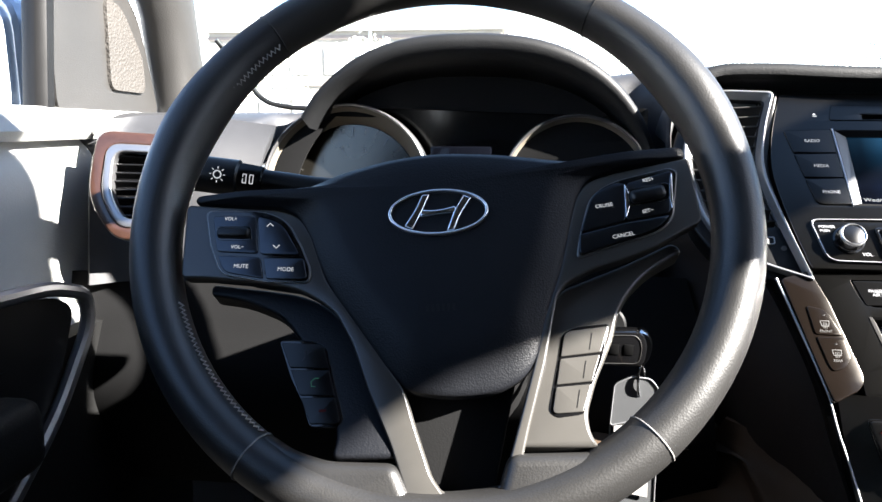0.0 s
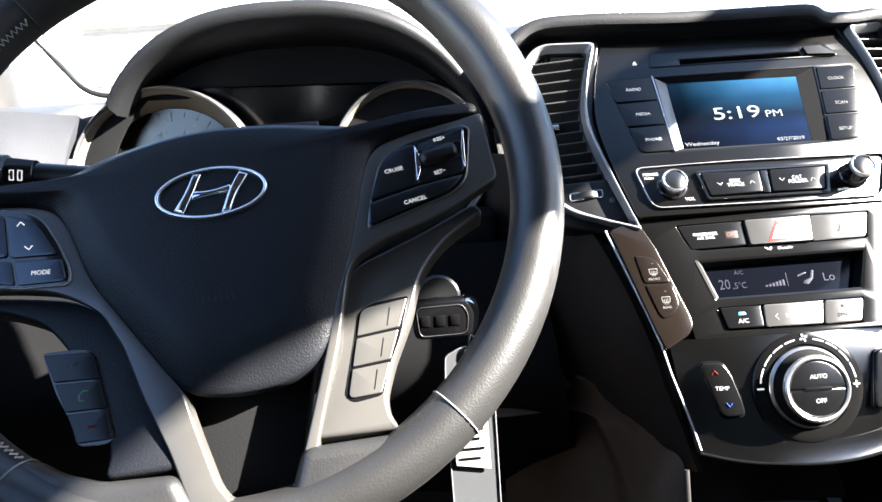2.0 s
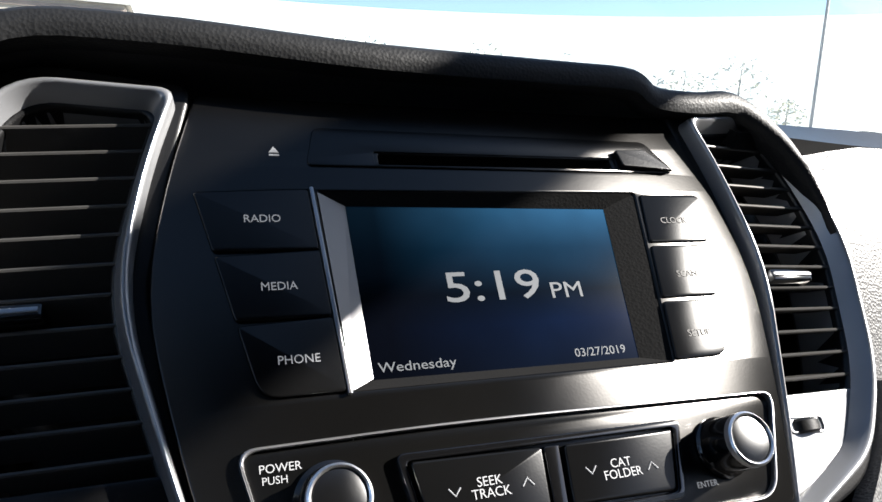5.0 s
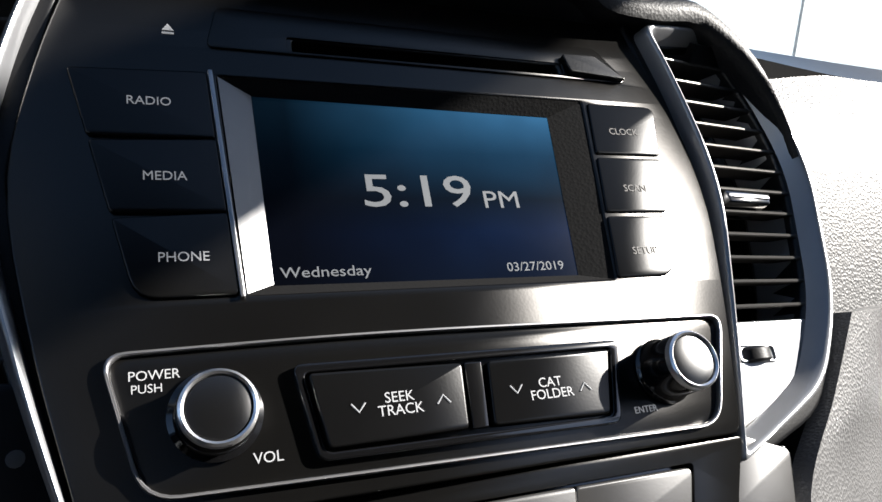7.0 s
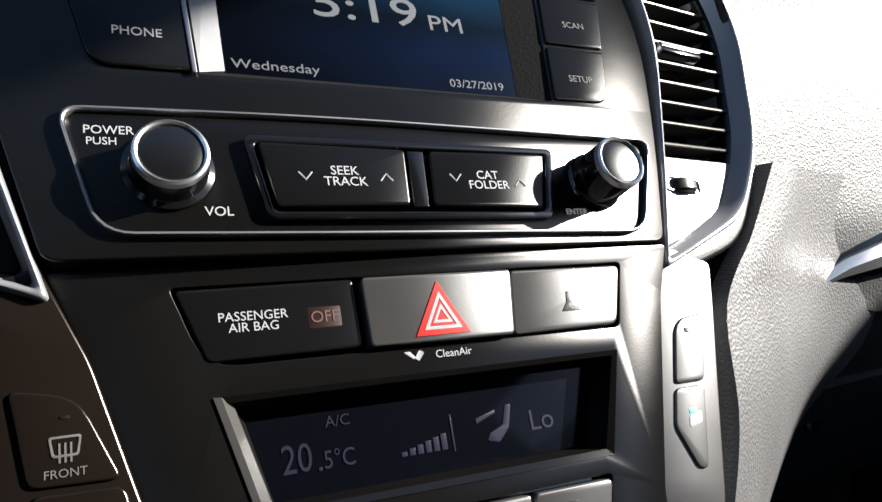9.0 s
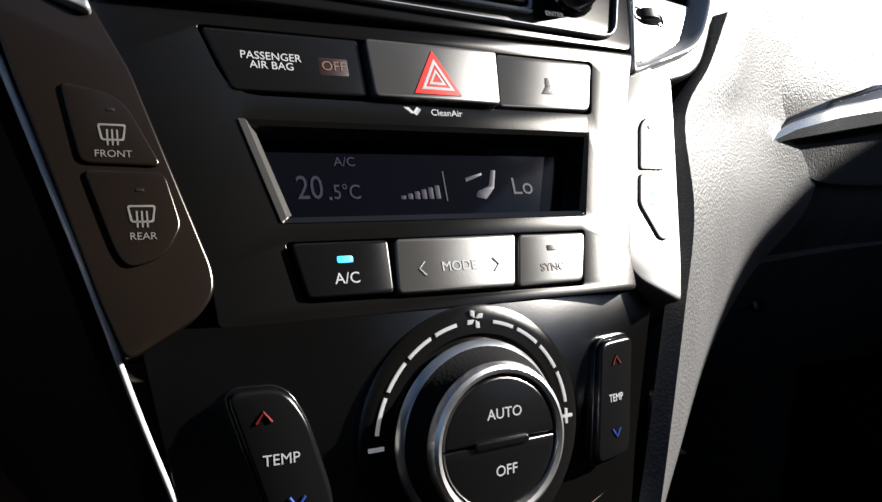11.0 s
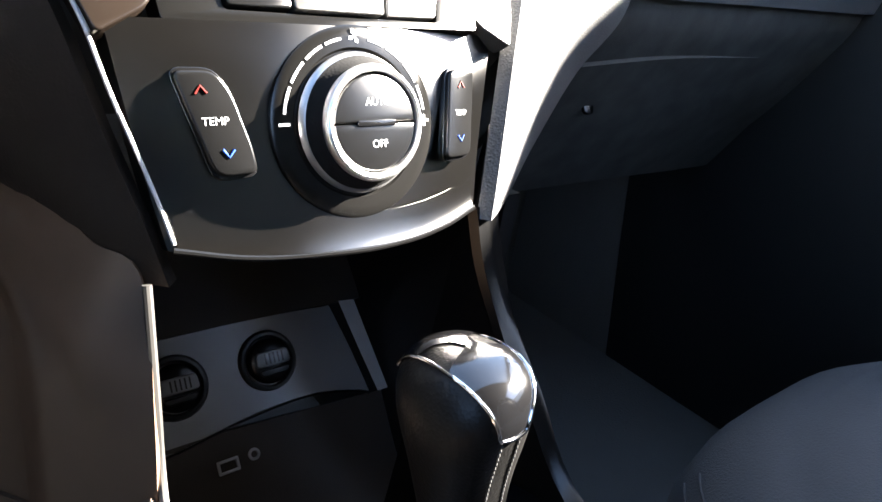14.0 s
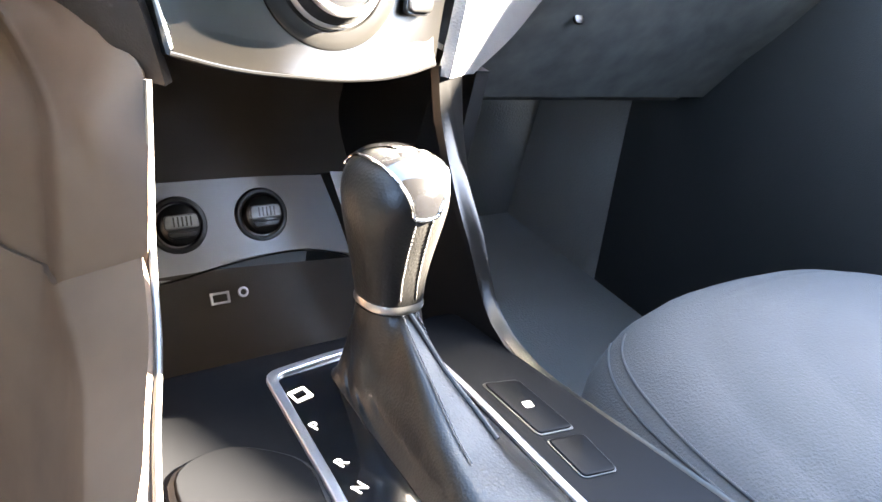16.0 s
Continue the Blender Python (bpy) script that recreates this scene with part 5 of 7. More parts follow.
# left switch pad
PADL = [(-142.5, 13.5, 5), (-105, 10.8, 10), (-90.5, 3.2, 10), (-81.5, -14), (-75.5, -29, 5), (-76, -37.4, 4), (-102.5, -35.7), (-130.5, -29, 6), (-138, -10)]
pod = part("switch_pad", pl3(PADL[::-1], -1, 2.4, 0.8, 4), M_VTRIM, wheel, "silver rimmed switch pad")
cL = Vector((-110, -12))
part("pad_face", plate(rnd([(*(cL + (Vector(p[:2]) - cL) * 0.965), *p[2:]) for p in PADL[::-1]], 4, 5), 0, 2.8, 0.3), M_PIANO, pod)
k = part("button", plate(rnd([(-136.7, 8.8), (-110.3, 7), (-107.8, -17.3), (-133, -14.6)], 2.5), 1, 4.0, 0.6), M_WSW, pod)
part("lettering", words("VOL+", 2.3, -125.5, 6.0, 4.05, turn=-4), M_WHITE, k)
part("lettering", words("VOL\u2212", 2.3, -120.5, -12.6, 4.05, turn=-4), M_WHITE, k)
part("roller_well", plate(rnd([(-134.5, 1.8), (-113, 0.4), (-111.5, -9), (-132.5, -7.6)], 2.0), 3.5, 4.3, 0.3), M_PIANO, k)
part("roller", box(-0.010, 0.010, -0.0035, 0.0035, 0.002, 0.0075, 0.0024, 3), M_BLACK, k, m=pose(-0.123, -0.0036, 0, 0, 0, -4))
k = part("button", plate(rnd([(-109, 6.8), (-93.8, 1.4, 8), (-82.6, -19.6), (-106.4, -18)], 2.5), 1, 4.0, 0.6), M_WSW, pod)
part("arrow", tube([(-0.103, -0.0005, 0.0041), (-0.101, 0.0015, 0.0041), (-0.099, -0.0005, 0.0041)], 0.00035), M_WHITE, k)
part("arrow", tube([(-0.0987, -0.0128, 0.0041), (-0.0967, -0.0148, 0.0041), (-0.0947, -0.0128, 0.0041)], 0.00035), M_WHITE, k)
k = part("button", plate(rnd([(-132, -17.2), (-106.3, -19.8), (-104, -33.4), (-128.3, -27.8, 5)], 1.6), 1, 4.0, 0.6), M_WSW, pod)
part("lettering", words("MUTE", 2.5, -117.5, -25, 4.05, turn=-5), M_WHITE, k)
k = part("button", plate(rnd([(-104.2, -20.2), (-80, -22.4), (-77.6, -35.2, 3), (-102, -33.8)], 1.6), 1, 4.0, 0.6), M_WSW, pod)
part("lettering", words("MODE", 2.5, -90.5, -28.6, 4.05, turn=-5), M_WHITE, k)
# right switch pad
PADR = [(79.3, -31.8, 4), (82, -19), (91, 7.8, 10), (105.5, 16.3, 10), (140.5, 23.2, 4), (145, 20.5, 4), (138, -11, 8), (128.8, -18, 8)]
pod = part("switch_pad", pl3(PADR[::-1], -1, 2.4, 0.8, 4), M_VTRIM, wheel, "silver rimmed cruise control pad")
cR = Vector((113, -2))
part("pad_face", plate(rnd([(*(cR + (Vector(p[:2]) - cR) * 0.965), *p[2:]) for p in PADR[::-1]], 4, 5), 0, 2.8, 0.3), M_PIANO, pod)
k = part("button", plate(rnd([(83.4, -15.4), (92.2, 7, 8), (106, 14.6, 6), (112.4, 13.4), (109.6, -9.8)][::-1], 1.6), 1, 4.0, 0.6), M_WSW, pod)
part("lettering", words("CRUISE", 2.3, 98.5, 0.0, 4.05, turn=6), M_WHITE, k)
k = part("button", plate(rnd([(113.6, 13.8), (140.8, 20.6), (136.2, -6.4), (110.8, -9.6)][::-1], 2), 1, 3.6, 0.6), M_WSW, pod)
part("lettering", words("RES+", 2.3, 126.3, 15.2, 3.65, turn=9), M_WHITE, k)
part("lettering", words("SET\u2212", 2.3, 123.6, -4.8, 3.65, turn=9), M_WHITE, k)
part("roller_well", plate(rnd([(112.8, 9.6), (138.2, 13), (136.6, 1.2), (111.4, -1.6)][::-1], 3), 3.0, 3.9, 0.3), M_PIANO, k)
part("roller", box(-0.0105, 0.0105, -0.0042, 0.0042, 0.002, 0.0085, 0.003, 3), M_BLACK, k, m=pose(0.1245, 0.0052, 0, 0, 0, 9))
part("roller_guard", plate(rnd([(112, 12.5), (114, 6, 3), (113.6, -1, 3), (110.8, -8.5), (110.2, -8.5), (111.6, 12.5)][::-1], 0.4), 3, 5.2, 0.4), M_CHROME, k)
part("roller_guard", plate(rnd([(139.4, 17.5), (137.6, 8, 3), (136.6, 2, 3), (137.2, -4.5), (138, -4.2), (140.4, 17.5)], 0.4), 3, 5.2, 0.4), M_CHROME, k)
k = part("button", plate(rnd([(82.6, -17.2), (110, -11.6), (136, -8.2), (128.2, -15.8, 6), (81.2, -29.4, 3)][::-1], 1.6), 1, 4.0, 0.6), M_WSW, pod)
part("lettering", words("CANCEL", 2.4, 107.5, -19.4, 4.05, turn=8), M_WHITE, k)
# lower key groups
M_GREEN = material("green_print", (0.015, 0.09, 0.04), 0.5, emit=0.03)
for sgn in (-1, 1):
    q = lambda pts: pts if sgn > 0 else mir(pts)
    KEYPTS = [(56.2, -47.5, 3), (64, -19), (68.3, -3, 4), (76, 0.8, 4), (96.2, 1.8, 3), (88, -21), (80, -36.5), (75.4, -50, 3), (60.5, -51.5, 3)]
    pod = part("key_bed", pl3(q(KEYPTS[::-1]), -2, 0.5, 0.3, 3), M_PIANO, wheel, m=LEAN)
    for i in range(3):
        t0, t1 = i / 3 + 0.014, (i + 1) / 3 - 0.014
        a, b, c, d = Vector((69.8, -1.5)), Vector((57.8, -50)), Vector((95, 0.6)), Vector((74.6, -49.6))
        pts = [tuple(a.lerp(b, t0)) + ((4,) if i == 0 else ()), tuple(c.lerp(d, t0)), tuple(c.lerp(d, t1)), tuple(a.lerp(b, t1)) + ((3.5,) if i == 2 else ())]
        # right keys take the paler paint for the sun on them
        k = part("button", plate(rnd(q(pts[::-1]), 0.8), -1, 1.6, 0.5), M_GUN if sgn > 0 else M_BUTTON, pod)
        c2 = (Vector(pts[0][:2]) + Vector(pts[2])) / 2
        if sgn > 0:
            part("mark", plate([(c2.x + 3, c2.y - 5), (c2.x + 3.6, c2.y - 5), (c2.x + 6.2, c2.y + 5), (c2.x + 5.6, c2.y + 5)], 1.5, 1.75, 0.02), M_BLACK, k)
        elif i == 0:
            part("mark", tube([(-c2.x / 1000 + dx / 1000, c2.y / 1000 + dy / 1000, 0.00165) for dx, dy in ((-2.5, -3), (-1, -1), (-1.2, 3), (0.6, 3.2), (0.4, 0.5), (2.4, 2.6))], 0.0002), M_DIM, k)
        elif i == 1:
            part("mark", tube([(-c2.x / 1000 + dx / 1000, c2.y / 1000 + dy / 1000, 0.00165) for dx, dy in ((2.6, 2.4), (0.2, 2.6), (-2.0, 0.6), (-1.6, -2.2), (0.6, -2.4))], 0.0003), M_GREEN, k)
        else:
            part("mark", plate(rnd([(-c2.x - 2, c2.y - 0.7), (-c2.x + 2, c2.y - 0.7), (-c2.x + 2, c2.y + 0.7), (-c2.x - 2, c2.y + 0.7)], 0.4), 1.5, 1.75, 0.02), M_ARROW, k)
part("lower_recess", pl3([(-44, -84), (44, -84), (22, -166), (-20, -166)], -34, -24, 2, 8), M_MATT, wheel)
part("column_cover", loft([[(x * k, y * k - 0.02 * (1 - k), z) for x, y in [(0.055 * math.cos(t), -0.03 + 0.065 * math.sin(t)) for t in [2 * math.pi * i / 28 for i in range(28)]]] for z, k in ((-0.03, 0.9), (-0.035, 1.0), (-0.10, 1.12), (-0.24, 1.2))]), M_MATT, wheel, "black plastic column shroud")

# light stalk, left of the column
stalk = thing("light_stalk", "black light switch stalk with white symbols", "control stalk", basis((-0.557, 0.500, 1.209), (1, 0.12, -0.12), (0.1, 0.2, 1)))
part("end_knob", loft([[(x, r * math.cos(t), r * math.sin(t)) for t in [2 * math.pi * k / 24 for k in range(24)]] for x, r in ((-0.026, 0.006), (-0.0255, 0.011), (-0.022, 0.0135), (0.012, 0.0135), (0.0135, 0.0115))]), M_BLACK, stalk)
part("collar", loft([[(x, r * math.cos(t), r * math.sin(t)) for t in [2 * math.pi * k / 24 for k in range(24)]] for x, r in ((0.0135, 0.0115), (0.016, 0.0115), (0.030, 0.0105), (0.031, 0.009))]), M_BUTTON, stalk)
part("arm", loft([[(x, r * math.cos(t), r * math.sin(t)) for t in [2 * math.pi * k / 18 for k in range(18)]] for x, r in ((0.031, 0.009), (0.07, 0.008), (0.12, 0.011))]), M_BLACK, stalk)
part("sun_mark", plate([(3.2 * math.cos(k * 0.524), 3.2 * math.sin(k * 0.524)) for k in range(12)], 13.4, 13.9, 0.02, [[(2.3 * math.cos(k * 0.524), 2.3 * math.sin(k * 0.524)) for k in range(12)]]), M_WHITE, stalk)
for i in range(8):
    a = math.pi * i / 4
    part("ray_mark", plate([(4.2 * math.cos(a) - 0.3 * math.sin(a), 4.2 * math.sin(a) + 0.3 * math.cos(a)), (5.8 * math.cos(a) - 0.3 * math.sin(a), 5.8 * math.sin(a) + 0.3 * math.cos(a)), (5.8 * math.cos(a) + 0.3 * math.sin(a), 5.8 * math.sin(a) - 0.3 * math.cos(a)), (4.2 * math.cos(a) + 0.3 * math.sin(a), 4.2 * math.sin(a) - 0.3 * math.cos(a))][::-1], 12.9, 13.8, 0.02), M_WHITE, stalk)
for i, x in enumerate((19, 24)):
    part("symbol", plate(rnd([(x - 1.5, -4), (x + 1.5, -4), (x + 1.5, 3), (x - 1.5, 3)], 0.5), 10.6, 11.3, 0.02, [rnd([(x - 0.9, -3.2), (x + 0.9, -3.2), (x + 0.9, 2.2), (x - 0.9, 2.2)], 0.3)]), M_WHITE, stalk)

# ignition key with its tag
keys = thing("car_key", "black car key with chrome side, clear tag and strip", "key", pose(-0.267, 0.500, 1.0895))
HEAD = rnd([(-0.022, 0.0125), (0.018, 0.0135), (0.0225, 0.004), (0.0205, -0.0125), (-0.020, -0.0135)], 0.006, 6)
part("key_head", loft([[(x * k, y, z * k) for x, z in HEAD] for y, k in ((-0.0065, 0.90), (-0.006, 0.96), (-0.004, 1.0), (0.006, 1.0), (0.008, 0.92))]), M_PIANO, keys)
part("key_line", tube([(x * 0.80, -0.0066, z * 0.80) for x, z in HEAD], 0.0003, True), M_VTRIM, keys)
part("chrome_side", loft([[(0.0165 + dx * k, y, z * k) for dx, z in rnd([(-0.002, 0.0142), (0.006, 0.0128), (0.0095, 0.004), (0.0075, -0.008), (0.003, -0.0135), (-0.002, -0.0135)], 0.004, 5)] for y, k in ((-0.0055, 0.9), (-0.003, 1.0), (0.007, 1.0), (0.009, 0.9))]), M_CHROME, keys, "polished chrome side of the key")
for i in range(3):
    part("key_button", box(-0.015 + i * 0.010, -0.008 + i * 0.010, -0.0072, -0.006, -0.004, 0.004, 0.0008), M_BUTTON, keys)
part("key_ring", tube([(0.019 + 0.003 * math.sin(t), -0.004 + 0.004 * math.sin(t), -0.024 + 0.012 * math.cos(t)) for t in [2 * math.pi * k / 24 for k in range(24)]], 0.0009, True), M_CHROME, keys)
part("ring_tag", loft([[(x, y, z) for x, z in rnd([(0.000, -0.026), (0.012, -0.020), (0.025, -0.021), (0.031, -0.028), (0.027, -0.050), (-0.002, -0.058)], 0.003, 3)] for y in (-0.0062, -0.0045)]), M_CLEAR, keys, "clear plastic tag")
part("ring_tag_rim", tube([(x, -0.0064, z) for x, z in rnd([(0.000, -0.026), (0.012, -0.020), (0.025, -0.021), (0.031, -0.028), (0.027, -0.050), (-0.002, -0.058)], 0.003, 3)], 0.0006, True), M_FRAME, keys)
part("strip", loft([[(x, y, z) for x, z in rnd([(-0.002, -0.052), (0.032, -0.050), (0.034, -0.240), (-0.001, -0.240)], 0.003, 3)] for y in (-0.004, -0.0025)]), M_CLEAR, keys, "long dark translucent strip")
for x in (-0.0016, 0.0325):
    part("strip_edge", tube([(x, -0.0042, -0.054), (x + 0.001, -0.0042, -0.238)], 0.0006), M_FRAME, keys)
slip = part("tag_slip", loft([[(x, y, z) for x, z in ((0.001, -0.058), (0.0265, -0.056), (0.0275, -0.113), (0.003, -0.109))] for y in (-0.0062, -0.0056)]), material("paper_slip", (0.30, 0.29, 0.28), 0.7), keys, "pale printed paper slip")
for i in range(6):
    part("slip_line", loft([[(x, y, z) for x, z in ((0.005, -0.066 - i * 0.0075), (0.0235 - 0.003 * (i % 2), -0.0655 - i * 0.0075), (0.0235 - 0.003 * (i % 2), -0.0675 - i * 0.0075), (0.005, -0.068 - i * 0.0075))] for y in (-0.0065, -0.0061)]), M_REDDIM if i < 3 else M_BUTTON, slip)
part("ignition_barrel", lathe([(17, -10), (17, 0), (15, 2), (0, 2)], 32), M_BLACK, keys, m=pose(-0.002, 0.052, 0.0, 78))
part("key_blade", box(-0.004, 0.004, 0.006, 0.05, -0.0012, 0.0012), M_CHROME, keys)

# ---- driver's door ----
door = thing("door_1", "pale grey driver's door with dark armrest and silver trims", "door", kind="structure")
part("upper_panel", sheet([
    [(-0.80, 0.98, 1.235), (-0.79, 0.6, 1.235), (-0.79, 0.0, 1.23), (-0.79, -0.5, 1.23)],
    [(-0.775, 0.92, 1.20), (-0.765, 0.6, 1.20), (-0.76, 0.0, 1.195), (-0.76, -0.5, 1.195)],
    [(-0.78, 0.90, 1.10), (-0.77, 0.6, 1.10), (-0.765, 0.0, 1.10), (-0.765, -0.5, 1.10)],
    [(-0.76, 0.86, 1.06), (-0.745, 0.6, 1.055), (-0.73, 0.0, 1.05), (-0.73, -0.5, 1.05)],
], 30, 20, 0.02), M_DOOR, door)
part("sill_trim", sheet([
    [(-0.83, 0.94, 1.252), (-0.83, 0.6, 1.258), (-0.83, 0.0, 1.262), (-0.83, -0.5, 1.262)],
    [(-0.79, 0.92, 1.258), (-0.785, 0.6, 1.262), (-0.785, 0.0, 1.265), (-0.785, -0.5, 1.265)],
    [(-0.765, 0.90, 1.238), (-0.758, 0.6, 1.24), (-0.755, 0.0, 1.243), (-0.755, -0.5, 1.243)],
], 24, 8, 0.012), M_DOOR, door, "smooth pale sill below the window")
part("lower_panel", sheet([
    [(-0.755, 0.86, 1.065), (-0.735, 0.6, 1.06), (-0.72, 0.0, 1.05), (-0.72, -0.5, 1.05)],
    [(-0.77, 0.84, 0.95), (-0.755, 0.6, 0.94), (-0.745, 0.0, 0.93), (-0.745, -0.5, 0.93)],
    [(-0.78, 0.84, 0.70), (-0.77, 0.6, 0.68), (-0.765, 0.0, 0.66), (-0.765, -0.5, 0.66)],
    [(-0.82, 0.84, 0.46), (-0.82, 0.6, 0.46), (-0.82, 0.0, 0.46), (-0.82, -0.5, 0.46)],
], 24, 16, 0.02), M_DOORL, door)
part("armrest_trim", tube([(-0.725, 0.30, 1.128), (-0.722, 0.46, 1.118), (-0.722, 0.545, 1.106), (-0.724, 0.572, 1.088), (-0.726, 0.545, 1.030), (-0.732, 0.466, 0.950), (-0.735, 0.40, 0.90)], 0.0065, smooth=True), M_SILVER, door, "satin silver loop round the door pocket")
# solid black sheet stands in for the shaded hollow of the pocket
part("pocket_sheet", loft([[(x, y, z) for y, z in rnd([(0.10, 1.124), (0.46, 1.114), (0.540, 1.101), (0.564, 1.086), (0.538, 1.030), (0.46, 0.950), (0.40, 0.90), (0.10, 0.90)], 0.012, 4)] for x in (-0.760, -0.731)]), M_BLACK, door, "flat black sheet in place of the dark hollow inside the silver loop")
part("armrest", box(-0.80, -0.70, -0.3, 0.48, 0.98, 1.04, 0.015, 3), M_DOORL, door)
part("mirror_sail", loft([[(x, y, z) for y, z in rnd([(0.645, 1.256), (0.835, 1.256), (0.805, 1.36), (0.74, 1.44), (0.645, 1.50)], 0.015, 4)] for x in (-0.81, -0.785)]), M_DOORD, door, "dark triangular trim inside the mirror")
grille = part("speaker_grille", loft([[(x, y, z) for y, z in rnd([(0.732, 1.282), (0.802, 1.280), (0.800, 1.32), (0.765, 1.37), (0.735, 1.38)], 0.012, 4)] for x in (-0.786, -0.781)]), M_GRILLE, door, "perforated tweeter grille")
part("window_frame", tube([(-0.80, 0.638, 1.25), (-0.79, 0.66, 1.535), (-0.735, 0.47, 1.700), (-0.70, 0.15, 1.742), (-0.69, 0.04, 1.795), (-0.685, -0.48, 1.815), (-0.80, -0.5, 1.25)], 0.014), M_BLACK, door)
mirror = thing("door_mirror", "body-coloured door mirror outside the window", "mirror", pose(-0.98, 0.78, 1.31, 0, 0, -12))
part("shell", loft([[(x * k, y, z * k) for x, z in rnd([(-0.11, -0.07), (0.11, -0.08), (0.11, 0.075), (-0.08, 0.085)], 0.04, 5)] for y, k in ((-0.035, 0.97), (-0.03, 1.0), (0.02, 0.95), (0.06, 0.75), (0.085, 0.35))]), M_CARB, mirror)
part("mirror_glass", loft([[(x, y, z) for x, z in rnd([(-0.098, -0.06), (0.10, -0.068), (0.10, 0.065), (-0.07, 0.073)], 0.035, 5)] for y in (-0.040, -0.034)]), material("mirror_silver", (0.85, 0.86, 0.87), 0.02, metal=1.0), mirror, "mirror glass")
part("stalk", box(0.09, 0.19, 0.0, 0.05, -0.085, -0.055, 0.01), M_CARB, mirror)
pdoor = thing("door_2", "dark passenger door with a window", "door", kind="structure")
part("panel", sheet([
    [(0.80, 0.95, 1.235), (0.79, 0.5, 1.235), (0.79, -0.5, 1.23)],
    [(0.77, 0.90, 1.10), (0.76, 0.5, 1.10), (0.76, -0.5, 1.10)],
    [(0.77, 0.86, 0.8), (0.76, 0.5, 0.8), (0.76, -0.5, 0.8)],
    [(0.82, 0.84, 0.46), (0.82, 0.5, 0.46), (0.82, -0.5, 0.46)],
], 20, 14, 0.02), M_DOORL, pdoor)
part("window_frame", tube([(0.80, 0.638, 1.25), (0.79, 0.66, 1.535), (0.735, 0.47, 1.700), (0.70, 0.15, 1.742), (0.69, 0.04, 1.795), (0.685, -0.48, 1.815), (0.80, -0.5, 1.25)], 0.014), M_BLACK, pdoor)
for sgn in (-1, 1):
    tagged(part("wall_side", box(min(sgn * 0.78, sgn * 0.84), max(sgn * 0.78, sgn * 0.84), -1.6, -0.5, 0.46, 1.24, 0.01), M_DOORD), "dark rear door trim below the window", "wall", kind="structure")

# side vent at the door end of the dash
svent = thing("side_air_vent", "small dash air vent in a white ring with a brown surround", "air vent", basis((-0.682, 0.600, 1.188), (0.94, 0.18, 0), (0.02, 0.28, 0.9)) @ Matrix.Scale(0.82, 4))
part("surround", plate(rnd([(-50, 66, 20), (46, 62, 20), (52, -40, 20), (-20, -62, 24), (-56, -10, 24)], 20, 6), -20, 2, 3, [rnd([(-36, 50, 16), (38, 48, 16), (42, -30, 16), (-16, -46, 18), (-40, -6, 20)], 16, 6)]), M_WOOD, svent, "glossy brown surround")
part("ring", plate(rnd([(-37, 51, 16), (39, 49, 16), (43, -31, 16), (-17, -47, 18), (-41, -7, 20)], 16, 6), -10, 4, 2, [rnd([(-28, 42, 14), (32, 40, 14), (34, -24, 14), (-12, -36, 14), (-30, -4, 16)], 14, 6)]), M_SILVER, svent, "bright silver ring")
part("back", plate(rnd([(-36, 50), (38, 48), (42, -30), (-16, -46), (-40, -6)], 14), -26, -20, 0.5), M_PIANO, svent)
for i in range(8):
    part("slat", box(-0.031, 0.033, -0.001, 0.001, -0.012, 0, 0.0005, 1), M_BLACK, svent, m=pose(0, -0.028 + i * 0.0095, -0.005, -20))

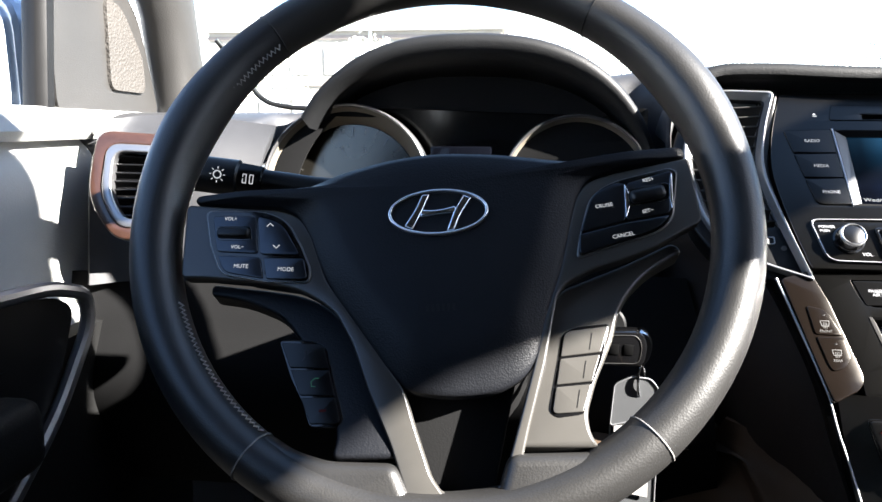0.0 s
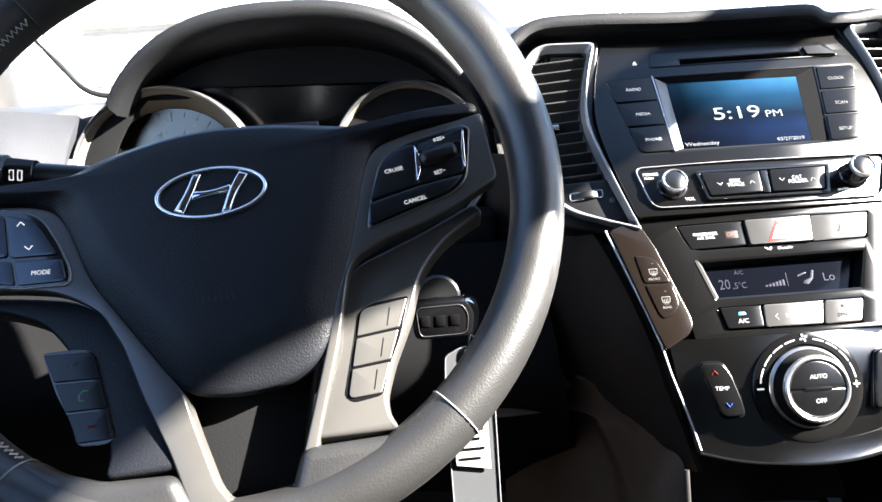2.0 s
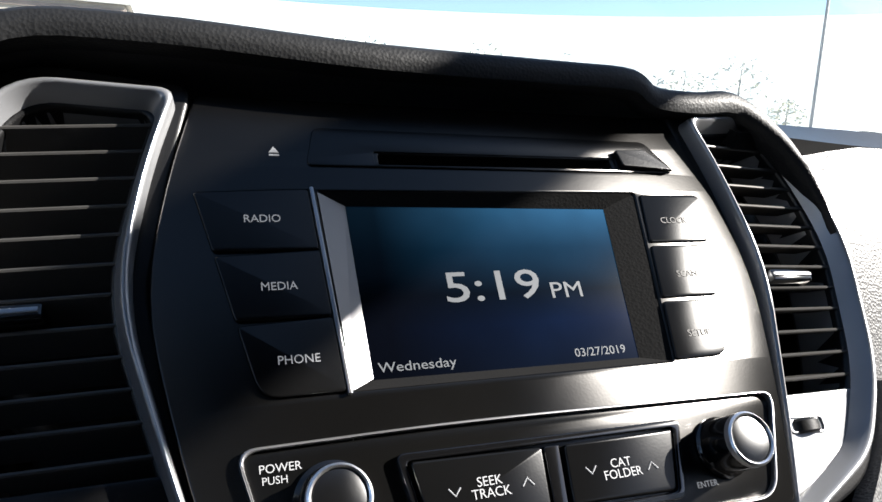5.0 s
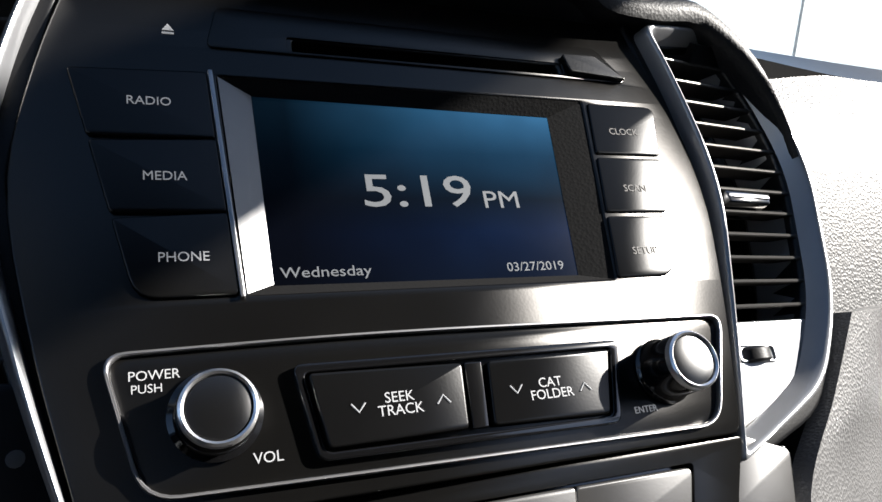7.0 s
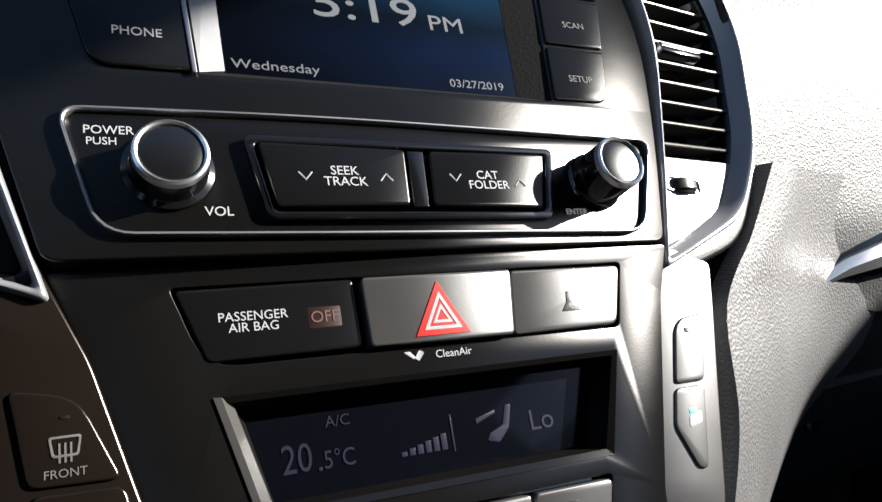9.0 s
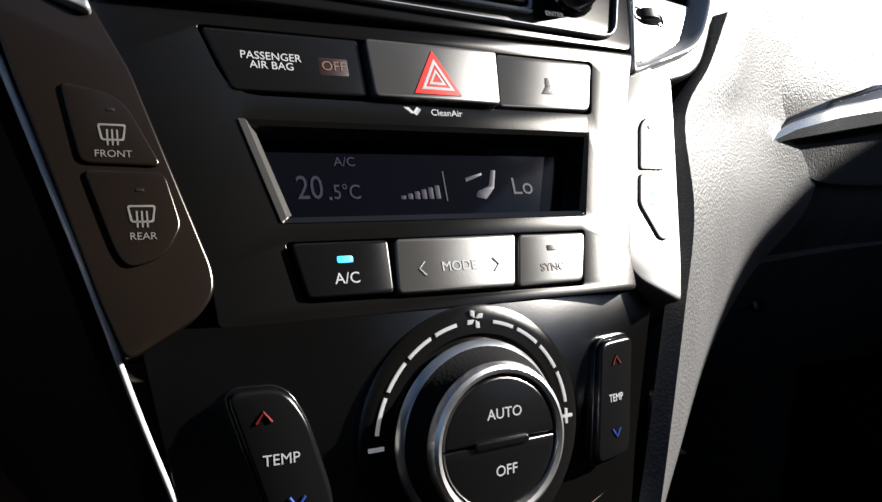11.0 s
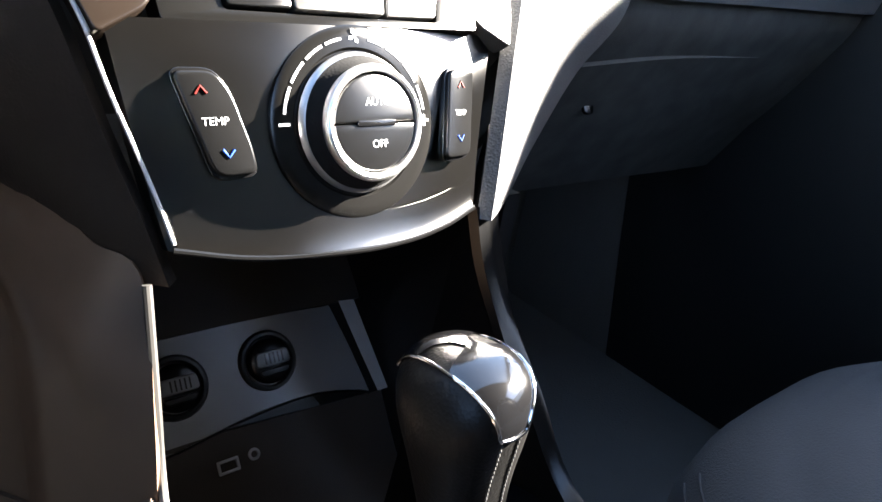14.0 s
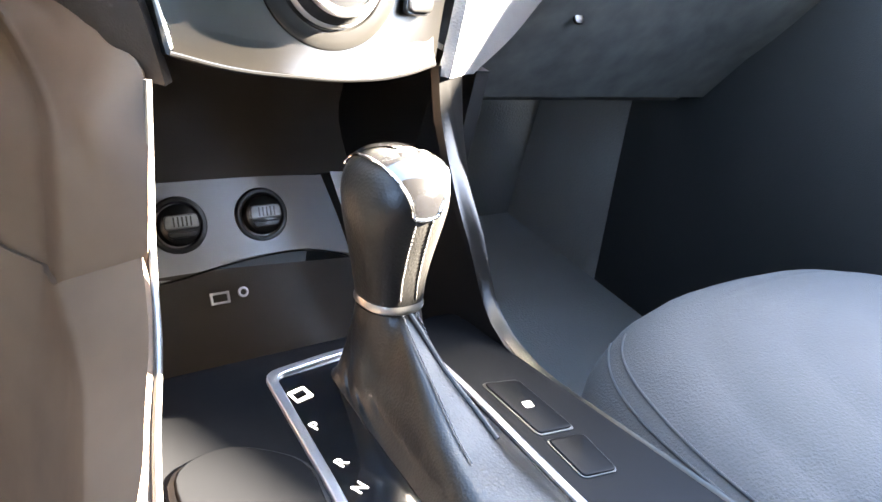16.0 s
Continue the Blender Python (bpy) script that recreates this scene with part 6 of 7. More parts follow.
# ---- lower console ----
console = thing("centre_console", "black plastic centre console with raised side rails", "centre console")
TILT_TOP = lambda y: 0.830 - 0.18 * (y - 0.40)
part("deck", sheet([[(x, y, TILT_TOP(y) - d) for x in (-0.125, -0.06, 0.0, 0.05, 0.085)] for y, d in ((-0.35, 0), (0.0, 0), (0.25, 0), (0.40, 0), (0.440, 0), (0.455, 0.003), (0.464, 0.012), (0.469, 0.028))], 16, 40, 0.008), M_DECK, console)
part("left_wing", sheet([
    [(-0.1544, 0.6060, 0.9960), (-0.1283, 0.5740, 0.9925), (-0.1144, 0.5480, 0.9803), (-0.1059, 0.5280, 0.9675), (-0.0945, 0.5110, 0.9580), (-0.0970, 0.4900, 0.9050), (-0.0990, 0.4820, 0.8700), (-0.0980, 0.4870, 0.8560)],
    [(-0.1558, 0.6200, 0.9808), (-0.1261, 0.5700, 0.9737), (-0.1194, 0.5480, 0.9631), (-0.1153, 0.5300, 0.9474), (-0.1154, 0.5130, 0.9344), (-0.1120, 0.5020, 0.9050), (-0.1140, 0.4930, 0.8600), (-0.1130, 0.4980, 0.8460)],
    [(-0.1615, 0.6325, 0.9717), (-0.1338, 0.5825, 0.9686), (-0.1272, 0.5615, 0.9606), (-0.1217, 0.5410, 0.9440), (-0.1205, 0.5225, 0.9305), (-0.1195, 0.5095, 0.9050), (-0.1215, 0.4995, 0.8540), (-0.1205, 0.5045, 0.8400)],
    [(-0.1672, 0.6450, 0.9626), (-0.1415, 0.5950, 0.9635), (-0.1350, 0.5750, 0.9580), (-0.1280, 0.5520, 0.9406), (-0.1256, 0.5320, 0.9267), (-0.1270, 0.5170, 0.9050), (-0.1290, 0.5060, 0.8480), (-0.1280, 0.5110, 0.8340)],
    [(-0.1702, 0.6510, 0.9616), (-0.1445, 0.6010, 0.9625), (-0.1380, 0.5810, 0.9570), (-0.1310, 0.5580, 0.9396), (-0.1286, 0.5380, 0.9257), (-0.1300, 0.5230, 0.9040), (-0.1320, 0.5120, 0.8470), (-0.1310, 0.5170, 0.8330)],
    [(-0.1712, 0.6710, 0.9586), (-0.1455, 0.6210, 0.9595), (-0.1390, 0.6010, 0.9540), (-0.1320, 0.5780, 0.9366), (-0.1296, 0.5580, 0.9227), (-0.1310, 0.5430, 0.9010), (-0.1330, 0.5320, 0.8440), (-0.1320, 0.5370, 0.8300)],
    [(-0.1802, 0.6930, 0.9526), (-0.1545, 0.6430, 0.9535), (-0.1480, 0.6230, 0.9480), (-0.1410, 0.6000, 0.9306), (-0.1386, 0.5800, 0.9167), (-0.1400, 0.5650, 0.8950), (-0.1420, 0.5540, 0.8380), (-0.1410, 0.5590, 0.8240)],
    [(-0.2552, 0.7830, 0.9426), (-0.2295, 0.7330, 0.9435), (-0.2230, 0.7130, 0.9380), (-0.2160, 0.6900, 0.9206), (-0.2136, 0.6700, 0.9067), (-0.2150, 0.6550, 0.8850), (-0.2170, 0.6440, 0.8280), (-0.2160, 0.6490, 0.8140)],
], 40, 26, 0.003), M_RAIL, console, "smooth grey-brown left rail")
part("left_side", sheet([
    [(-0.0990, 0.482, 0.872), (-0.107, 0.44, 0.854), (-0.125, 0.38, 0.848), (-0.150, 0.28, 0.854), (-0.158, 0.0, 0.87), (-0.158, -0.35, 0.87)],
    [(-0.127, 0.505, 0.850), (-0.129, 0.450, 0.831), (-0.143, 0.38, 0.827), (-0.160, 0.28, 0.837), (-0.163, 0.0, 0.86), (-0.163, -0.35, 0.86)],
    [(-0.132, 0.512, 0.845), (-0.133, 0.455, 0.823), (-0.147, 0.38, 0.818), (-0.164, 0.28, 0.828), (-0.167, 0.0, 0.85), (-0.167, -0.35, 0.85)],
    [(-0.133, 0.530, 0.841), (-0.137, 0.475, 0.790), (-0.150, 0.38, 0.79), (-0.166, 0.28, 0.79), (-0.168, 0.0, 0.79), (-0.168, -0.35, 0.79)],
    [(-0.141, 0.553, 0.838), (-0.150, 0.500, 0.74), (-0.155, 0.38, 0.70), (-0.167, 0.28, 0.70), (-0.168, 0.0, 0.70), (-0.168, -0.35, 0.70)],
    [(-0.215, 0.645, 0.822), (-0.170, 0.54, 0.62), (-0.160, 0.38, 0.60), (-0.168, 0.28, 0.58), (-0.168, 0.0, 0.58), (-0.168, -0.35, 0.58)],
    [(-0.215, 0.645, 0.46), (-0.175, 0.54, 0.46), (-0.168, 0.38, 0.46), (-0.168, 0.28, 0.46), (-0.168, 0.0, 0.46), (-0.168, -0.35, 0.46)],
], 34, 30, 0.006), M_RAIL, console, "grey-brown console side")
part("left_trim", tube([(-0.0952, 0.5045, 0.958), (-0.0965, 0.4925, 0.912), (-0.0985, 0.480, 0.876), (-0.107, 0.44, 0.856), (-0.125, 0.38, 0.850), (-0.150, 0.28, 0.856)], 0.0019, smooth=True), M_VTRIM, console, "bright edge of the rail")
part("rail_seam", tube([(-0.1438, 0.6194, 0.9872), (-0.1261, 0.5694, 0.9741), (-0.1194, 0.5474, 0.9635), (-0.1153, 0.5294, 0.9478), (-0.1154, 0.5124, 0.9348)], 0.0007, smooth=True), M_BLACK, console, "fine dark joint line")
part("right_rail", sheet([
    [(0.071, 0.505, 0.968), (0.076, 0.492, 0.93), (0.083, 0.455, 0.876), (0.084, 0.395, 0.831), (0.082, 0.25, 0.853), (0.082, -0.35, 0.962)],
    [(0.083, 0.511, 0.968), (0.091, 0.499, 0.93), (0.098, 0.459, 0.876), (0.091, 0.395, 0.832), (0.088, 0.25, 0.851), (0.088, -0.35, 0.960)],
    [(0.105, 0.54, 0.968), (0.110, 0.53, 0.90), (0.111, 0.48, 0.80), (0.096, 0.40, 0.75), (0.092, 0.25, 0.75), (0.092, -0.35, 0.75)],
    [(0.104, 0.60, 0.46), (0.104, 0.58, 0.46), (0.104, 0.5, 0.46), (0.096, 0.40, 0.46), (0.092, 0.25, 0.46), (0.092, -0.35, 0.46)],
], 30, 14, 0.006), M_BUTTON, console, "satin right rail")
part("cubby_floor", sheet([
    [(-0.105, 0.462, 0.797), (0.0, 0.462, 0.797), (0.085, 0.462, 0.797)],
    [(-0.105, 0.49, 0.752), (0.0, 0.49, 0.750), (0.10, 0.49, 0.752)],
    [(-0.105, 0.55, 0.692), (0.0, 0.55, 0.690), (0.142, 0.55, 0.692)],
    [(-0.105, 0.60, 0.682), (0.0, 0.60, 0.680), (0.142, 0.60, 0.682)],
    [(-0.105, 0.648, 0.742), (0.0, 0.648, 0.744), (0.142, 0.646, 0.736)],
], 14, 20, 0.01), M_CUB, console)
part("socket_panel", sheet([
    [(-0.105, 0.644, 0.738), (-0.04, 0.646, 0.741), (0.03, 0.6515, 0.749), (0.08, 0.652, 0.750), (0.115, 0.648, 0.744), (0.128, 0.645, 0.740)],
    [(-0.105, 0.672, 0.775), (-0.04, 0.672, 0.775), (0.03, 0.672, 0.775), (0.08, 0.672, 0.775), (0.115, 0.671, 0.773), (0.120, 0.671, 0.773)],
    [(-0.105, 0.693, 0.804), (-0.04, 0.693, 0.804), (0.03, 0.693, 0.804), (0.08, 0.692, 0.803), (0.104, 0.691, 0.802), (0.110, 0.691, 0.802)],
], 26, 8, 0.010), M_SOCK, console, "grey panel with the power sockets")
part("socket_panel_edge", tube([(-0.104, 0.6425, 0.7375), (-0.04, 0.6445, 0.7405), (0.03, 0.650, 0.7485), (0.08, 0.6505, 0.7495), (0.115, 0.6465, 0.7435), (0.127, 0.6435, 0.7395)], 0.0009, smooth=True), M_BLACK, console)
part("side_strip", sheet([[(0.117, 0.688, 0.806), (0.124, 0.668, 0.778), (0.133, 0.640, 0.742)], [(0.128, 0.682, 0.808), (0.134, 0.663, 0.780), (0.1405, 0.637, 0.745)]], 8, 5, 0.003), M_SOCK, console, "narrow grey strip beside the sockets")
part("cubby_back", sheet([
    [(-0.105, 0.694, 0.804), (0.0, 0.694, 0.804), (0.142, 0.692, 0.802)],
    [(-0.105, 0.73, 0.86), (0.0, 0.73, 0.86), (0.142, 0.73, 0.86)],
    [(-0.105, 0.67, 0.965), (0.0, 0.67, 0.965), (0.142, 0.67, 0.965)],
    [(-0.095, 0.53, 0.975), (0.0, 0.53, 0.968), (0.085, 0.53, 0.975)],
], 12, 14, 0.008), M_CUB, console)
part("cubby_wall", box(-0.116, -0.104, 0.54, 0.75, 0.66, 0.955), M_BLACK, console)
part("cubby_wall", box(0.141, 0.153, 0.55, 0.75, 0.66, 0.95), M_BLACK, console)


def socket(x, y, z, name, label):
    s = thing(name, label, "power socket", basis((x, y, z), (1, 0, 0), (0, 0.55, 0.83)) @ Matrix.Scale(1.12, 4), "console sockets")
    part("surround", lathe([(21, 0), (21, 1.2), (19.5, 2.6), (17.5, 2.8), (16.2, 1.5), (15.8, 0)], 40), M_BLACK, s)
    cap = part("cap", lathe([(15.2, 0), (15.2, 5), (14.2, 7.5), (12.5, 8.6), (0, 9.0)], 40), M_BUTTON, s)
    part("flap", plate(rnd([(-11.5, 7), (11.5, 7), (12.5, -3), (-12.5, -3)], 3), 8, 11, 1.0), M_SOCK, cap, "pale flap face")
    part("tab", plate(rnd([(-11, -5), (11, -5), (9, -9.5), (-9, -9.5)], 2), 7.6, 10.2, 0.8), M_BLACK, cap)
    for i in range(5):
        part("rib", plate([(-6 + i * 3, 5.5), (-5 + i * 3, 5.5), (-5 + i * 3, -1.5), (-6 + i * 3, -1.5)], 10.8, 11.3, 0.05), M_BUTTON, cap)


socket(0.048, 0.6735, 0.7765, "power_socket", "round black capped socket in the console cubby")
socket(-0.023, 0.6725, 0.7755, "power_socket", "round black capped socket in the console cubby")
usb = thing("usb_port", "small usb and aux ports with pale surrounds", "usb port", basis((0.000, 0.632, 0.7265), (1, 0, 0), (0, 0.62, 0.78)))
part("usb_frame", plate(rnd([(-8, 5), (8, 5), (8, -5), (-8, -5)], 1), 0, 1.5, 0.3, [rnd([(-6, 3), (6, 3), (6, -3), (-6, -3)], 0.5)]), M_SILVER, usb)
part("aux_ring", plate(ellipse(4.5, 4.5, 20, c=(20, 2)), 0, 1.5, 0.3, [ellipse(2.5, 2.5, 20, c=(20, 2))]), M_SILVER, usb)

# ---- gear selector ----
TOPM = basis((0, 0.40, 0.830), (1, 0, 0), (0, 1, -0.18))
gate = thing("gear_selector_plate", "black gear selector plate with a silver border", "gear plate", TOPM)
GO = [(-56, 33, 9), (0, 40, 20), (40, 26, 16), (37, -20, 20), (26, -115, 30), (18, -190, 10), (-96, -190, 10), (-69, -75, 20)]
GI = [(-51, 28, 7), (0, 34.5, 18), (35, 21, 14), (32.5, -20, 18), (21.5, -113, 28), (13.5, -184, 8), (-90, -184, 8), (-64, -74, 18)]
part("border", plate(rnd(GO, 8, 5), -2, 2.6, 1.0, [rnd(GI, 6, 5)]), M_SILVER, gate, "satin silver border")
part("plate", plate(rnd([(p[0] * 1.03, p[1] * 1.03) for p in GI], 6, 5), -3, 1.0, 0.4), M_PIANO, gate)
for word, u, v in (("P", -52, -19), ("R", -54, -48), ("N", -55, -66), ("D", -56, -84)):
    part("lettering", words(word, 6, u, v, 1.25, turn=20), M_WHITE, gate)
part("release_mark", plate(rnd([(-52, 12), (-42, 14), (-41, 4), (-51, 2)], 1), 1.1, 1.4, 0.02, [rnd([(-50.5, 10), (-43.5, 12), (-43, 6), (-50, 4)], 0.6)]), M_WHITE, gate)
LEVER = pose(-0.007, 0.395, 0.831, -11)
lever = thing("gear_lever", "black leather gear knob with a gloss cap and gaiter", "gear lever", LEVER)


def ringpts(a, b, z, cx=0.0, cy=0.0, n=28, sq=2.4):
    out = []
    for k in range(n):
        t = 2 * math.pi * k / n
        c, s = math.cos(t), math.sin(t)
        out.append((cx + a * math.copysign(abs(c) ** (2 / sq), c), cy + b * math.copysign(abs(s) ** (2 / sq), s), z))
    return out


SKIRT = rnd([(-24, 23, 10), (2, 31, 20), (33, 19, 12), (31, -20, 20), (20, -113, 30), (12, -178, 10), (-52, -178, 10), (-37, -90, 30), (-30, -20, 30)], 10, 6)
HUB = Vector((-0.005, -0.012))


def skirt_at(theta):
    """The gaiter's foot on the selector plate in a direction from the lever, in metres."""
    d = Vector((math.cos(theta), math.sin(theta)))
    best = 0.01
    for i, p in enumerate(SKIRT):
        p, q = Vector(p) / 1000 - HUB, Vector(SKIRT[(i + 1) % len(SKIRT)]) / 1000 - HUB
        e = q - p
        den = d.x * e.y - d.y * e.x
        if abs(den) > 1e-12:
            t, w = (p.x * e.y - p.y * e.x) / den, (p.x * d.y - p.y * d.x) / den
            if t > 0 and -1e-6 <= w <= 1 + 1e-6:
                best = max(best, t)
    return HUB + d * best


RIDGES = (math.radians(-104), math.radians(-62), math.radians(28), math.radians(128), math.radians(256))


def gaiter_point(theta, s, out=0.0):
    """A point of the leather tent: s runs from its foot (0) to the collar (1); the panels sag between stretched ridges."""
    foot = TOPM @ Vector((*skirt_at(theta), 0.0012))
    neck = LEVER @ Vector(((0.0158 + out) * math.cos(theta), (0.0172 + out) * math.sin(theta), 0.0508))
    k = s ** 0.9
    p = foot.lerp(neck, k)
    low, high = foot.z, neck.z
    p.z = low + (high - low) * (0.42 * s + 0.58 * s ** 3.2)
    gap = min(abs((theta - r + math.pi) % (2 * math.pi) - math.pi) for r in RIDGES)
    sag = min(1.0, gap / 0.42) ** 1.3 * math.sin(math.pi * min(1, s * 1.05)) ** 1.2
    ripple = 0.0010 * math.sin(9 * theta + 14 * s) * math.sin(math.pi * s)
    hub = TOPM @ Vector((HUB.x, HUB.y, 0))
    mid = hub.lerp(LEVER @ Vector((0, 0, 0.0508)), s)
    p.x += (mid.x - p.x) * 0.13 * sag
    p.y += (mid.y - p.y) * 0.13 * sag
    p.z += -0.0055 * sag + ripple + out
    return p


UNLEVER = LEVER.inverted()
part("gaiter", loft([[tuple(UNLEVER @ gaiter_point(2 * math.pi * k / 120, s)) for k in range(120)] for s in [i / 26 for i in range(27)]]), M_GAITER, lever, "leather gaiter stretched into folds", angle=70)
part("collar", loft([ringpts(0.0155, 0.0170, 0.0515), ringpts(0.0163, 0.0175, 0.0524), ringpts(0.0163, 0.0175, 0.0540), ringpts(0.0156, 0.0170, 0.0560)]), M_VTRIM, lever, "thin chrome collar")
GRIP = [(0.056, 0.0158, 0.0170, 0, 0), (0.068, 0.0172, 0.0182, 0, -0.001), (0.082, 0.0195, 0.0205, -0.001, -0.002), (0.096, 0.0218, 0.0240, -0.002, -0.003), (0.107, 0.0228, 0.0265, -0.002, -0.003), (0.116, 0.0218, 0.0262, -0.001, -0.002), (0.1225, 0.0185, 0.0225, 0.0, -0.001), (0.127, 0.0120, 0.0150, 0.001, 0), (0.1285, 0.0040, 0.0050, 0.001, 0), (0.1288, 0.0004, 0.0005, 0.001, 0)]


def eased(rows, n=6):
    """Rows of numbers with smooth steps put between them."""
    out = []
    for i in range(len(rows) - 1):
        p0, p1, p2, p3 = rows[max(0, i - 1)], rows[i], rows[i + 1], rows[min(len(rows) - 1, i + 2)]
        for k in range(n):
            u = k / n
            out.append(tuple(0.5 * (2 * b + (c - a) * u + (2 * a - 5 * b + 4 * c - d) * u * u + (3 * b - a - 3 * c + d) * u ** 3) for a, b, c, d in zip(p0, p1, p2, p3)))
    return out + [rows[-1]]


GRIP = eased(GRIP)
part("grip", loft([ringpts(a, b, z, e, c, 48) for z, a, b, c, e in GRIP]), M_GAITER, lever, "smooth black leather grip", angle=80)


def on_grip(x, z, front, lift):
    """A point on the grip's skin at a sideways offset and a height, on its rear or front half."""
    a, b, c, e = (np.interp(z, [g[0] for g in GRIP], [g[k] for g in GRIP]) for k in (1, 2, 3, 4))
    a, b = a + lift, b + lift
    k = min(0.999, abs(x) / a)
    return (e + x, c + (1 if front else -1) * b * (1 - k ** 2.4) ** (1 / 2.4), z + lift * max(0, (z - 0.116) / 0.012))


CAPROWS = [(0.1040 + 0.0235 * k / 26, False) for k in range(27)] + [(0.1284, False), (0.1287, False)]


def cap_half(z):
    """Half the inlay's width: a rounded foot that flares over the knob's top."""
    u = (z - 0.1040) / 0.0235
    a = np.interp(z, [g[0] for g in GRIP], [g[1] for g in GRIP])
    return min(a * 0.985, 0.0066 * min(1.0, 0.45 + u * 12) ** 0.5 + 0.0125 * max(0.0, u) ** 1.5)


CAPROWS += [(z, True) for z in (0.1284, 0.1275, 0.1262, 0.1250, 0.1235, 0.1215, 0.1195, 0.1180)]
widths = [cap_half(z) if not f else min(0.0166, 0.985 * np.interp(z, [g[0] for g in GRIP], [g[1] for g in GRIP])) for z, f in CAPROWS]
part("gloss_cap", loft([[on_grip(w * (-1 + j / 10), z, f, 0.0007) for j in range(21)] for w, (z, f) in zip(widths, CAPROWS)], False, False), M_PIANO, lever, "gloss black inlay", angle=80)
rim = [(w, z, f) for w, (z, f) in zip(widths, CAPROWS) if w < 0.975 * np.interp(z, [g[0] for g in GRIP], [g[1] for g in GRIP])]
edge = [on_grip(-w, z, f, 0.0008) for w, z, f in reversed(rim)] + [on_grip(w, z, f, 0.0008) for w, z, f in rim]
part("cap_rim", tube(edge, 0.0008, smooth=True), M_CHROME, lever, "thin chrome line round the inlay")
for dx in (-0.0045, 0.0045):
    part("stitching", tube([(lambda q: (q[0], q[1] - (0.0004 if i % 2 else 0), q[2]))(on_grip(dx, z, False, 0.0001)) for i, z in enumerate([0.1030 - 0.0011 * k for k in range(41)])], 0.00035, res=1), M_DTHREAD, lever)
    part("gaiter_stitching", tube([tuple(UNLEVER @ (gaiter_point(-math.pi / 2 + 0.10 + dx * 60, 1 - 0.52 * i / 44, 0.0006 + 0.0005 * (i % 2)))) for i in range(45)], 0.00045, res=1), M_DTHREAD, lever)
part("gaiter_seam", tube([tuple(UNLEVER @ gaiter_point(-math.pi / 2 + 0.10, 1 - 0.52 * i / 30, 0.0002)) for i in range(31)], 0.0016, smooth=True), M_GAITER, lever, "raised seam down the gaiter")
switches = thing("console_switch_pair", "two flat black console switches beside the gear plate", "switch", TOPM)
for pts in ([(46, -26), (66, -32), (62, -78), (42, -74)], [(42, -80), (62, -85), (56, -112), (38, -108)]):
    c = (sum(p[0] for p in pts) / 4, sum(p[1] for p in pts) / 4)
    part("surround", plate(rnd([(c[0] + (p[0] - c[0]) * 1.09, c[1] + (p[1] - c[1]) * 1.055) for p in pts], 3.4), -2, 0.5, 0.1), M_BLACK, switches)
    part("button", plate(rnd(pts, 3), -2, 1.4, 0.6), M_DECK, switches)
part("symbol", plate(rnd([(52, -50), (57, -51), (56, -56), (51, -55)], 1), 1.3, 1.6, 0.02), M_WHITE, switches)
part("cover_gap", plate(rnd([(-122.5, -19), (-91, -11.5), (-63.5, -39), (-78, -112.5), (-130.5, -112.5)], 15), -2, 0.6, 0.1), M_BLACK, gate)
part("cup_cover", plate(rnd([(-120, -20), (-92, -14), (-66, -40), (-80, -110), (-128, -110)], 14), -2, 3, 1.2), M_DECK, gate, "flat oval tray cover")

# ---- passenger seat ----
seat = thing("passenger_seat", "blue-grey cloth passenger seat", "car seat", pose(0.352, 0.105, 0.531))


def seat_outline(inset, n=72):
    """The cushion's plan, rounded at the front, drawn in by an inset."""
    out = []
    for k in range(n):
        t = 2 * math.pi * k / n
        c, s = math.cos(t), math.sin(t)
        e = 0.72 if s > 0 else 0.5
        out.append(((0.258 - inset) * math.copysign(abs(c) ** e, c), (0.335 - inset) * math.copysign(abs(s) ** e, s)))
    return out


def cushion():
    rings = []
    for z, inset in ((0.13, 0.035), (0.16, 0.012), (0.20, 0.002), (0.25, 0.0), (0.275, 0.006), (0.295, 0.018), (0.310, 0.036), (0.3165, 0.050), (0.3175, 0.054), (0.3235, 0.062), (0.331, 0.080), (0.335, 0.098), (0.3355, 0.102), (0.340, 0.112), (0.344, 0.140), (0.345, 0.18), (0.345, 0.22), (0.345, 0.25)):
        rings.append([(x, y, z - 0.10 * max(0.0, y - 0.10) ** 1.2) for x, y in seat_outline(inset)])
    return loft(rings)


part("cushion", cushion(), M_SEAT, seat, "puffy blue-grey cushion", angle=80)
RINGS = [(0.0, 0.25), (0.006, 0.275), (0.018, 0.295), (0.036, 0.310), (0.050, 0.3165)]
for off in (0.0, 0.006):
    run = []
    for k in range(46, 100):
        y0 = seat_outline(0, 144)[k][1]
        inset = 0.0055 + off + 0.10 * min(0.20, max(0.0, 0.31 - y0))
        x, y = seat_outline(inset, 144)[k]
        z = np.interp(inset, [r[0] for r in RINGS], [r[1] for r in RINGS])
        run.append((x, y, z + 0.0008 - 0.10 * max(0.0, y - 0.10) ** 1.2))
    part("seam", tube(run, 0.0011, res=2), M_SEAM, seat, "dark sewn seam")
part("backrest", loft([ringpts(0.23, 0.07, z, 0, -0.30 - (z - 0.25) * 0.35, 28, 3) for z in (0.25, 0.30, 0.55, 0.75, 0.84, 0.86)]), M_SEAT, seat, angle=80)
part("headrest", loft([ringpts(0.12 * k, 0.05 * k, z, 0, -0.52, 24, 3) for z, k in ((0.92, 0.8), (0.95, 1.0), (1.05, 1.0), (1.09, 0.8), (1.10, 0.5))]), M_SEAT, seat, angle=80)
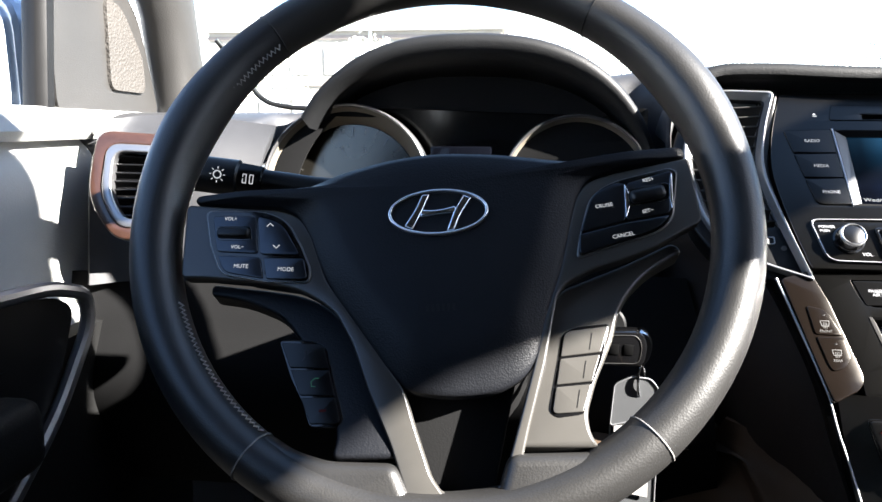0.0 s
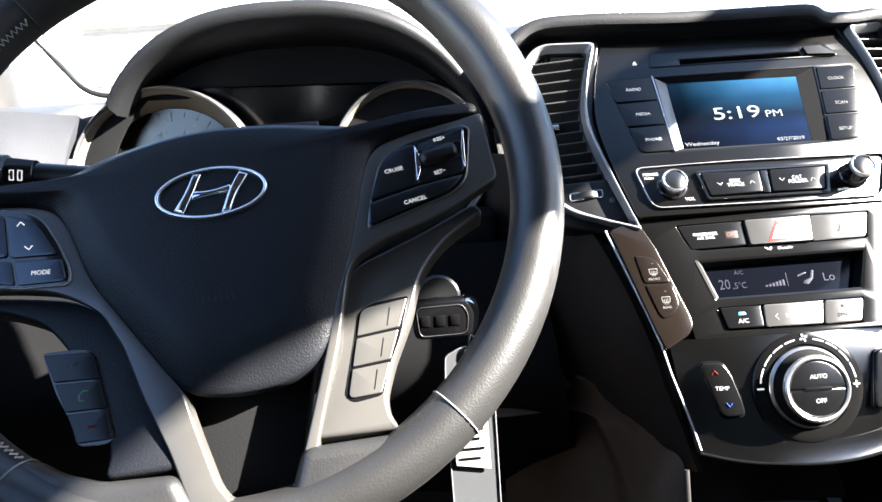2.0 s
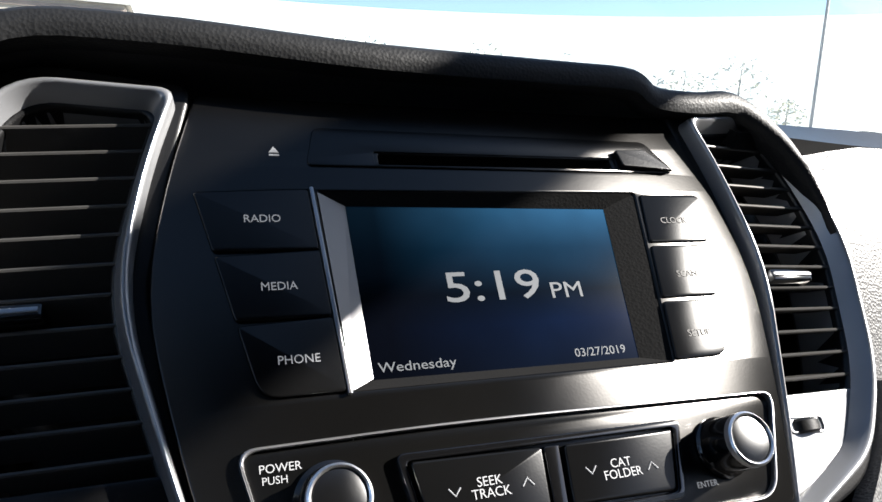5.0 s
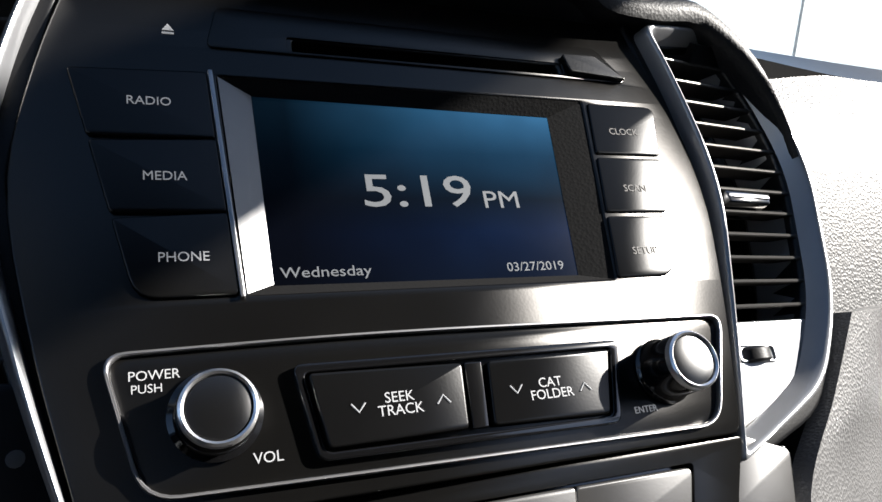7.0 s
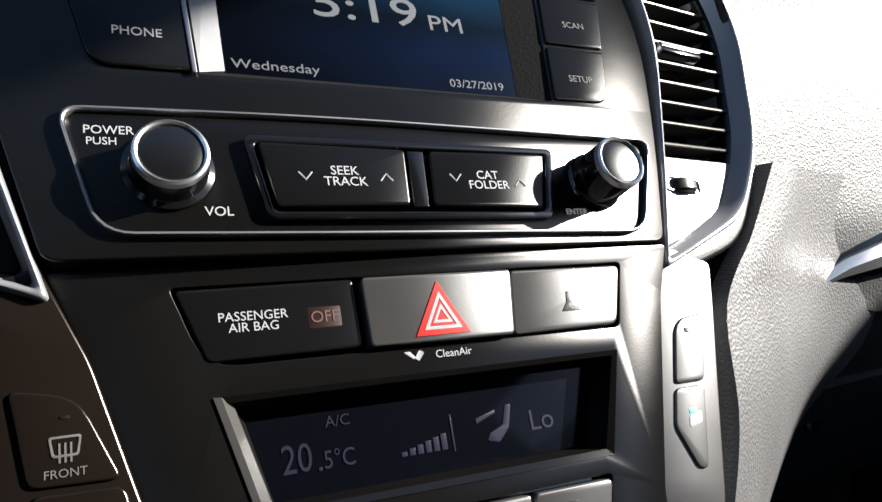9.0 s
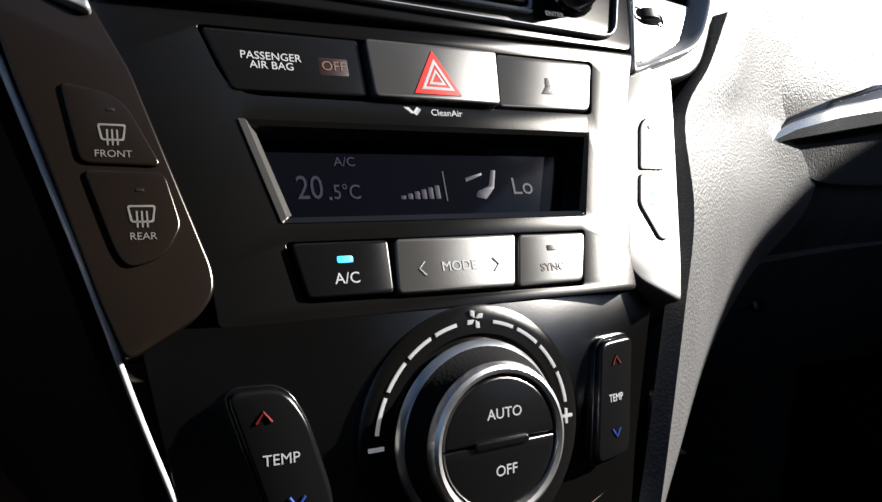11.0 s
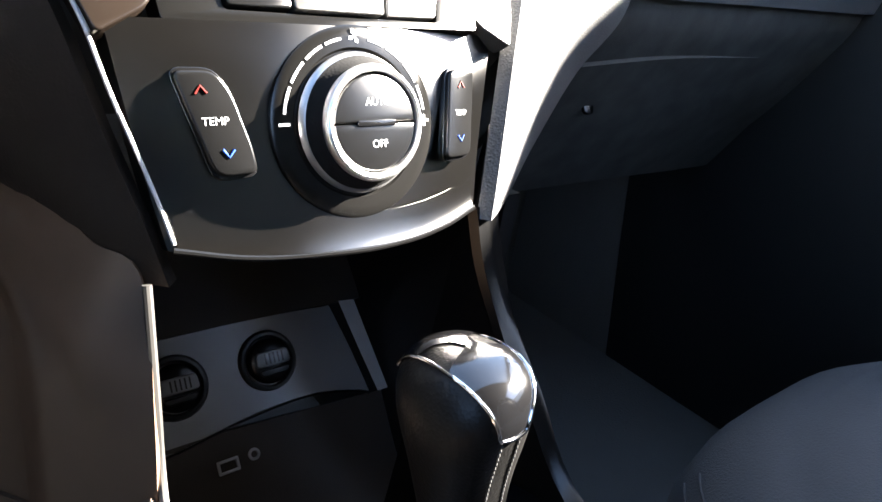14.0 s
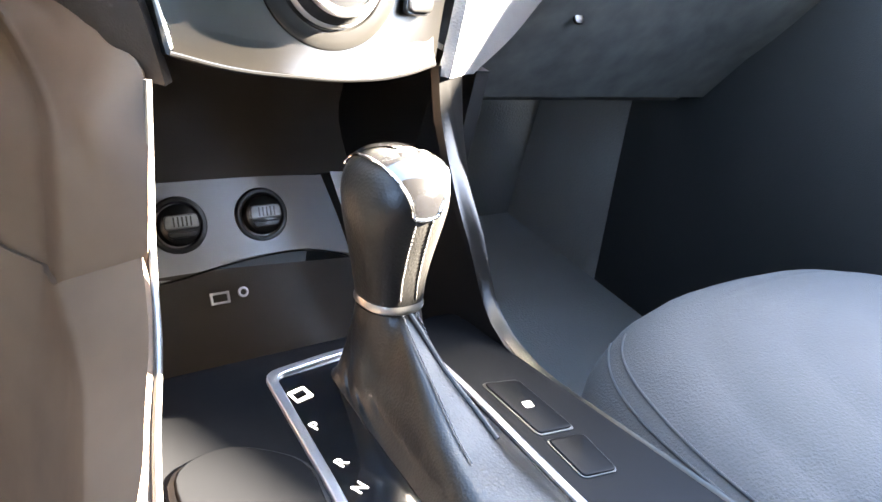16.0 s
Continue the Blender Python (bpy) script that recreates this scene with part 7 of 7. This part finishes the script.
part("base_frame", box(-0.22, 0.22, -0.25, 0.22, -0.071, 0.14, 0.01), M_BLACK, seat)
dseat = copy_thing(seat, pose(-0.386, -0.40, 0.46))
dseat["label"] = "blue-grey cloth driver's seat"

# ---- glove box ----
glove = thing("glove_box", "black glove box lid below the dashboard trim", "glove box", pose(0.47, 0.655, 1.0))
part("lid", sheet([[(-0.18, 0.008, 0.012), (0.0, 0.002, 0.025), (0.28, -0.006, 0.03)], [(-0.20, 0.036, -0.035), (0.0, 0.034, -0.03), (0.28, 0.030, -0.03)], [(-0.21, 0.057, -0.07), (0.0, 0.057, -0.07), (0.28, 0.053, -0.07)], [(-0.22, 0.100, -0.14), (0.0, 0.099, -0.14), (0.28, 0.095, -0.14)]], 16, 14, 0.012), M_GLOVE, glove)
part("lock", plate(rnd([(-7, 12), (7, 12), (7, -12), (-7, -12)], 6), 0, 4, 1.2), M_BUTTON, glove, m=pose(-0.102, 0.0275, -0.0328, 60))
part("keyhole", lathe([(4, 0), (4, 2), (3, 2.5), (0, 2.5)], 20), M_VTRIM, glove, m=pose(-0.1014, 0.0240, -0.0268, 60))
part("lid_edge", tube([(-0.077, 0.0114, -0.005), (0.0137, 0.0032, 0.0091), (0.1196, -0.0048, 0.0228), (0.275, -0.0103, 0.0323)], 0.0008, smooth=True), M_BUTTON, glove)
part("latch_edge", tube([(-0.148, 0.0599, -0.0887), (-0.107, 0.0565, -0.0828), (-0.078, 0.0521, -0.0753), (-0.069, 0.0422, -0.0582)], 0.0008, smooth=True), M_BUTTON, glove)
trimp = thing("passenger_dash_trim", "long satin silver blade trim on the passenger dashboard", "dashboard trim")


BLADE = ((0.245, 0.622, 1.096, 0.0015), (0.27, 0.622, 1.104, 0.006), (0.31, 0.622, 1.112, 0.009), (0.40, 0.620, 1.127, 0.010), (0.55, 0.612, 1.139, 0.009), (0.72, 0.600, 1.145, 0.008))


def blade(kind):
    """The blade's face, the dark bevel above it or the shadow groove below it."""
    rings = []
    for x, y, z, h in BLADE:
        k = min(1.0, h / 0.009)
        if kind == "face":
            rings.append([(x, y, z - h), (x, y - 0.006, z - h * 0.6), (x, y - 0.008, z + h * 0.4), (x, y - 0.003, z + h), (x, y + 0.02, z + h), (x, y + 0.02, z - h)])
        elif kind == "bevel":
            rings.append([(x, y - 0.0035, z + h + 0.0003), (x, y - 0.0030, z + h + 0.0012), (x, y + 0.007, z + h + 0.0075 * k), (x, y + 0.02, z + h + 0.0075 * k), (x, y + 0.02, z + h + 0.0003)])
        else:
            rings.append([(x, y - 0.0015, z - h - 0.0003), (x, y + 0.02, z - h - 0.0003), (x, y + 0.02, z - h - 0.0040 * k), (x, y - 0.0005, z - h - 0.0040 * k)])
    return loft(rings)


part("blade", blade("face"), M_BLADE, trimp, angle=30)
part("bevel", blade("bevel"), M_PIANO, trimp, "gloss black upper bevel", angle=30)
part("groove", blade("groove"), M_BLACK, trimp, "dark shadow groove", angle=30)

# ---- outside ----
ground = tagged(part("ground", sheet([[(-400, y, 0), (0, y, 0), (400, y, 0)] for y in (-400, 0, 400)], 9, 9, 0), M_ASPHALT), "pale sunlit parking lot asphalt", "ground", kind="structure")


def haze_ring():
    """A wide glowing ring round the lot, added in place of bright low sky."""
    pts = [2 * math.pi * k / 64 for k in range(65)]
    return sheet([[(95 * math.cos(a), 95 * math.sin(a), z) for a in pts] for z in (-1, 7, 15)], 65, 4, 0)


tagged(part("backdrop", haze_ring(), M_HAZE), "pale ring that glows in place of the bright low sky", "backdrop", kind="structure")


def parked_car(x, y, turn, paint, label):
    c = thing("parked_car", label, "car", pose(x, y, 0, 0, 0, turn), "parked cars")
    prof = [(-2.2, 0.45), (-2.25, 0.75), (-2.1, 0.95), (-1.2, 1.02), (1.0, 1.05), (2.1, 0.98), (2.25, 0.75), (2.2, 0.4)]
    part("body", loft([[(px * kx, w, pz) for px, pz in prof] for w, kx in ((-0.88, 0.97), (-0.90, 1.0), (0.90, 1.0), (0.88, 0.97))]), paint, c)
    cab = [(-2.0, 0.98), (-1.75, 1.45), (-0.9, 1.58), (0.3, 1.56), (1.15, 1.03)]
    part("cabin", loft([[(px, w, pz) for px, pz in cab] for w in (-0.74, -0.72, 0.72, 0.74)]), M_CARG, c)
    part("roof", loft([[(px, w, pz) for px, pz in ((-1.6, 1.50), (-0.9, 1.60), (0.2, 1.58), (0.45, 1.50), (0.2, 1.52), (-0.9, 1.54))] for w in (-0.76, 0.76)]), paint, c)
    for wx in (-1.35, 1.35):
        for wy in (-0.82, 0.82):
            part("wheel", lathe([(0, -90), (320, -90), (330, -60), (330, 60), (320, 90), (0, 90)], 24), M_TYRE, c, m=pose(wx, wy, 0.33, 90))
    return c


parked_car(11, 20, 10, M_CARB, "silver-blue parked car with dark windows")
parked_car(16, 19, 15, M_CARW, "white parked car in bright sun")
parked_car(21.5, 18, 15, M_CARW, "white parked car in bright sun")


def parked_van(x, y):
    """An unseen tall van, added in the next bay to shade the lower console."""
    v = thing("parked_van", "unseen tall white van, added to shade the console", "van", pose(x, y, 0), "parked cars")
    prof = [(0.35, -4.7), (1.97, -4.7), (2.03, -4.6), (2.03, -0.55), (1.94, -0.25), (1.25, 0.35), (1.05, 0.75), (0.45, 0.80)]
    part("body", loft([[(w, py, 0.35 + (pz - 0.35) * k) for pz, py in prof] for w, k in ((-0.98, 0.97), (-1.0, 0.985), (-0.92, 1.0), (0.92, 1.0), (1.0, 0.985), (0.98, 0.97))]), M_CARW, v)
    for sgn in (-1, 1):
        part("side_window", loft([[(sgn * w, py, pz) for py, pz in ((-0.95, 1.30), (-0.95, 1.80), (-0.42, 1.80), (0.02, 1.30))] for w in (0.97, 1.012)]), M_CARG, v)
        for wy in (-3.75, -0.15):
            part("wheel", lathe([(0, -100), (320, -100), (335, -70), (335, 70), (320, 100), (0, 100)], 24), M_TYRE, v, m=pose(sgn * 0.88, wy, 0.335, 0, 90))
    return v


parked_van(2.75, 0.65)


def pole(x, y, h):
    p = thing("lamp_pole", "thin grey parking lot lamp pole", "lamp pole", pose(x, y, 0), "lamp poles")
    part("mast", loft([[(r * math.cos(t), r * math.sin(t), z) for t in [2 * math.pi * k / 12 for k in range(12)]] for z, r in ((0, 0.09), (h, 0.05))]), M_BARK, p)
    part("lamp_head", box(-0.15, 0.6, -0.12, 0.12, h, h + 0.12, 0.02), M_BARK, p)


for px, py, ph in ((24.1, 22, 9), (-7, 30, 9)):
    pole(px, py, ph)
random.seed(4)


def tree(x, y, h):
    t = thing("tree", "bare brown tree with thin dry foliage", "tree", pose(x, y, 0), "trees along the lot")
    part("trunk", loft([[(r * math.cos(a) + 0.05 * z, r * math.sin(a), z) for a in [2 * math.pi * k / 8 for k in range(8)]] for z, r in ((0, 0.16), (h * 0.4, 0.11), (h * 0.9, 0.03))]), M_BARK, t)
    bm = bmesh.new()
    for i in range(420):
        a, e, rr = random.uniform(0, 6.28), random.uniform(-0.7, 1.2), random.uniform(0.2, 1) ** 0.5 * h * 0.34
        c = Vector((rr * math.cos(a) * math.cos(e), rr * math.sin(a) * math.cos(e), h * 0.62 + rr * math.sin(e)))
        d = Vector((random.uniform(-1, 1), random.uniform(-1, 1), random.uniform(-1, 1))).normalized() * random.uniform(0.08, 0.22)
        q = d.orthogonal().normalized() * 0.07
        bm.faces.new([bm.verts.new(c + d), bm.verts.new(c + q), bm.verts.new(c - d), bm.verts.new(c - q)])
    part("crown", bm, M_LEAF, t)


for i in range(16):
    tree(-14 + i * 3.6 + random.uniform(-1, 1), 42 + random.uniform(-3, 3), random.uniform(4, 7))
bld = thing("far_building", "pale low building beyond the lot", "building", pose(-11, 46, 0))
for h in (0.75, 3.3, 6.05):
    part("band", box(-9.05, 9.05, -3.09, -2.97, h, h + 0.22), M_BAND, bld, "dull pink storey band")
part("wall", box(-9, 9, -3, 3, 0, 6.5), M_BRICK, bld)
part("roof", box(-9.3, 9.3, -3.3, 3.3, 6.5, 6.9), M_BARK, bld)
for i in range(8):
    for j in range(2):
        part("window", box(-8 + i * 2.1, -6.8 + i * 2.1, -3.06, -2.95, 1.2 + j * 2.8, 2.8 + j * 2.8), M_CARW, bld)
